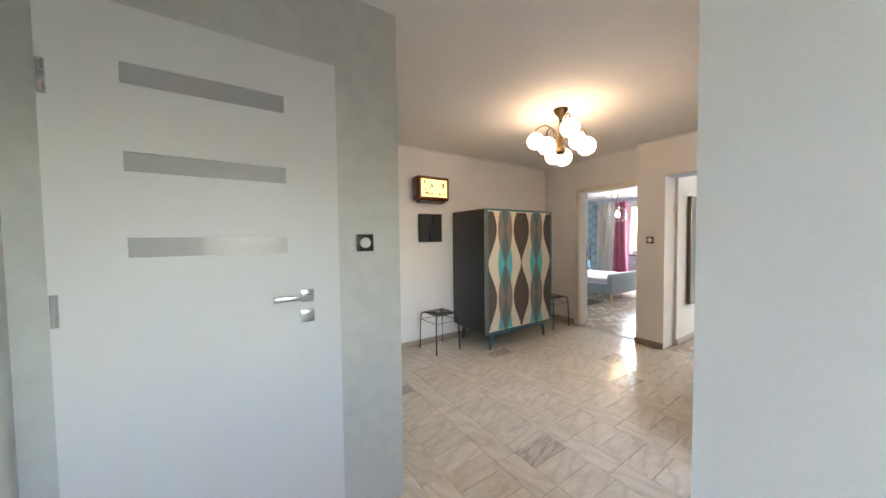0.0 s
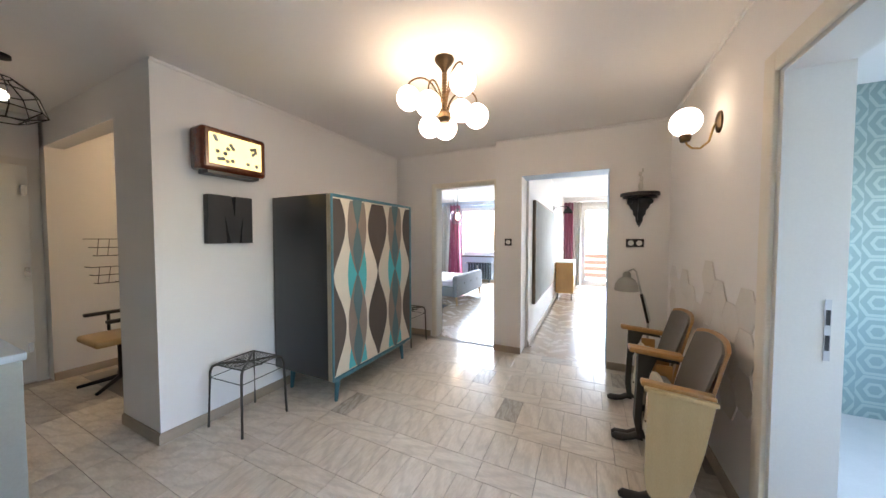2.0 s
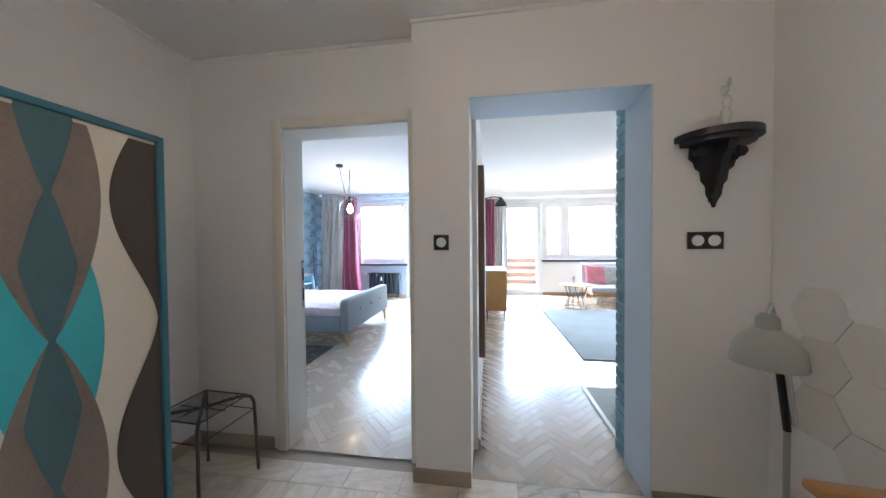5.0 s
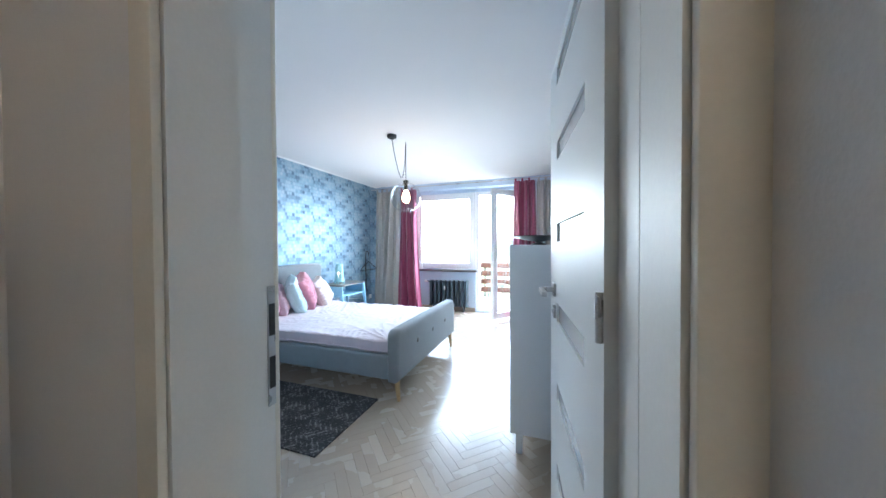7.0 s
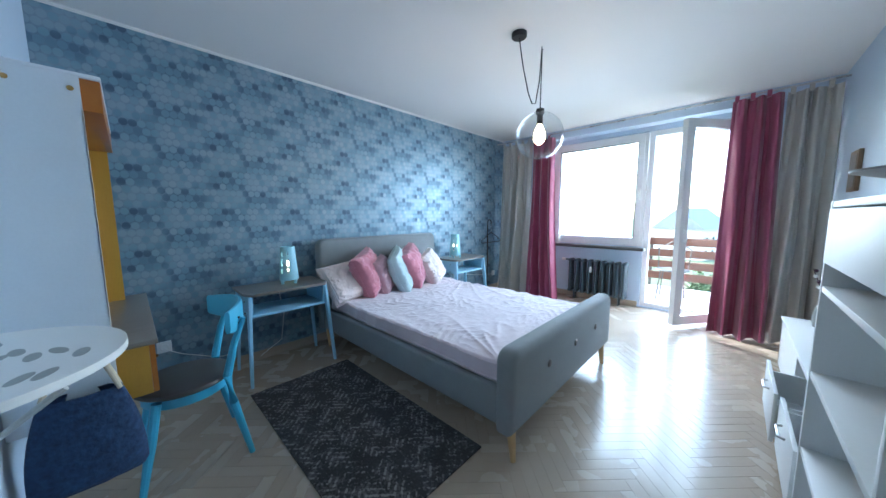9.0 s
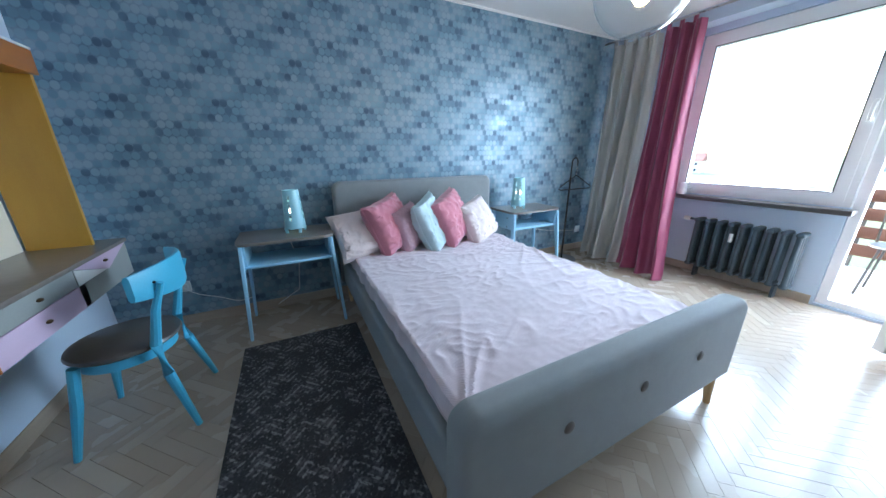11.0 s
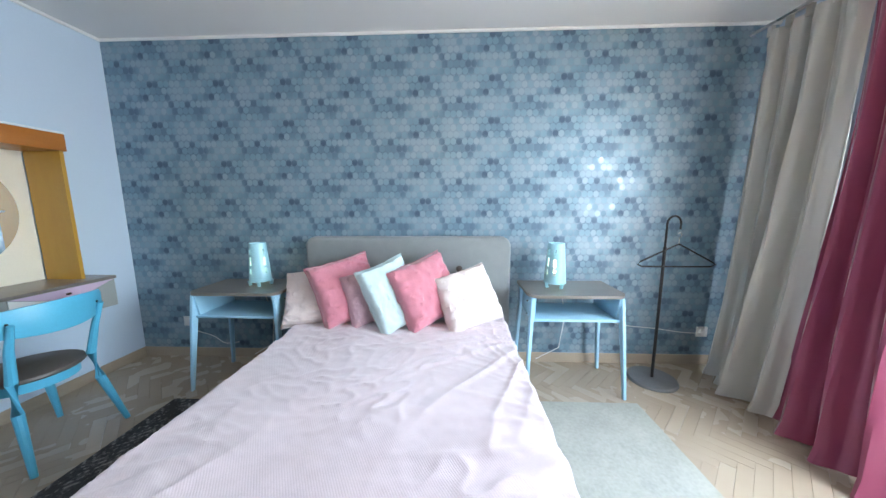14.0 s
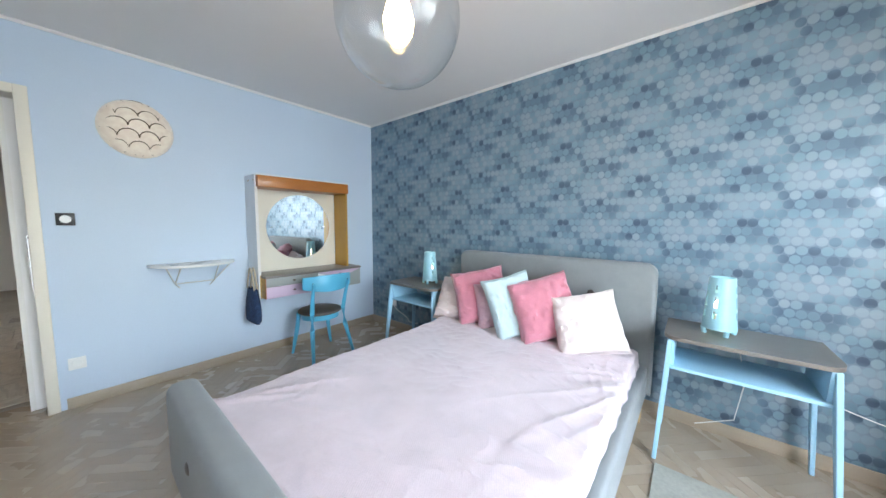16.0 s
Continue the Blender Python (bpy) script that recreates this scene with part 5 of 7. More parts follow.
# fine ribs
def ribbed(m, scale, strength, angle=0.0):
    n, l = m.node_tree.nodes, m.node_tree.links
    co = n.new("ShaderNodeTexCoord")
    mp = n.new("ShaderNodeMapping")
    mp.inputs["Rotation"].default_value = (0, 0, angle)
    w = n.new("ShaderNodeTexWave")
    w.inputs["Scale"].default_value, w.inputs["Distortion"].default_value = scale, 0.6
    bp = n.new("ShaderNodeBump")
    bp.inputs["Strength"].default_value, bp.inputs["Distance"].default_value = strength, 0.004
    l.new(co.outputs["Object"], mp.inputs[0]), l.new(mp.outputs[0], w.inputs[0]), l.new(w.outputs[0], bp.inputs["Height"])
    l.new(bp.outputs[0], n["Principled BSDF"].inputs["Normal"])


ribbed(SPREAD, 44.0, 0.15, radians(58))
ribbed(PALEPINK, 15.0, 0.9)
spread = thing("bedspread", 0, 0, 0, "rumpled pale lilac plush bedspread over the mattress", "bedspread")
cloth, hems = bedspread()
part("cloth", cloth, SPREAD, spread)
for path in hems:
    part("hem", tube(B(), path, 0.005, 6), SPREAD, spread, "stitched lilac hem")


def pillow_mesh(w, h, t, seed, sag=0.0):
    bm = B()
    n = 30
    sides = []
    for sgn in (1, -1):
        g = []
        for i in range(n + 1):
            row = []
            for j in range(n + 1):
                u, v = -1 + 2 * i / n, -1 + 2 * j / n
                puff = ((1 - u ** 2) * (1 - v ** 2)) ** 0.31
                ear = 1 + 0.015 * abs(u * v) ** 6
                pinch = (1 - 0.05 * (1 - v * v) * u * u + 0.02 * noise.noise(Vector((u * 2 + seed, v * 4, 1.5)))) * ear
                pinch2 = (1 - 0.05 * (1 - u * u) * v * v + 0.02 * noise.noise(Vector((u * 4, v * 2 + seed, 3.5)))) * ear
                wr = noise.noise(Vector((u * 2.2 + seed, v * 2.2, sgn * 3.0))) * 0.16 + noise.noise(Vector((u * 5 + seed, v * 5, sgn * 7.0))) * 0.10 + (1 - abs(noise.noise(Vector((u * 3 + v * 5 + seed, v * 3 - u * 6, sgn))))) ** 6 * 0.10 + (1 - abs(noise.noise(Vector((u * 1.2 + seed, v * 4.5 + u * 2, sgn + 4))))) ** 9 * 0.26 * (u * u + v * v)
                x = sgn * (t / 2) * puff * (1 + wr) + sag * (v * v) * 0.6
                row.append((x, u * w / 2 * pinch, v * h / 2 * pinch2))
            g.append(row)
        sides.append(g)
    vs = {}
    def vert(s, i, j):
        edge = i in (0, n) or j in (0, n)
        k = (0 if edge else s, i, j)
        if k not in vs:
            vs[k] = bm.verts.new(sides[0 if edge else s][i][j])
        return vs[k]
    for s in (0, 1):
        for i in range(n):
            for j in range(n):
                q = [vert(s, i, j), vert(s, i + 1, j), vert(s, i + 1, j + 1), vert(s, i, j + 1)]
                bm.faces.new(q if s == 0 else q[::-1])
    bmesh.ops.recalc_face_normals(bm, faces=bm.faces[:])
    g = sides[0]
    rim = [g[i][0] for i in range(n)] + [g[n][j] for j in range(n)] + [g[i][n] for i in range(n, 0, -1)] + [g[0][j] for j in range(n, 0, -1)]
    return bm, rim


def cushion(x, y, z, w, h, t, yaw, lean, spin, material, label, seed, sag=0.0, group="cushions on the bed", name="cushion"):
    ob = thing(name, x, y, z, label, "cushion", group)
    cover, rim = pillow_mesh(w, h, t, seed, sag)
    part("cover", cover, material, ob)
    part("seam", tube(B(), rim, 0.0042, 6, True), material, ob, "raised edge seam")
    ob.matrix_world = pose(x, y, z, 0, 0, yaw) @ pose(0, 0, 0, 0, -lean, 0) @ pose(0, 0, 0, spin)
    return ob


cushion(-4.70, 7.17, 0.640, 0.50, 0.40, 0.19, 8, 38, 5, PALEPINK, "pale pink ribbed knit cushion against the headboard", 1.0)
cushion(-4.66, 7.36, 0.700, 0.42, 0.43, 0.21, 34, 20, 12, PINK, "dusty pink velvet cushion with a raised corner", 2.0)
cushion(-4.65, 7.52, 0.660, 0.34, 0.36, 0.18, 38, 18, 8, MAUVE, "mauve quilted satin cushion between pink cushions", 3.0)
cushion(-4.58, 7.68, 0.690, 0.34, 0.44, 0.17, 38, 18, 16, MINT, "pale teal cotton cushion folded over at its corner", 4.0, 0.05, 0.055)
cushion(-4.62, 7.90, 0.705, 0.42, 0.43, 0.21, 32, 20, 16, PINK, "dusty pink velvet cushion standing on its edge", 5.0)
cushion(-4.62, 8.18, 0.655, 0.40, 0.39, 0.20, 22, 28, 12, ROSEWHITE, "rose white cotton cushion at the end of the row", 6.0)


def nightstand(y0):
    s = thing("nightstand", -5.0, y0, 0, "sky blue painted nightstand with a grey wooden top", "nightstand", "pair of nightstands")
    W = 0.63
    tp = [(0.03, 0.0)]
    for cx, cy, a0 in ((0.34, 0.07, -90), (0.34, W - 0.07, 0)):
        tp += [(cx + 0.09 * math.cos(radians(a0 + k * 15)), cy + 0.07 * math.sin(radians(a0 + k * 15))) for k in range(7)]
    tp += [(0.03, W)]
    part("tabletop", prism(B(), tp, "xy", 0.674, 0.694), GREYWOOD, s, "grey brown wooden top")
    part("shelf", box(B(), 0.05, 0.03, 0.505, 0.395, W - 0.03, 0.523, 0.003), PALESKY, s)
    for y in (0.035, W - 0.035 - 0.016):
        part("side_panel", prism(B(), [(0.05, 0.505), (0.375, 0.505), (0.41, 0.672), (0.05, 0.672)], "xz", y, y + 0.016), PALESKY, s)
    for x, dx in ((0.06, -0.0), (0.385, 0.065)):
        for y, dy in ((0.03, -0.035), (W - 0.03, 0.035)):
            bm = B()
            ends = ((0.671, 0.0, 0.026, 0.011), (0.50, 0.25, 0.026, 0.011), (0.0, 1.0, 0.011, 0.010))
            rings = [[bm.verts.new((x + dx * f + px * w, y + dy * f + py * t, z)) for px, py in ((-1, -1), (1, -1), (1, 1), (-1, 1))] for z, f, w, t in ends]
            for lo, hi in zip(rings, rings[1:]):
                for q in range(4):
                    bm.faces.new((lo[q], lo[(q + 1) % 4], hi[(q + 1) % 4], hi[q]))
            bm.faces.new(rings[0]), bm.faces.new(rings[-1])
            bmesh.ops.recalc_face_normals(bm, faces=bm.faces[:])
            bmesh.ops.bevel(bm, geom=bm.edges[:], offset=0.003, segments=1, affect="EDGES")
            part("leg", bm, PALESKY, s)
    for y in (0.018, W - 0.018):
        for z in (0.62, 0.53):
            part("bolt", ball(B(), 0.30, y, z, 0.006, n=8, m=6), BLACKPL, s, "small dark bolt head")
    part("cable", tube(B(), [(0.10, W / 2, 0.66), (0.06, W / 2 + 0.05, 0.40), (0.05, W / 2 + 0.02, 0.16), (0.04, W / 2 - 0.15, 0.06)], 0.003, 6), WHITEPL, s, "thin white cable")
    return s


nightstand(6.29)
nightstand(8.575)


def table_lamp(x, y):
    s = thing("table_lamp", x, y, 0.694, "turquoise pierced table lamp glowing on a nightstand", "table lamp", "pair of table lamps")
    bm = B()
    n, m = 24, 14
    rings = [[bm.verts.new(((0.075 - 0.020 * k / m) * math.cos(i * math.tau / n), (0.075 - 0.020 * k / m) * math.sin(i * math.tau / n), 0.03 + 0.28 * k / m)) for i in range(n)] for k in range(m + 1)]
    for k in range(m):
        for i in range(n):
            if k in (3, 4, 6, 7, 8, 10, 11) and i % 3 == 1 and 2 <= i <= 23:
                continue
            bm.faces.new((rings[k][i], rings[k][(i + 1) % n], rings[k + 1][(i + 1) % n], rings[k + 1][i]))
    bmesh.ops.recalc_face_normals(bm, faces=bm.faces[:])
    bmesh.ops.solidify(bm, geom=bm.faces[:], thickness=0.004)
    part("shade", bm, LAMPBLUE, s, "turquoise shade with slots")
    for k in range(4):
        a = k * math.tau / 4 + 0.4
        part("foot", tube(B(), [(0.066 * math.cos(a), 0.066 * math.sin(a), 0), (0.073 * math.cos(a), 0.073 * math.sin(a), 0.035)], 0.012, 8), LAMPBLUE, s)
    part("bulb", ball(B(), 0, 0, 0.15, 0.028, 0.028, 0.04, 14, 10), LAMPBULB, s, "warm lit bulb")
    part("lamp_holder", lathe(B(), [(0, 0.03), (0.03, 0.03), (0.022, 0.10), (0, 0.11)], n=14), WHITEPL, s)
    return s


table_lamp(-4.80, 6.67)
table_lamp(-4.80, 8.805)

for y0, y1, z1 in ((5.86, 6.28, 0.05), (10.05, 9.25, 0.35)):
    cb = B()
    n = 10
    tube(cb, [(BW + 0.02 + 0.02 * math.sin(i), y0 + (y1 - y0) * i / n, 0.30 - (0.30 - 0.13) * math.sin(math.pi * min(1, i / n * 0.55)) if z1 < 0.2 else 0.27 + 0.10 * (i / n) ** 2) for i in range(n + 1)], 0.003, 6)
    single("power_cable", cb, WHITEPL, "white power cable along the wallpaper", "cable")

# valet stand with hanger
vs = thing("valet_stand", -4.79, 9.535, 0, "black metal valet stand with a hanger on a grey disc", "valet stand")
part("base", lathe(B(), [(0, 0), (0.16, 0), (0.162, 0.008), (0.155, 0.022), (0, 0.024)], n=36), mat("grey_stone_disc", (0.16, 0.16, 0.17), 0.5, var=0.2, scale=12), vs)
part("post", tube(B(), [(0, 0, 0.02), (0, 0, 0.98)], 0.010, 10), BLACKMETAL, vs)
part("hook", tube(B(), [(0, 0, 0.97), (0, 0, 1.10)] + [(0, 0.045 - 0.045 * math.cos(a), 1.14 + 0.05 * math.sin(a)) for a in [i * math.pi / 8 for i in range(9)]] + [(0, 0.09, 1.10)], 0.007, 8), BLACKMETAL, vs)
hg = part("hanger", tube(B(), [(0.0, 0.09, 1.00), (0.01, -0.16, 0.88), (0.01, -0.18, 0.86), (0.01, -0.15, 0.845), (0.01, 0.31, 0.845), (0.01, 0.34, 0.86), (0.01, 0.31, 0.88)], 0.006, 8, True), BLACKMETAL, vs, "black wire clothes hanger")
part("hanger_hook", tube(B(), [(0.0, 0.09, 1.0), (0.0, 0.09, 1.04), (0.0, 0.105, 1.06), (0.0, 0.09, 1.08), (0.0, 0.08, 1.07)], 0.0035, 6), CHROME, hg)


def rug(name, x0, y0, x1, y1, material, label, t=0.010, z=0.0):
    bm = B()
    n, m = 30, 24
    g = [[bm.verts.new((x0 + (x1 - x0) * i / n, y0 + (y1 - y0) * j / m, z + t + 0.0015 * noise.noise(Vector((i * 0.4, j * 0.4, 1))))) for j in range(m + 1)] for i in range(n + 1)]
    for i in range(n):
        for j in range(m):
            bm.faces.new((g[i][j], g[i + 1][j], g[i + 1][j + 1], g[i][j + 1]))
    bmesh.ops.recalc_face_normals(bm, faces=bm.faces[:])
    bmesh.ops.solidify(bm, geom=bm.faces[:], thickness=t - 0.001)
    ob = single(name, bm, material, label, "rug")
    return ob


def worn_rug(name):
    """Charcoal pile with a worn chevron weave."""
    m = mat(name, (0.055, 0.055, 0.06), 1.0, dark=(0.018, 0.018, 0.02), scale=7, grain=90, bump=0.8)
    n, l = m.node_tree.nodes, m.node_tree.links
    b = n["Principled BSDF"]
    co = n.new("ShaderNodeTexCoord")
    sp = n.new("ShaderNodeSeparateXYZ")
    l.new(co.outputs["Object"], sp.inputs[0])
    def calc(op, a, c=0.0):
        k = n.new("ShaderNodeMath")
        k.operation = op
        for i, v in enumerate((a, c)):
            if isinstance(v, (int, float)):
                k.inputs[i].default_value = v
            else:
                l.new(v, k.inputs[i])
        return k.outputs[0]
    zig = calc("PINGPONG", sp.outputs[1], 0.09)
    ph = calc("FRACT", calc("DIVIDE", calc("ADD", sp.outputs[0], zig), 0.045))
    line = calc("LESS_THAN", ph, 0.36)
    big = n.new("ShaderNodeTexNoise")
    big.inputs["Scale"].default_value, big.inputs["Detail"].default_value = 11, 8
    l.new(co.outputs["Object"], big.inputs[0])
    speck = n.new("ShaderNodeTexNoise")
    speck.inputs["Scale"].default_value, speck.inputs["Detail"].default_value = 70, 6
    l.new(co.outputs["Object"], speck.inputs[0])
    worn = calc("MULTIPLY", calc("ADD", calc("MULTIPLY", line, 0.75), 0.25), calc("MULTIPLY", calc("SUBTRACT", calc("ADD", big.outputs[0], speck.outputs[0]), 0.97), 6.0))
    worn = calc("MAXIMUM", calc("MINIMUM", worn, 1.0), 0.0)
    mix = n.new("ShaderNodeMix")
    mix.data_type = "RGBA"
    old = b.inputs["Base Color"].links[0].from_socket
    l.new(worn, mix.inputs[0]), l.new(old, mix.inputs[6])
    mix.inputs[7].default_value = (0.25, 0.24, 0.235, 1)
    l.new(mix.outputs[2], b.inputs["Base Color"])
    return m


rug("rug", -4.45, 6.25, -2.99, 6.985, worn_rug("worn_charcoal_carpet"), "charcoal rug with a worn chevron pattern beside the bed")
rug("rug", -4.50, 8.58, -3.05, 9.265, RUGPALE, "pale grey green woven rug by the window side")

# vanity
va = thing("vanity", -4.05, BS, 0, "retro wall vanity with round mirror and orange wooden frame", "vanity")
part("top_board", box(B(), -0.46, 0.002, 1.60, 0.436, 0.285, 1.70, 0.003), ORANGEWOOD, va, "orange veneered top board")
part("cover_board", box(B(), -0.46, 0.002, 1.7002, 0.449, 0.287, 1.712, 0.003), OUTERPALE, va)
part("side_panel", box(B(), -0.455, 0.03, 0.80, -0.435, 0.265, 1.60), OCHREWOOD, va, "ochre side panel")
lp = part("side_panel", box(B(), 0.425, 0.03, 0.59, 0.437, 0.236, 1.60), OCHREWOOD, va, "ochre side panel")
part("outer_panel", box(B(), 0.4372, 0.002, 0.59, 0.449, 0.24, 1.70), OUTERPALE, va, "pale blue white outer side panel")
part("front_edge", box(B(), 0.4255, 0.237, 0.806, 0.449, 0.2405, 1.60), TRIMWHITE, va)
part("edge_strip", box(B(), 0.4245, 0.326, 0.602, 0.430, 0.342, 0.784), ORANGEWOOD, va, "orange front edge")
part("case_end", box(B(), 0.4245, 0.242, 0.60, 0.430, 0.3255, 0.785), OCHREWOOD, va, "ochre end panel")
for y, z in ((0.10, 1.66), (0.22, 1.66)):
    part("screw", ball(B(), 0.449, y, z, 0.004, 0.008, 0.008, 10, 6), BRASS, va)
part("back_board", box(B(), -0.435, 0.003, 0.80, 0.425, 0.02, 1.60), IVORY, va, "ivory back board")
part("mirror", lathe(B(), [(0, 0), (0.33, 0), (0.332, 0.003), (0.33, 0.006), (0, 0.006)], (-0.04, 0.021, 1.24), 64, pose(0, 0, 0, -90)), MIRROR, va, "round frameless mirror")
for sx in (-0.31, 0.23):
    part("mirror_clip", box(B(), sx, 0.02, 1.235, sx + 0.02, 0.032, 1.245), CHROME, va)
part("desktop", box(B(), -0.56, 0.0, 0.785, 0.430, 0.352, 0.805, 0.003), GREYWOOD, va, "grey brown wooden desktop")
part("drawer_case", box(B(), -0.555, 0.002, 0.60, 0.424, 0.325, 0.785), OCHREWOOD, va)
y = 0.326
dr = part("drawer", box(B(), -0.05, y, 0.705, 0.424, y + 0.016, 0.783, 0.002), GREYPAINT, va, "grey drawer front")
part("knob", ball(B(), 0.18, y + 0.02, 0.745, 0.014, 0.010, 0.007, 12, 8), BRONZE, dr)
dr = part("drawer", box(B(), -0.10, y, 0.602, 0.424, y + 0.016, 0.702, 0.002), LILACPAINT, va, "lilac drawer front")
part("knob", ball(B(), 0.18, y + 0.02, 0.655, 0.014, 0.010, 0.007, 12, 8), BRONZE, dr)
dr = part("drawer", box(B(), -0.553, y, 0.602, -0.053, y + 0.016, 0.783, 0.002), GREYPAINT, va, "grey drawer front with lilac and white triangles")
part("triangle", prism(B(), [(-0.055, 0.782), (-0.545, 0.782), (-0.32, 0.70)], "xz", y + 0.0165, y + 0.0175), LILACPAINT, dr, "lilac triangle")
part("triangle", prism(B(), [(-0.055, 0.778), (-0.055, 0.705), (-0.30, 0.705)], "xz", y + 0.0165, y + 0.0176), WHITEPL, dr, "white triangle")
part("knob", ball(B(), -0.30, y + 0.022, 0.75, 0.014, 0.010, 0.007, 12, 8), BRONZE, dr)


# blue chair in front of the vanity, facing it
cr = thing("chair", -4.06, 5.89, 0, "sky blue painted wooden chair with a dark round seat", "chair")
part("seat", lathe(B(), [(0, 0.455), (0.17, 0.455), (0.195, 0.447), (0.20, 0.435), (0.19, 0.425), (0, 0.425)], n=36), SEATDARK, cr, "dark grey brown round seat")
part("seat_rail", lathe(B(), [(0.172, 0.425), (0.172, 0.372), (0.155, 0.372), (0.155, 0.425)], n=36), SKYBLUE, cr)
for sx, fx, in ((0.17, 0.19), (-0.17, -0.215)):
    part("front_leg", tube(B(), [(sx * 0.9, -0.12, 0.42), (sx * 0.95, -0.15, 0.25), (fx, -0.20, 0.0)], [0.020, 0.021, 0.013], 10), SKYBLUE, cr)
    part("back_leg", tube(B(), [(fx * 1.02, 0.225, 0.0), (sx * 0.98, 0.165, 0.30), (sx * 0.92, 0.15, 0.45), (sx * 0.98, 0.19, 0.62), (sx * 1.02, 0.235, 0.74)], [0.013, 0.021, 0.021, 0.017, 0.012], 10), SKYBLUE, cr)
bk = B()
n = 18
rows = []
for k, z in enumerate((0.66, 0.675, 0.735, 0.80, 0.815)):
    f, r = [], []
    for i in range(n + 1):
        u = -1 + 2 * i / n
        yb = 0.255 - 0.10 * u * u
        zz = z - (0.018 * u * u if k > 2 else -0.03 * u * u if k < 2 else 0)
        th = 0.006 if k in (0, 4) else 0.011
        f.append(bk.verts.new((u * 0.235, yb - th, zz)))
        r.append(bk.verts.new((u * 0.235, yb + th, zz)))
    rows.append((f, r))
fs = []
for (f0, r0), (f1, r1) in zip(rows, rows[1:]):
    for i in range(n):
        fs += [bk.faces.new((f0[i], f0[i + 1], f1[i + 1], f1[i])), bk.faces.new((r0[i], r0[i + 1], r1[i + 1], r1[i]))]
    fs += [bk.faces.new((f0[0], f1[0], r1[0], r0[0])), bk.faces.new((f0[n], f1[n], r1[n], r0[n]))]
for f, r in (rows[0], rows[-1]):
    for i in range(n):
        fs.append(bk.faces.new((f[i], f[i + 1], r[i + 1], r[i])))
bmesh.ops.recalc_face_normals(bk, faces=fs)
part("backrest", bk, SKYBLUE, cr, "curved sky blue backrest board")
for sx in (-0.172, 0.172):
    for z in (0.715, 0.745):
        part("plug", ball(B(), sx, 0.215, z, 0.006, n=8, m=6), BLACKPL, cr)

# crochet bag on the vanity's side
bg = thing("crochet_bag", -3.575, 5.60, 0.37, "navy crochet bag with a rope handle hanging from the vanity", "bag")
bb = B()
n, m = 28, 14
ring = []
for k in range(m + 1):
    v = k / m
    w = 0.135 - 0.045 * v + 0.015 * math.sin(v * math.pi)
    d = 0.028 + 0.022 * math.sin(math.pi * min(1, 0.25 + v * 0.8))
    if k == 0:
        w, d = w * 0.9, d * 0.5
    ring.append([bb.verts.new((d * math.sin(i * math.tau / n) + 0.005 * noise.noise(Vector((i, k, 0))), w * math.cos(i * math.tau / n), 0.32 * v + 0.006 * noise.noise(Vector((i * 0.7, k * 0.7, 3))))) for i in range(n)])
for k in range(m):
    for i in range(n):
        bb.faces.new((ring[k][i], ring[k][(i + 1) % n], ring[k + 1][(i + 1) % n], ring[k + 1][i]))
bb.faces.new(ring[0])
bmesh.ops.recalc_face_normals(bb, faces=bb.faces[:])
part("bag_body", bb, NAVY, bg)
for dx in (-0.012, 0.014):
    part("bag_handle", tube(B(), [(dx, -0.085 + 0.17 * i / 12, 0.31 + 0.19 * math.sin(math.pi * i / 12)) for i in range(13)], 0.007, 8), mat("pale_rope", (0.55, 0.47, 0.35), 0.8), bg, "pale rope handle")
part("hook", tube(B(), [(-0.035, 0, 0.50), (0.0, 0, 0.49), (0.02, 0, 0.505)], 0.005, 6), CHROME, bg)

# half-round shelf with petal print
hs = thing("wall_shelf", -3.195, BS, 0.935, "white half-round wall shelf with a grey petal print", "wall shelf")
half = [(0.285 * math.cos(a), 0.285 * math.sin(a)) for a in [i * math.pi / 30 for i in range(31)]]
part("board", prism(B(), half, "xy", 0.0, 0.018), WHITEPL, hs)
rr = random.Random(8)
for k in range(16):
    a, r = rr.uniform(0.25, 2.9), rr.uniform(0.06, 0.235)
    t = rr.uniform(-0.5, 0.5)
    pt = []
    for i in range(12):
        q = i * math.tau / 12
        lx, ly = 0.030 * math.cos(q), 0.013 * math.sin(q)
        pt.append((r * math.cos(a) + lx * math.cos(t) - ly * math.sin(t), max(0.005, r * math.sin(a) + lx * math.sin(t) + ly * math.cos(t))))
    part("petal", prism(B(), pt, "xy", 0.0181, 0.0185 + 0.0002 * (k % 4)), GREYPAINT, hs, "grey printed petal")
for sx in (-1, 1):
    part("bracket", tube(B(), [(sx * 0.20, 0.20, -0.004), (sx * 0.13, 0.03, -0.15), (sx * 0.10, 0.008, -0.19)], 0.005, 6), MESHWIRE, hs)
    part("bracket", tube(B(), [(sx * 0.12, 0.22, -0.004), (sx * 0.13, 0.03, -0.15)], 0.005, 6), MESHWIRE, hs)
part("bracket_bar", tube(B(), [(-0.13, 0.03, -0.15), (0.13, 0.03, -0.15)], 0.005, 6), MESHWIRE, hs)

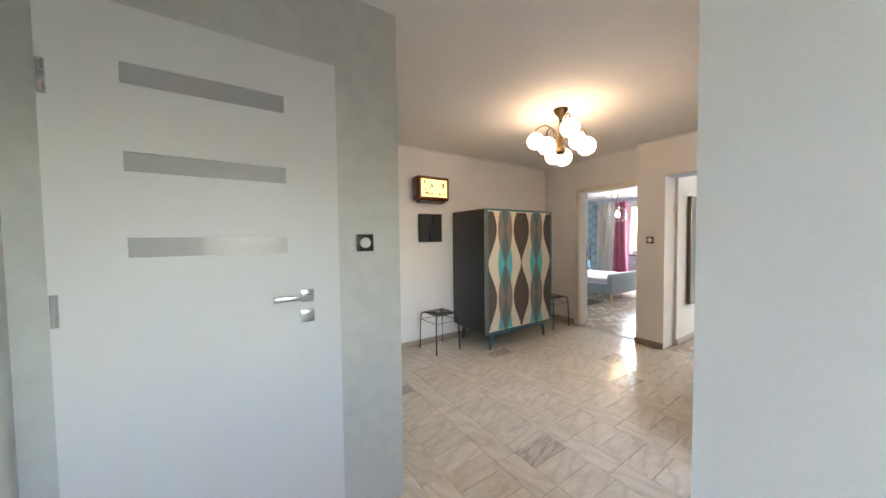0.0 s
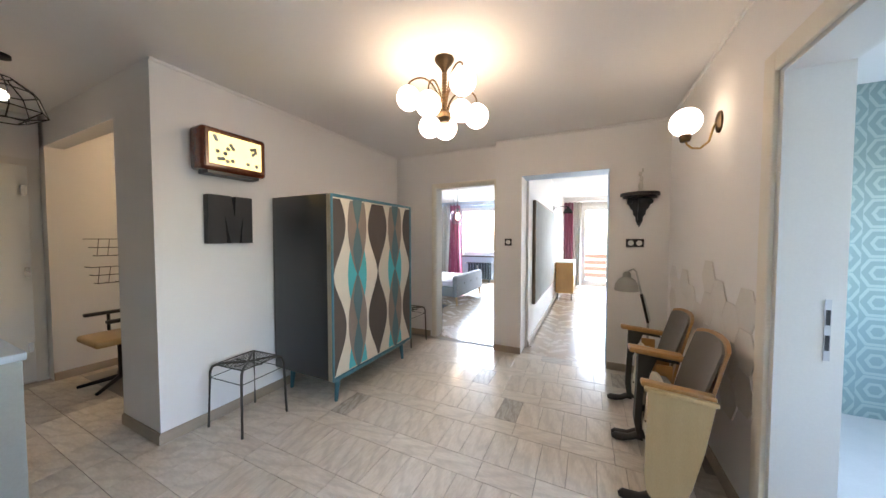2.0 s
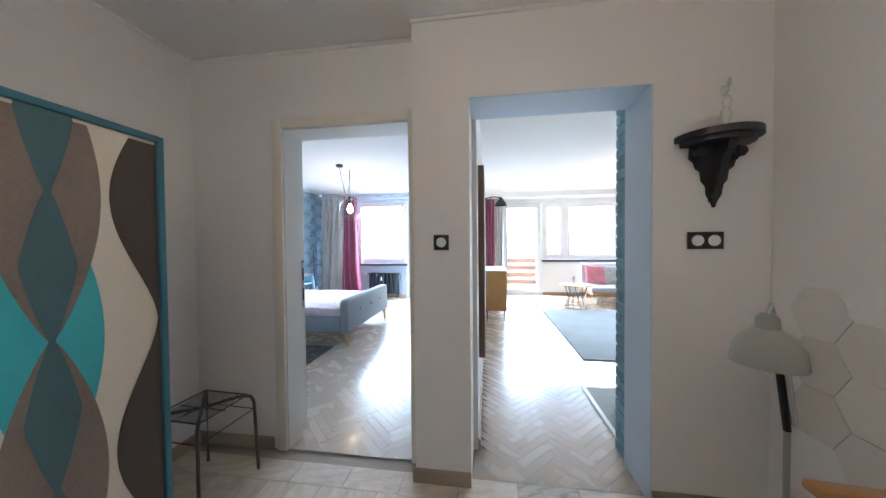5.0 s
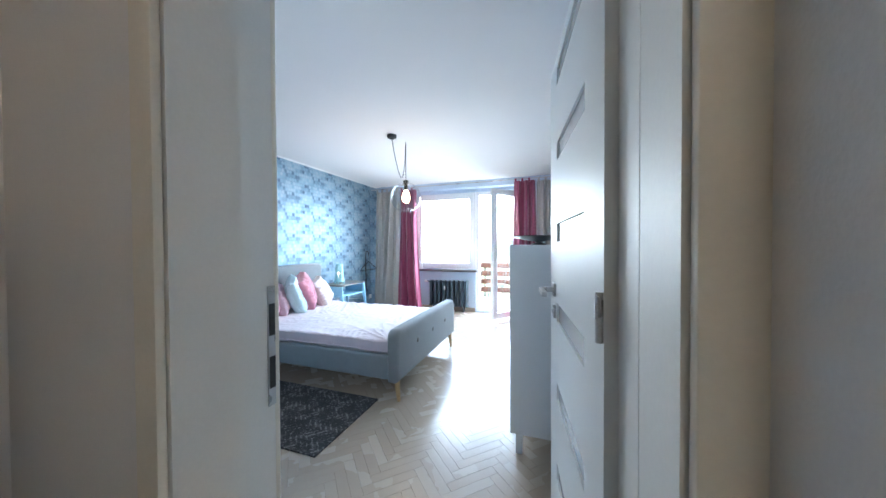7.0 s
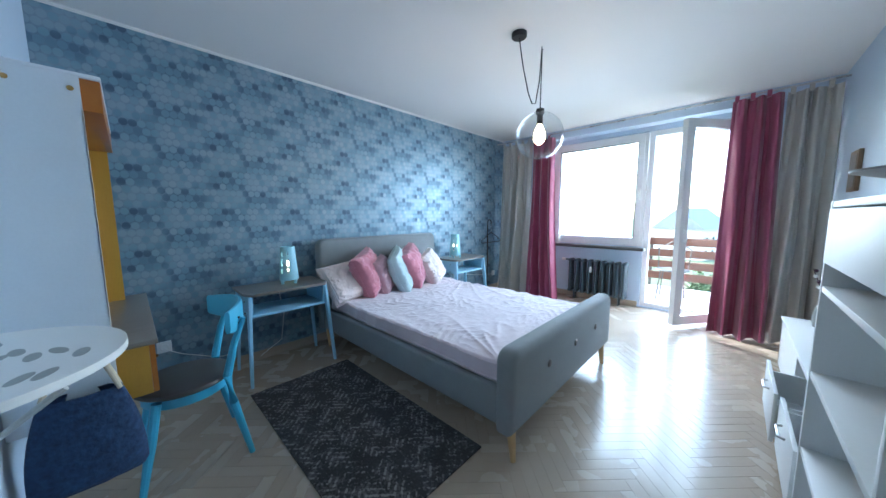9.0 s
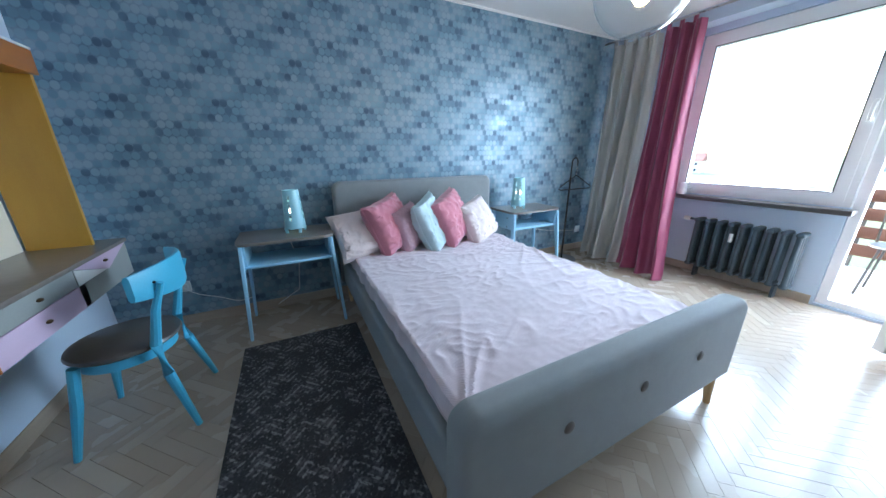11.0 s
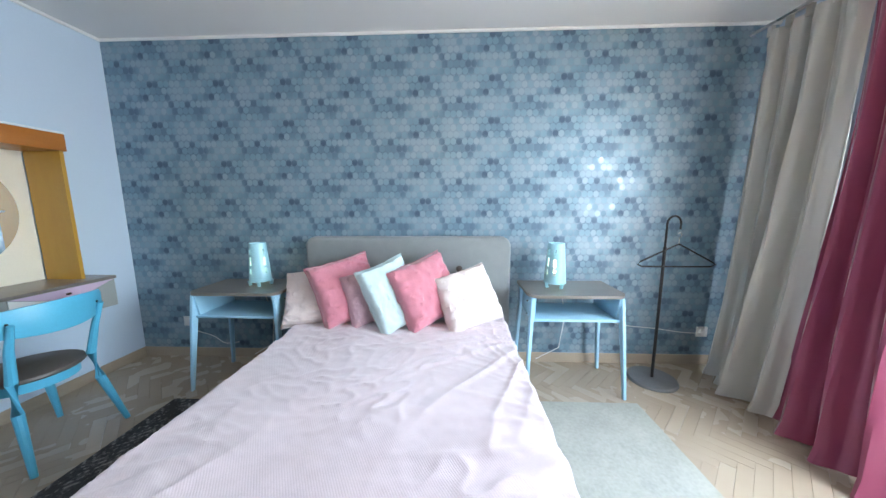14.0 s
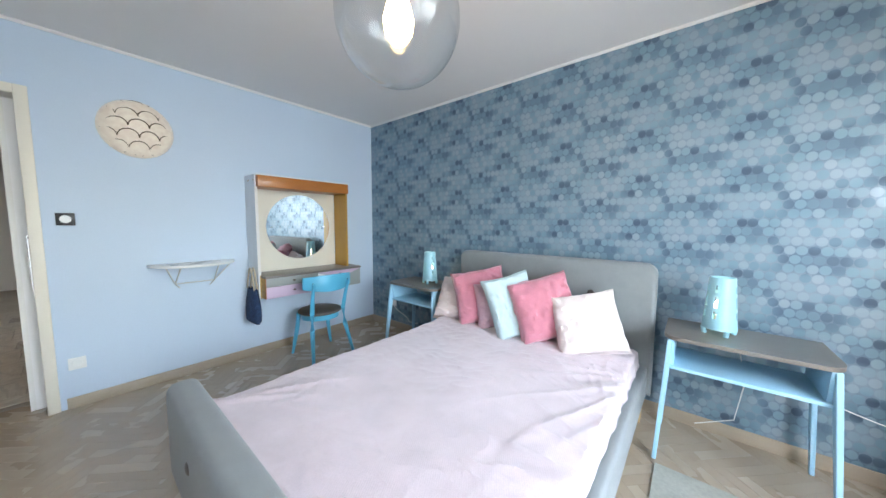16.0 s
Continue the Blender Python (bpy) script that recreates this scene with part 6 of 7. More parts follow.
# shell lamp on the south wall
wl = thing("shell_lamp", -2.915, BS, 1.965, "round wall lamp of pale shell plates in dark wire", "wall lamp")
part("dome", lathe(B(), [(0.0, 0.115), (0.07, 0.108), (0.13, 0.088), (0.18, 0.055), (0.205, 0.012), (0.205, 0.002), (0, 0.002)], (0, 0, 0), 40, pose(0, 0, 0, -90)), WOVEN, wl, "pale shell plates")
def dome(u, v):
    r = math.hypot(u, v)
    return (u, 0.125 * math.cos(min(1, r / 0.207) * math.pi / 2) ** 0.7 + 0.004, v)
for row in range(-3, 3):
    for col in range(-2, 3):
        cx, cz = col * 0.11 + (0.055 if row % 2 else 0), row * 0.075
        pts = [(cx + 0.055 * math.cos(a), cz + 0.052 * math.sin(a)) for a in [i * math.pi / 8 for i in range(9)]]
        pts = [p for p in pts if math.hypot(*p) < 0.203]
        if len(pts) > 2:
            part("wire", tube(B(), [dome(*p) for p in pts], 0.0034, 5), BRONZE, wl)

# pendant globe
pg = thing("pendant_lamp", -3.247, 7.724, H, "clear glass globe pendant with a glowing filament bulb", "pendant lamp")
gx, gy, gz = 0.035, 0.266, -0.64
part("canopy", lathe(B(), [(0, 0), (0.052, 0), (0.052, -0.025), (0.046, -0.032), (0, -0.032)]), BLACKPL, pg)
cord = [(0, 0, -0.03), (0.006, 0.05, -0.2), (0.012, 0.12, -0.36), (0.018, 0.17, -0.425), (0.024, 0.21, -0.415), (0.03, 0.25, -0.25), (gx, gy, -0.02), (gx, gy + 0.006, -0.03), (gx, gy + 0.002, -0.25), (gx, gy, gz + 0.18)]
part("cord", tube(B(), cord, 0.004, 8), BLACKPL, pg, "black looped cord")
part("hook", tube(B(), [(gx, gy, 0), (gx, gy, -0.018), (gx + 0.012, gy, -0.026), (gx, gy, -0.034)], 0.003, 6), BLACKMETAL, pg)
part("globe", ball(B(), gx, gy, gz, 0.175, n=48, m=32), GLOBEGLASS, pg, "clear glass globe").visible_shadow = False
part("lamp_holder", lathe(B(), [(0, 0.20), (0.03, 0.195), (0.034, 0.165), (0.022, 0.15), (0.022, 0.085), (0, 0.08)], (gx, gy, gz), 18), BLACKPL, pg)
part("bulb", lathe(B(), [(0, 0.085), (0.015, 0.082), (0.034, 0.04), (0.044, 0.0), (0.038, -0.036), (0.018, -0.062), (0, -0.066)], (gx, gy, gz), 20), BULBWARM, pg, "glowing bulb")


# curtains
def curtain(name, x0, x1, y, z0, z1, folds, material, label, seed, spread=0.0, amp=0.036, flare=0.0, skew=0.0):
    bm = B()
    n, m = folds * 16, 30
    g = []
    for k in range(m + 1):
        v = k / m
        row = []
        for i in range(n + 1):
            u = i / n
            x = x0 + (x1 - x0) * u + spread * (v - 0.2) * (u - 0.5)
            ph = u * folds * math.tau + 1.6 * noise.noise(Vector((u * 2.5, v * 1.1, seed))) + 1.2 * math.sin(v * 1.3 + seed)
            a = amp * (0.55 + 0.65 * v) * (0.8 + 0.6 * noise.noise(Vector((u * 4, v * 0.8, seed + 5))))
            gather = math.exp(-((v - 0.03) / 0.04) ** 2)
            yy = y + a * (math.sin(ph) + 0.30 * math.sin(2 * ph + 1 + 1.5 * v) + 0.13 * math.sin(3 * ph + 4 * v))
            yy += 0.030 * v * noise.noise(Vector((u * 2.5, v * 2, seed + 9))) + 0.006 * noise.noise(Vector((u * 9, v * 6, seed + 3)))
            yy += gather * 0.012 * math.sin(u * folds * 3 * math.tau + seed)
            x += 0.16 * a * math.cos(ph)
            yy -= flare * v ** 2 * (0.6 + 0.4 * u)
            x += skew * v * v * u
            z = z1 + (z0 - z1) * v
            if k == m:
                yy -= 0.02
            row.append(bm.verts.new((x, yy, z + (0.012 * noise.noise(Vector((u * 6, 1, seed))) if k == m else 0))))
        g.append(row)
    for k in range(m):
        for i in range(n):
            bm.faces.new((g[k][i], g[k][i + 1], g[k + 1][i + 1], g[k + 1][i]))
    bmesh.ops.recalc_face_normals(bm, faces=bm.faces[:])
    bmesh.ops.solidify(bm, geom=bm.faces[:], thickness=0.003)
    c = thing(name, (x0 + x1) / 2, y, z0, label, "curtain", "bedroom curtains" if x0 < -1.3 else "living room curtains")
    for v in bm.verts:
        v.co -= Vector(((x0 + x1) / 2, y, z0))
    part("cloth", bm, material, c)
    k = 0
    while x0 + 0.04 + k * 0.11 < x1:
        xx = x0 + 0.04 + k * 0.11 - (x0 + x1) / 2
        part("tab", box(B(), xx - 0.016, -0.012, z1 - z0 - 0.02, xx + 0.016, 0.012, z1 - z0 + 0.045, 0.003), material, c, "curtain tab")
        k += 1
    return c


curtain("curtain", -4.94, -4.42, 10.14, 0.015, 2.36, 4, SILVERCURT, "silver grey satin curtain hanging in folds", 1.0, 0.02, 0.066, 0.17, 0.02)
curtain("curtain", -4.40, -4.06, 10.14, 0.012, 2.37, 3, MAGENTA, "magenta satin curtain beside the window", 2.0, 0.02, 0.062, 0.24, 0.22)
curtain("curtain", -2.20, -1.84, 10.04, 0.012, 2.37, 3, MAGENTA, "magenta satin curtain beside the balcony door", 3.0, 0.08, 0.060, 0.06)
curtain("curtain", -1.83, -1.50, 10.07, 0.015, 2.36, 3, SILVERCURT, "silver grey satin curtain in the corner", 4.0, 0.05, 0.06)
single("curtain_rail", tube(B(), [(BW + 0.01, 10.13, 2.415), (BE - 0.01, 10.08, 2.415)], 0.009, 10), CHROME, "thin steel curtain rail below the beam", "curtain rail")

# jug on the window board
jg = thing("jug", -4.09, 10.45, 0.815, "small white jug on the dark window board", "jug")
part("body", lathe(B(), [(0, 0), (0.035, 0), (0.038, 0.02), (0.034, 0.09), (0.038, 0.12), (0.034, 0.12), (0.03, 0.09), (0, 0.02)], n=20), WHITEPL, jg)
part("wire_hook", tube(B(), [(0.03, 0, 0.10), (0.07, 0, 0.115), (0.105, 0, 0.10), (0.10, 0, 0.075), (0.07, 0, 0.06), (0.035, 0, 0.04)], 0.003, 6), CHROME, jg, "thin steel wire handle")

# radiator
ra = thing("radiator", -3.48, 10.40, 0.09, "petrol painted cast iron column radiator under the window", "radiator")
for i in range(9):
    x = -0.36 + i * 0.09
    bm = B()
    for yy in (-0.055, 0.0, 0.055):
        tube(bm, [(x, yy, 0.02), (x, yy, 0.05), (x, yy, 0.47), (x, yy, 0.50)], [0.012, 0.019, 0.019, 0.012], 10)
    box(bm, x - 0.028, -0.075, 0.475, x + 0.028, 0.075, 0.515, 0.018, 3)
    box(bm, x - 0.028, -0.075, 0.015, x + 0.028, 0.075, 0.055, 0.018, 3)
    part("column", bm, RADIATOR, ra)
part("pipe", tube(B(), [(-0.39, 0, 0.49), (-0.47, 0, 0.49)], 0.011, 8), RADIATOR, ra)
part("valve_cap", lathe(B(), [(0, 0), (0.02, 0), (0.022, 0.05), (0.015, 0.06), (0, 0.06)], (-0.45, 0, 0.49), 14, pose(0, 0, 0, 0, -90)), WHITEPL, ra, "white valve cap")
part("heat_meter", box(B(), -0.075, -0.095, 0.34, -0.045, -0.074, 0.42, 0.004), WHITEPL, ra, "small white heat meter")
for x in (-0.3, 0.3):
    part("foot", box(B(), x - 0.01, -0.04, -0.09, x + 0.01, 0.04, 0.02), RADIATOR, ra)

# white furniture along the east wall
cab = thing("open_cabinet", -1.86, 6.66, 0, "tall white cabinet with open shelves facing the bed", "cabinet")
D, Wd, T = 0.398, 0.70, 0.018
part("side_panel", box(B(), 0, 0, 0.14, D, T, 1.30, 0.002), GLOSSWHITE, cab)
part("side_panel", box(B(), 0, Wd - T, 0.14, D, Wd, 1.30, 0.002), GLOSSWHITE, cab)
part("back_panel", box(B(), D - 0.01, T, 0.14, D, Wd - T, 1.30), GLOSSWHITE, cab)
for z in (0.14, 0.42, 0.70, 1.0, 1.28):
    part("shelf", box(B(), 0.002, T, z, D - 0.01, Wd - T, z + 0.02, 0.002), GLOSSWHITE, cab)
part("drawer_front", box(B(), -0.004, T + 0.003, 1.10, 0.014, Wd - T - 0.003, 1.275, 0.002), GLOSSWHITE, cab)
for y in (0.05, Wd - 0.05):
    for x in (0.05, D - 0.05):
        part("leg", box(B(), x - 0.02, y - 0.02, 0, x + 0.02, y + 0.02, 0.14, 0.003), GLOSSWHITE, cab)
ds = single("dish", lathe(B(), [(0, 0), (0.055, 0), (0.05, 0.006), (0.018, 0.018), (0.03, 0.024), (0.10, 0.034), (0.19, 0.058), (0.192, 0.062), (0.10, 0.042), (0.03, 0.032), (0, 0.03)], n=48), mat("pewter", (0.16, 0.16, 0.155), 0.35, metal=0.8, var=0.15), "flat grey metal footed dish on the cabinet", "dish")
ds.location = (-1.70, 6.98, 1.30)
tv = thing("low_bench", -1.76, 7.40, 0, "low white bench with drawers pulled slightly open", "sideboard")
part("body", wall(B(), "y", 0, 1.85, 0.0, 0.296, 0.08, 0.44, holes=[(0.03, 1.05, 0.11, 0.41)]), GLOSSWHITE, tv)
part("top", box(B(), -0.01, 0, 0.44, 0.298, 1.86, 0.46, 0.003), GLOSSWHITE, tv)
for y0, y1, out in ((0.04, 0.52, 0.10), (0.54, 1.04, 0.12)):
    db = B()
    box(db, -out, y0, 0.10, -out + 0.016, y1, 0.36, 0.002)
    box(db, -out + 0.016, y0 + 0.01, 0.12, 0.2, y0 + 0.022, 0.30)
    box(db, -out + 0.016, y1 - 0.022, 0.12, 0.2, y1 - 0.01, 0.30)
    box(db, -out + 0.016, y0 + 0.022, 0.12, 0.2, y1 - 0.022, 0.13)
    dd = part("drawer", db, GLOSSWHITE, tv, "white drawer standing open")
    part("handle", tube(B(), [(-out - 0.003, (y0 + y1) / 2 - 0.06, 0.30), (-out - 0.022, (y0 + y1) / 2 - 0.05, 0.30), (-out - 0.022, (y0 + y1) / 2 + 0.05, 0.30), (-out - 0.003, (y0 + y1) / 2 + 0.06, 0.30)], 0.006, 8), CHROME, dd)
part("plinth", box(B(), 0.03, 0.02, 0, 0.29, 1.83, 0.08), GLOSSWHITE, tv)
pf = thing("standing_frame", -1.62, 8.25, 0.46, "white framed dark purple panel standing on the bench", "frame")
part("frame", wall(B(), "y", 0, 0.50, 0.0, 0.03, 0, 0.62, holes=[(0.04, 0.46, 0.04, 0.58)]), GLOSSWHITE, pf)
part("panel", box(B(), 0.008, 0.04, 0.04, 0.02, 0.46, 0.58), PURPLE, pf, "dark purple panel")
tw = thing("twig_vase", -1.60, 9.08, 0.46, "slim vase with dark dried twigs on the bench", "vase")
part("vase", lathe(B(), [(0, 0), (0.035, 0), (0.045, 0.06), (0.03, 0.14), (0.02, 0.17), (0.024, 0.18)], n=20), GREYPAINT, tw)
rt = random.Random(5)
for k in range(5):
    a = rt.uniform(0, 6.28)
    e = (0.10 * math.cos(a), 0.10 * math.sin(a), 0.42 + 0.05 * k)
    tg = part("twig", tube(B(), [(0, 0, 0.12), (e[0] * 0.4, e[1] * 0.4, 0.30), e], 0.003, 5), BARK, tw)
    for q in range(4):
        f = 0.5 + 0.15 * q
        part("bud", ball(B(), e[0] * f + 0.01 * (q % 2), e[1] * f, 0.16 + (e[2] - 0.16) * f, 0.012, n=8, m=6), PURPLE if q % 2 else WHITEPL, tg)

# pictures on the east wall
pc = thing("framed_picture", BE, 6.75, 1.52, "brown framed pale grey drawing behind glass", "picture")
part("frame", wall(B(), "y", 0, 0.60, -0.035, -0.001, 0, 0.64, holes=[(0.035, 0.565, 0.035, 0.605)]), PICTUREFRAME, pc)
part("mat_board", box(B(), -0.018, 0.035, 0.035, -0.006, 0.565, 0.605), IVORY, pc)
part("drawing", box(B(), -0.0195, 0.13, 0.16, -0.0182, 0.47, 0.50), GREYCANVAS, pc, "grey drawing")
part("pane", box(B(), -0.026, 0.035, 0.035, -0.023, 0.565, 0.605), GLASS, pc).visible_shadow = False
sp = thing("small_picture", BE, 9.42, 1.42, "small dark framed picture near the window", "picture")
part("frame", box(B(), -0.025, 0, 0, -0.001, 0.22, 0.30, 0.004), PICTUREFRAME, sp)
part("print", box(B(), -0.027, 0.03, 0.03, -0.0252, 0.19, 0.27), GREYFELT, sp)

# ---- living room things ----
cv = thing("large_canvas", -1.116, 5.58, 0.48, "large pale grey textured canvas in a dark edge", "painting")
part("canvas", box(B(), 0.004, 0.02, 0.02, 0.045, 2.38, 1.36, 0.004), GREYCANVAS, cv)
part("frame", wall(B(), "y", 0, 2.40, 0.001, 0.042, 0, 1.38, holes=[(0.018, 2.382, 0.018, 1.362)]), PICTUREFRAME, cv)
ls = thing("swing_sconce", -1.116, 8.12, 1.98, "black swing arm wall lamp above the wooden cabinet", "wall lamp")
part("backplate", lathe(B(), [(0, 0), (0.05, 0), (0.045, 0.02), (0, 0.022)], (0, 0, 0), 20, pose(0, 0, 0, 0, 90)), BLACKMETAL, ls)
part("arm", tube(B(), [(0.02, 0, 0), (0.16, 0, 0.03), (0.27, 0, 0.02)], 0.008, 8), BLACKMETAL, ls)
part("shade", lathe(B(), [(0.095, -0.11), (0.07, -0.05), (0.03, -0.01), (0.02, 0.02), (0, 0.025)], (0.28, 0, 0.0), 24), BLACKMETAL, ls)
oc2 = thing("wood_cabinet", -1.09, 8.45, 0, "small honey wood cabinet on thin legs", "cabinet")
part("body", box(B(), 0, 0.012, 0.17, 0.36, 0.95, 0.83, 0.012, 3), OCHREWOOD, oc2)
part("door", box(B(), 0.018, 0.0, 0.19, 0.342, 0.011, 0.81, 0.004), SEATWOOD, oc2)
part("top", box(B(), -0.005, 0.0, 0.83, 0.365, 0.955, 0.845, 0.004), GLOSSWHITE, oc2)
for x in (0.04, 0.32):
    for y in (0.06, 0.89):
        part("leg", tube(B(), [(x, y, 0.17), (x, y, 0)], [0.012, 0.008], 8), GREYSTEEL, oc2)
curtain("curtain", -1.10, -0.86, 10.86, 0.02, 2.36, 3, MAGENTA, "magenta curtain by the living room balcony door", 6.0)
curtain("curtain", -0.85, -0.64, 10.86, 0.02, 2.36, 3, SILVERCURT, "silver grey curtain by the living room balcony door", 7.0)
SHEER = mat("white_sheer", (0.66, 0.66, 0.64), 0.8, var=0.05)
curtain("curtain", 3.72, 4.25, 10.86, 0.02, 2.36, 6, SHEER, "pale sheer curtain at the living room window", 8.0)
curtain("curtain", 4.26, 4.65, 10.86, 0.02, 2.36, 4, MAGENTA, "magenta curtain at the end of the living room window", 9.0)
so = thing("sofa", 1.05, 9.85, 0, "pale grey sofa bed with wooden base on white legs", "sofa")
part("base", box(B(), 0.02, 0.02, 0.20, 2.45, 0.85, 0.27, 0.008), SEATWOOD, so, "honey wood base")
part("seat", box(B(), 0, 0, 0.27, 2.48, 0.72, 0.38, 0.03, 3), SOFAGREY, so)
bk2 = box(B(), 0, 0.70, 0.36, 2.48, 0.84, 0.82, 0.03, 3)
part("backrest", bk2, SOFAGREY, so)
for x in (0.12, 2.35):
    for y in (0.08, 0.76):
        part("leg", tube(B(), [(x, y, 0.2), (x + (0.03 if x > 1 else -0.03), y, 0)], [0.022, 0.014], 10), WHITEPL, so)
for i, (m_, lab) in enumerate(((PINK, "dusty pink"), (SOFAGREY, "pale grey"), (PINK, "dusty pink"), (SOFAGREY, "pale grey"), (PINK, "dusty pink"), (SOFAGREY, "pale grey"))):
    cushion(1.30 + i * 0.375, 10.42, 0.585, 0.42, 0.42, 0.14, -90, 20, 3 * (i % 3 - 1), m_, lab + " cushion leaning on the sofa back", 10.0 + i, 0.0, "cushions on the sofa")
ct = thing("coffee_table", 0.70, 9.72, 0, "round wooden coffee table on a black wire cage", "coffee table")
part("tabletop", lathe(B(), [(0, 0.44), (0.29, 0.44), (0.295, 0.452), (0.29, 0.465), (0, 0.465)], n=40), SEATPALE, ct)
for k in range(10):
    a = k * math.tau / 10
    part("wire", tube(B(), [(0.22 * math.cos(a), 0.22 * math.sin(a), 0.44), (0.14 * math.cos(a + 0.3), 0.14 * math.sin(a + 0.3), 0.2), (0.2 * math.cos(a + 0.5), 0.2 * math.sin(a + 0.5), 0.006)], 0.005, 6), BLACKMETAL, ct)
part("ring", tube(B(), [(0.2 * math.cos(i * math.tau / 20), 0.2 * math.sin(i * math.tau / 20), 0.006) for i in range(20)], 0.005, 6, True), BLACKMETAL, ct)
fg2 = lathe(B(), [(0, 0), (0.03, 0), (0.02, 0.03), (0.01, 0.08), (0.028, 0.12), (0.018, 0.16), (0, 0.17)], (0.66, 9.72, 0.465), 16)
single("glass_ornament", fg2, FROST, "small glass ornament on the coffee table", "ornament")
for x in (2.16, 2.32, 2.50):
    single("cone_ornament", lathe(B(), [(0, 0), (0.055, 0), (0.05, 0.02), (0.012, 0.26), (0, 0.29)], (x, 11.07, 0.875), 18), WHITEPL, "white tree shaped cone on the window board", "ornament", "white cones on the sill")
pu = thing("pouf", 1.72, 7.95, 0, "petrol blue velvet rectangular pouf on the rug", "pouf", rz=-12)
part("cushion_block", box(B(), 0, 0, 0.05, 1.1, 0.62, 0.42, 0.03, 3), POUFBLUE, pu)
part("plinth", box(B(), 0.04, 0.04, 0.01, 1.06, 0.58, 0.05), BLACKPL, pu)
rug("rug", 0.0, 6.90, 3.2, 9.42, RUGGREY, "large grey blue living room carpet with faded pattern", 0.014)
sr = thing("rug", 0.5, 5.87, 0, "small pale grey carpet with a white border by the brick wall", "rug")
part("pile", box(B(), -0.69, -0.34, 0.001, 0.75, 0.35, 0.010, 0.003), RUGPALE, sr)
for b in ((-0.72, -0.37, -0.69, 0.38), (0.75, -0.37, 0.78, 0.38), (-0.69, 0.35, 0.75, 0.38), (-0.69, -0.37, 0.75, -0.34)):
    part("border", box(B(), b[0], b[1], 0.001, b[2], b[3], 0.012, 0.002), WHITEPL, sr, "white woven border")
lt2 = thing("low_glass_table", 0.10, 5.75, 0, "low table with a dark edged top", "low table")
part("tabletop", box(B(), 0, 0, 0.27, 0.9, 0.47, 0.30, 0.004), SILLDARK, lt2)
part("glass_top", box(B(), 0.01, 0.01, 0.3005, 0.89, 0.46, 0.306), GLOSSWHITE, lt2)
for x in (0.05, 0.85):
    for y in (0.05, 0.42):
        part("leg", box(B(), x - 0.02, y - 0.02, 0.012, x + 0.02, y + 0.02, 0.27), SEATPALE, lt2)
ac = thing("armchair", 3.1, 8.75, 0, "dusty pink armchair on black legs", "armchair", rz=20)
part("seat", box(B(), 0, 0, 0.28, 0.62, 0.60, 0.44, 0.05, 3), PINK, ac)
part("backrest", box(B(), 0.50, 0, 0.42, 0.66, 0.60, 0.86, 0.05, 3), PINK, ac)
for x in (0.06, 0.58):
    for y in (0.06, 0.54):
        part("leg", tube(B(), [(x, y, 0.28), (x, y, 0)], 0.014, 8), BLACKMETAL, ac)
lp2 = thing("spider_pendant", 1.75, 8.25, H, "spider pendant with glowing bulbs in wooden holders", "pendant lamp")
part("canopy", lathe(B(), [(0, 0), (0.07, 0), (0.07, -0.03), (0, -0.035)]), BLACKMETAL, lp2)
for dx, dy, dz in ((-0.36, -0.05, -0.30), (-0.24, 0.35, -0.36), (0.10, -0.10, -0.22), (0.35, 0.25, -0.32)):
    c = part("cord", tube(B(), [(0, 0, -0.02), (dx * 0.5, dy * 0.5, -0.07), (dx, dy, -0.012), (dx, dy, dz)], 0.0035, 6), BLACKPL, lp2)
    part("lamp_holder", lathe(B(), [(0, 0), (0.02, 0), (0.026, -0.05), (0.024, -0.10), (0, -0.10)], (dx, dy, dz), 14), SEATWOOD, c, "wooden lamp holder")
    part("bulb", ball(B(), dx, dy, dz - 0.15, 0.055, n=18, m=12), BULBWARM, c, "glowing round bulb")

# brick end of the living room wall
bw = tagged(new("brick_wall_end"), "blue grey painted bricks at the wall end", "brick wall", kind="structure")
fullb = mesh_of("brick", box(B(), -0.012, -0.062, -0.029, 0.0, 0.062, 0.029, 0.004, 1), BRICKBLUE)
halfb = mesh_of("brick", box(B(), -0.012, -0.030, -0.029, 0.0, 0.030, 0.029, 0.004, 1), BRICKBLUE)
for k in range(37):
    z = 0.035 + k * 0.067
    if z > H - 0.03:
        break
    for y, me in (((5.361, fullb),) if k % 2 else ((5.325, halfb), (5.394, halfb))):
        b = new("brick", me)
        b.parent = bw
        b.location = (-0.2455, y, z)

# ---- balcony and the view ----
structure("balcony_floor", box(B(), -3.3, 10.63, -0.16, -1.3, 12.3, -0.02), CONCRETE, "pale concrete bedroom balcony floor", "balcony")
structure("balcony_floor_living", box(B(), -1.3, 11.3, -0.16, 5.2, 12.3, -0.02), CONCRETE, "pale concrete living room balcony floor", "balcony")
rg = thing("balcony_railing", 0, 12.25, 0, "brown wooden plank balcony railing on steel posts", "railing")
for z in (0.12, 0.32, 0.52, 0.72):
    part("plank", box(B(), -3.2, -0.012, z, 5.1, 0.012, z + 0.13, 0.004), BALCONY, rg)
for z in (0.12, 0.32, 0.52, 0.72):
    part("side_plank", box(B(), -3.224, -1.60, z, -3.2, -0.012, z + 0.13, 0.004), BALCONY, rg)
for i in range(8):
    part("post", box(B(), -3.16 + i * 1.17, 0.013, -0.1, -3.12 + i * 1.17, 0.05, 0.85), GREYSTEEL, rg)
bc = thing("balcony_chair", -2.72, 11.35, -0.02, "wire balcony chair with rounded back", "balcony chair")
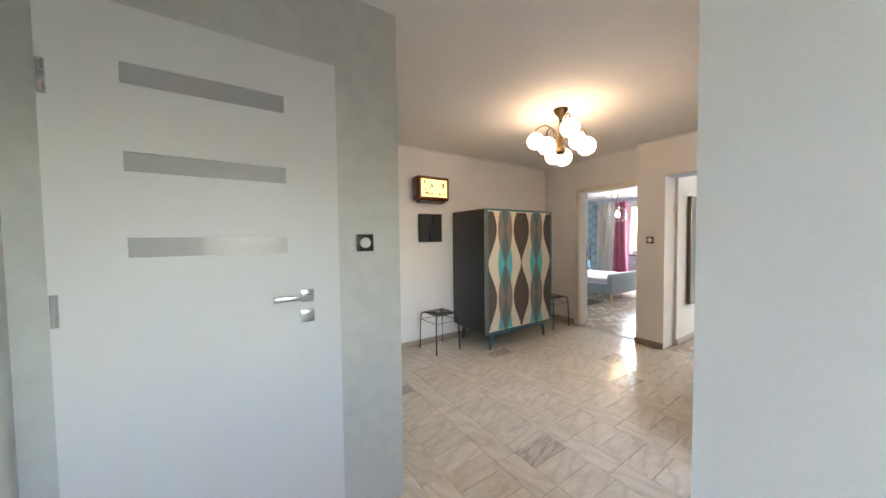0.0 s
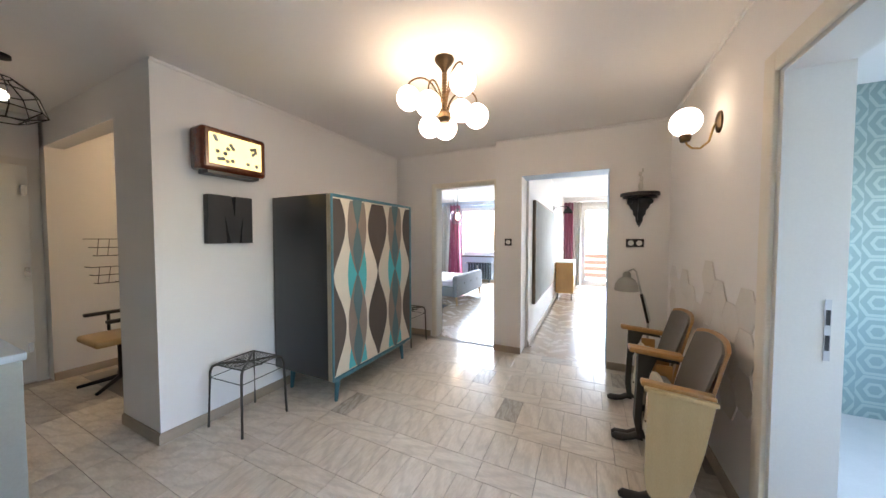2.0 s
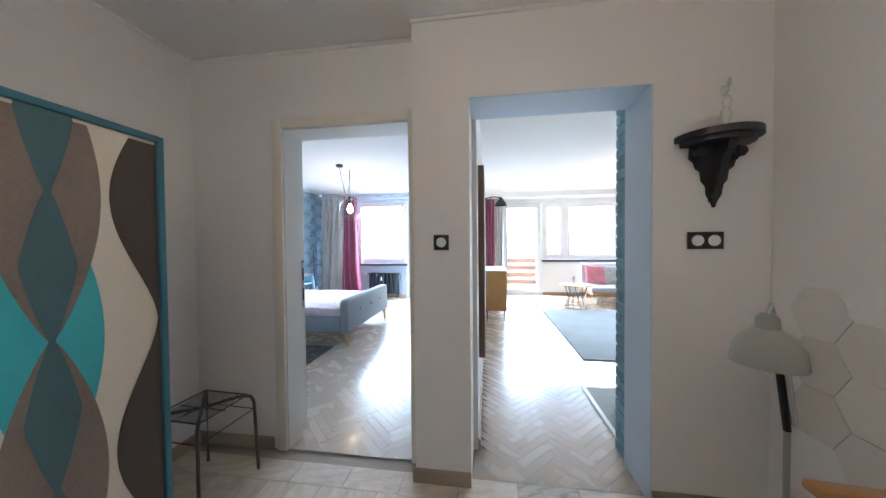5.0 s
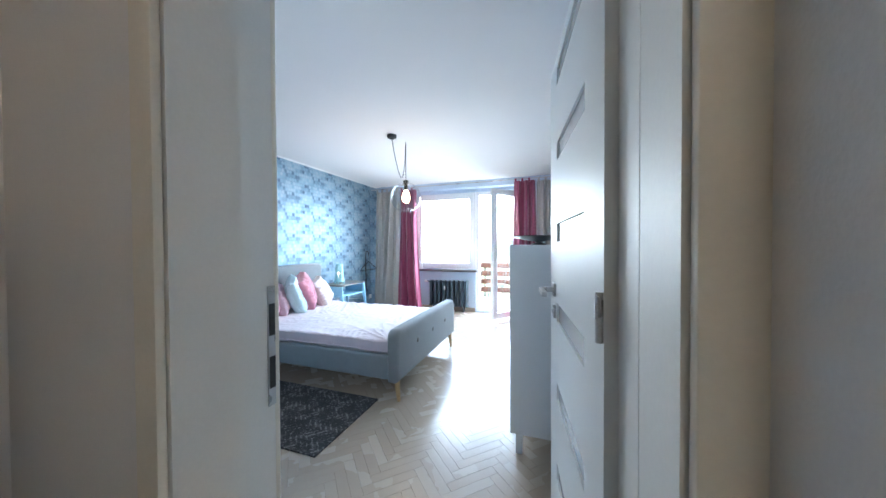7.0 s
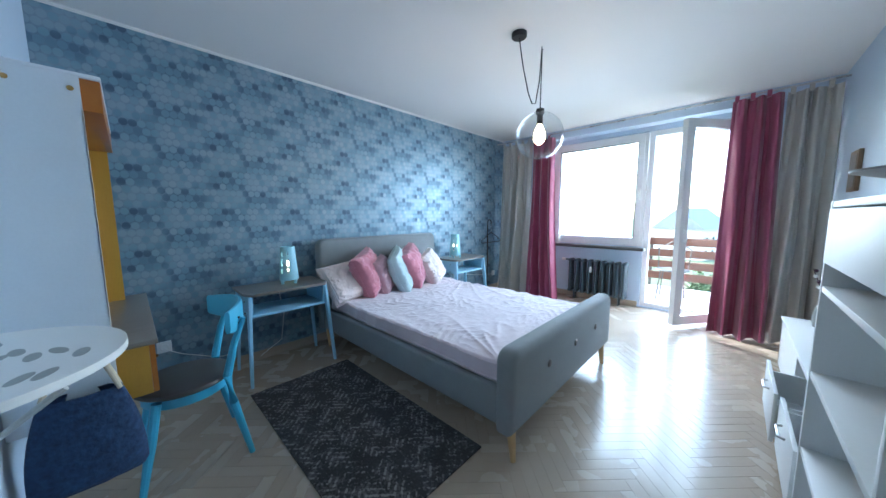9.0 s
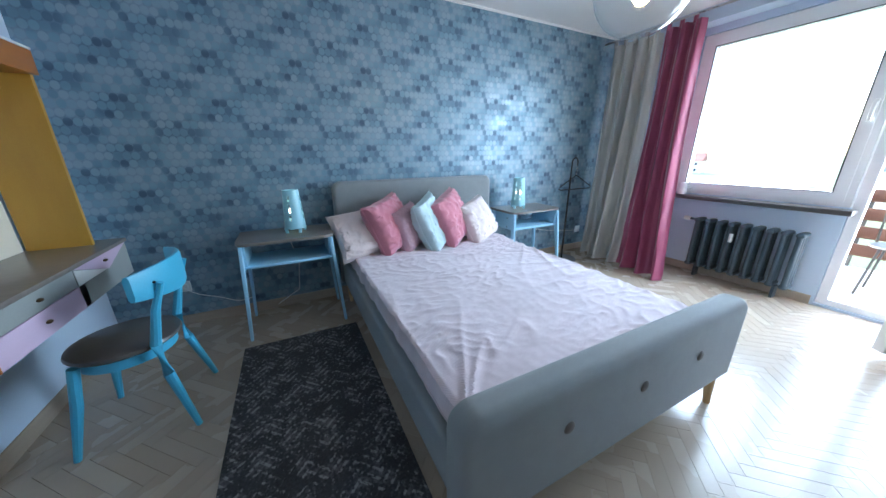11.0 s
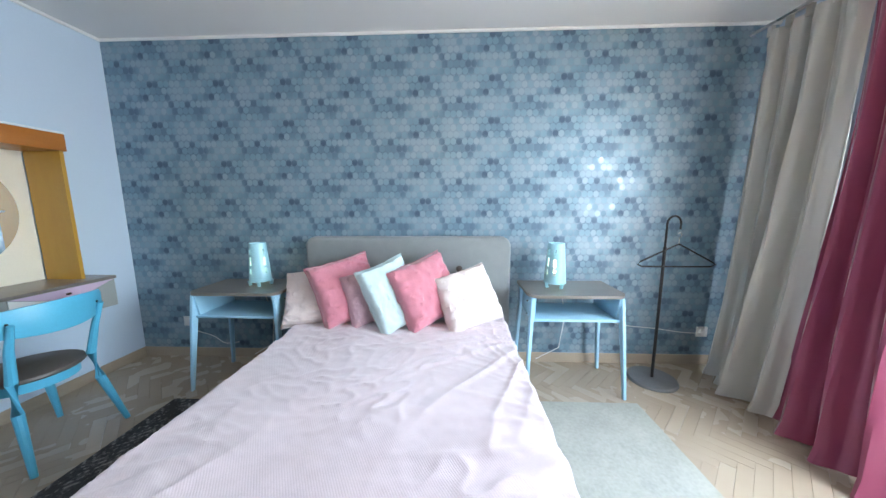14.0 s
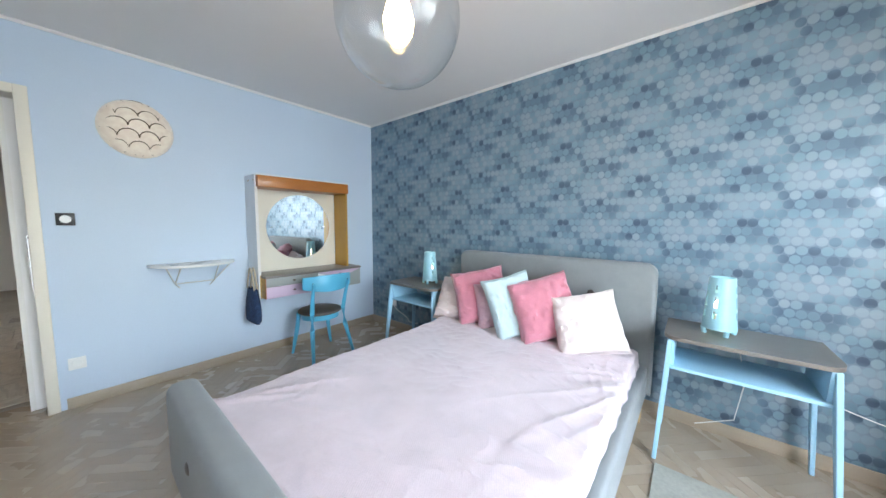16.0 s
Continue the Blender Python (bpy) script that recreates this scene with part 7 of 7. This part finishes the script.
part("seat", lathe(B(), [(0, 0.44), (0.2, 0.44), (0.21, 0.45), (0.2, 0.46), (0, 0.46)], n=24), GREYSTEEL, bc)
for k in range(4):
    a = k * math.tau / 4 + 0.78
    part("leg", tube(B(), [(0.17 * math.cos(a), 0.17 * math.sin(a), 0.44), (0.22 * math.cos(a), 0.22 * math.sin(a), 0)], 0.009, 8), GREYSTEEL, bc)
part("backrest", tube(B(), [(-0.18, 0.1, 0.45), (-0.20, 0.16, 0.75), (0, 0.22, 0.88), (0.20, 0.16, 0.75), (0.18, 0.1, 0.45)], 0.010, 8), GREYSTEEL, bc)
structure("ground", box(B(), -400, 14, -9.2, 400, 900, -9.0), GRASS, "green ground far below reaching the horizon", "ground")


def house(x, y, w, d, eaves, ridge, roof, rz, label):
    h = thing("house", x, y, -9.0, label, "house", "houses in the view", rz)
    part("wall", box(B(), 0, 0, 0, w, d, eaves), HOUSEWALL, h)
    rf = prism(B(), [(-0.5, eaves - 0.2), (d + 0.5, eaves - 0.2), (d / 2, ridge)], "yz", -0.5, w + 0.5)
    r = part("roof", rf, roof, h)
    part("chimney", box(B(), w * 0.3, d * 0.6, eaves, w * 0.3 + 0.6, d * 0.6 + 0.6, ridge + 0.6), HOUSEWALL, r)
    for k in range(max(2, int(w / 3))):
        for f in range(max(1, int(eaves / 3))):
            xx, zz = 1.0 + k * 2.8, 1.0 + f * 2.8
            if xx + 1.2 < w:
                wn_ = part("window", box(B(), xx, -0.06, zz, xx + 1.2, 0.05, zz + 1.4), PVC, h)
                part("pane", box(B(), xx + 0.1, -0.08, zz + 0.1, xx + 1.1, -0.061, zz + 1.3), DARKGLASS, wn_)
    return h


house(-7, 92, 12, 10, 7.0, 11.6, ROOFGREY, 70, "rendered house with a grey slate roof")
house(8, 52, 11, 9, 7.5, 11.8, ROOFRED, -6, "rendered house with a red tiled roof")
house(-92, 180, 12, 9, 6.0, 9.6, ROOFRED, 14, "low rendered house with a red tiled roof")
house(-60, 46, 12, 9, 5.0, 8.3, ROOFGREY, 30, "low rendered house with a grey roof")
house(24, 60, 16, 10, 9.0, 12.5, ROOFGREY, 0, "long rendered house with a grey roof")


def tree(x, y, h, seed):
    t = thing("tree", x, y, -9.0, "leafy green garden tree below the balcony", "tree", "garden trees")
    r = random.Random(seed)
    tk = B()
    tube(tk, [(0, 0, 0), (0.1, 0.05, h * 0.3), (-0.05, 0.1, h * 0.62), (0.1, 0, h * 0.85)], [0.22, 0.17, 0.10, 0.03], 8)
    for k in range(7):
        a = r.uniform(0, 6.28)
        z = h * r.uniform(0.3, 0.7)
        tube(tk, [(0, 0, z), (h * 0.12 * math.cos(a), h * 0.12 * math.sin(a), z + h * 0.08), (h * 0.24 * math.cos(a), h * 0.24 * math.sin(a), z + h * 0.2)], [0.08, 0.05, 0.015], 6)
    part("trunk", tk, BARK, t)
    cr_ = B()
    for k in range(2600):
        a, u = r.uniform(0, 6.28), r.random() ** 0.45
        el = r.uniform(-1, 1)
        lob = 0.75 + 0.4 * noise.noise(Vector((math.cos(a) * 1.6, math.sin(a) * 1.6, el * 1.6 + seed)))
        p = Vector((h * 0.30 * lob * u * math.cos(a) * math.sqrt(1 - el * el * 0.7), h * 0.30 * lob * u * math.sin(a) * math.sqrt(1 - el * el * 0.7), h * 0.66 + h * 0.30 * lob * u * el))
        s = r.uniform(0.07, 0.16)
        d1, d2 = Vector((r.uniform(-1, 1), r.uniform(-1, 1), r.uniform(-1, 1))).normalized(), Vector((r.uniform(-1, 1), r.uniform(-1, 1), r.uniform(-1, 1))).normalized()
        cr_.faces.new([cr_.verts.new(p + s * q) for q in (d1, d2, -d1, -d2)])
    c = part("crown", cr_, PLANT, t)
    c["kind"] = "stuff"
    return t


for i, (x, y, h) in enumerate(((-34, 64, 8.7), (-40, 74, 9.0), (-46, 78, 8.6), (-52, 84, 9.1), (-17, 33, 8.3), (-30, 42, 8.6), (-37, 40, 8.4), (-14, 30, 7.5), (-20, 36, 8.5), (-3, 34, 7.0), (-33, 34, 8.0), (-42, 30, 8.5), (14, 38, 8), (-24, 27, 6.5))):
    tree(x, y, h, i + 3)

# ---- floor pieces ----
def slab_mesh(name, lx, ly, h, material, bev=0.0015):
    return mesh_of(name, box(B(), -lx / 2, -ly / 2, -h, lx / 2, ly / 2, 0, bev, 1), material)


def joined(name, items, material, parent, label, south=None):
    """Many flat pieces (x, y, angle, length, width) as one mesh with tops at z 0."""
    vs, fs = [], []
    for x, y, a, lx, ly in items:
        c, s = math.cos(a), math.sin(a)
        k = len(vs)
        if south is not None and y - lx / 2 < south:
            poly = [(x + px * lx / 2 * c - py * ly / 2 * s, y + px * lx / 2 * s + py * ly / 2 * c) for px, py in ((-1, -1), (1, -1), (1, 1), (-1, 1))]
            cut = []
            for (ax, ay), (bx, by) in zip(poly, poly[1:] + poly[:1]):
                if ay >= south:
                    cut.append((ax, ay))
                if (ay - south) * (by - south) < 0:
                    f = (south - ay) / (by - ay)
                    cut.append((ax + f * (bx - ax), south))
            if len(cut) > 2:
                vs += [(px, py, 0.0) for px, py in cut]
                fs.append(tuple(range(k, k + len(cut))))
            continue
        for z, q in ((-0.006, 0.0), (0.0, 0.0004)):
            for px, py in ((-1, -1), (1, -1), (1, 1), (-1, 1)):
                ux, uy = px * (lx / 2 - q), py * (ly / 2 - q)
                vs.append((x + ux * c - uy * s, y + ux * s + uy * c, z))
        fs.append((k + 4, k + 5, k + 6, k + 7))
        for i in range(4):
            j = (i + 1) % 4
            fs.append((k + i, k + j, k + 4 + j, k + 4 + i))
    me = bpy.data.meshes.new(name)
    me.from_pydata(vs, [], fs)
    me.materials.append(material)
    ob = new(name, me)
    ob.parent = parent
    return tagged(ob, label, kind="stuff")


TX, TY, GAP = 0.312, 0.157, 0.0022
rt = random.Random(21)
near, far_, dark = [], [], []
floor_hall = bpy.data.objects["floor_hall"]
k = -6
y = 2.555 - 6 * (TX + TY)
while y < 5.2:
    for kind_, depth in (("stretch", TY), ("soldier", TX)):
        w = TX if kind_ == "stretch" else TY
        x = -5.2 + (k % 3) * 0.1 + (0.042 if kind_ == "stretch" else 0.01)
        while x < 1.75:
            cx, cy = x + w / 2, y + depth / 2
            inside = (-5.14 < cx < XR and -1.0 < cy < 5.14) or (cx < 1.75 and 0.25 < cy < 1.43)
            if cy > 5.02 and cx > -1.45:
                inside = False
            if inside and not (cy > 5.05 and depth > 0.2):
                ang = 0.0 if kind_ == "stretch" else math.pi / 2
                item = (cx, cy, ang, TX - GAP, TY - GAP)
                if -2.35 < cx < 0.2 and 1.9 < cy < 5.1 and len(near) < 300:
                    near.append(item)
                else:
                    far_.append(item)
            x += w
        y += depth
    k += 1
tile_pale, tile_dark = slab_mesh("tile", TX - GAP, TY - GAP, 0.007, STONE), slab_mesh("tile", TX - GAP, TY - GAP, 0.007, STONEDARK)
for cx, cy, ang, lx, ly in near:
    veined = rt.random() < 0.05 or math.hypot(cx + 0.83, cy - 2.63) < 0.09
    t = new("tile", tile_dark if veined else tile_pale)
    t.parent = floor_hall
    t.matrix_basis = pose(cx, cy, rt.uniform(-0.0006, 0.0), rt.uniform(-0.05, 0.05), rt.uniform(-0.05, 0.05), math.degrees(ang) + (180 if rt.random() < 0.5 else 0))
joined("outer_tiles", far_, STONE, floor_hall, "marble tiles in the rest of the hall")

PL, PW = 0.30, 0.06


def herringbone(inside):
    n = int(PL / PW)
    c45 = math.sqrt(0.5)
    for c in range(-40, 41):
        for k in range(-300, 301):
            for lx, ly, ang in ((k * PW + PL / 2 + 2 * PL * c, k * PW + PW / 2, 0.0), (k * PW - PW / 2 + 2 * PL * c, k * PW + PL / 2, math.pi / 2)):
                x, y = (lx - ly) * c45, (lx + ly) * c45
                if inside(x, y):
                    yield (x, y, ang + math.pi / 4, PL - 0.0006, PW - 0.0006)


plank = slab_mesh("plank", PL - 0.0006, PW - 0.0006, 0.007, PARQUET, 0.0004)
floor_bed, floor_liv = bpy.data.objects["floor_bedroom"], bpy.data.objects["floor_living_room"]
bed_items = list(herringbone(lambda x, y: BW - 0.04 < x < BE + 0.04 and 5.0 < y < 10.56))
chosen = [i for i in bed_items if -2.95 < i[0] < -1.46 and 5.6 < i[1] < 8.9][:300]
rest = [i for i in bed_items if i not in set(chosen)]
for x, y, ang, lx, ly in chosen:
    p = new("plank", plank)
    p.parent = floor_bed
    p.matrix_basis = pose(x, y, rt.uniform(-0.0004, 0), rt.uniform(-0.08, 0.08), 0, math.degrees(ang) + (180 if rt.random() < 0.5 else 0))
joined("outer_planks", rest, PARQUET, floor_bed, "herringbone oak parquet in the rest of the bedroom", 5.15)
joined("living_planks", list(herringbone(lambda x, y: -1.16 < x < 4.9 and 4.9 < y < 11.1 and (y > 5.5 or x < 0.2))), PARQUET, floor_liv, "herringbone oak parquet in the living room", 5.06)
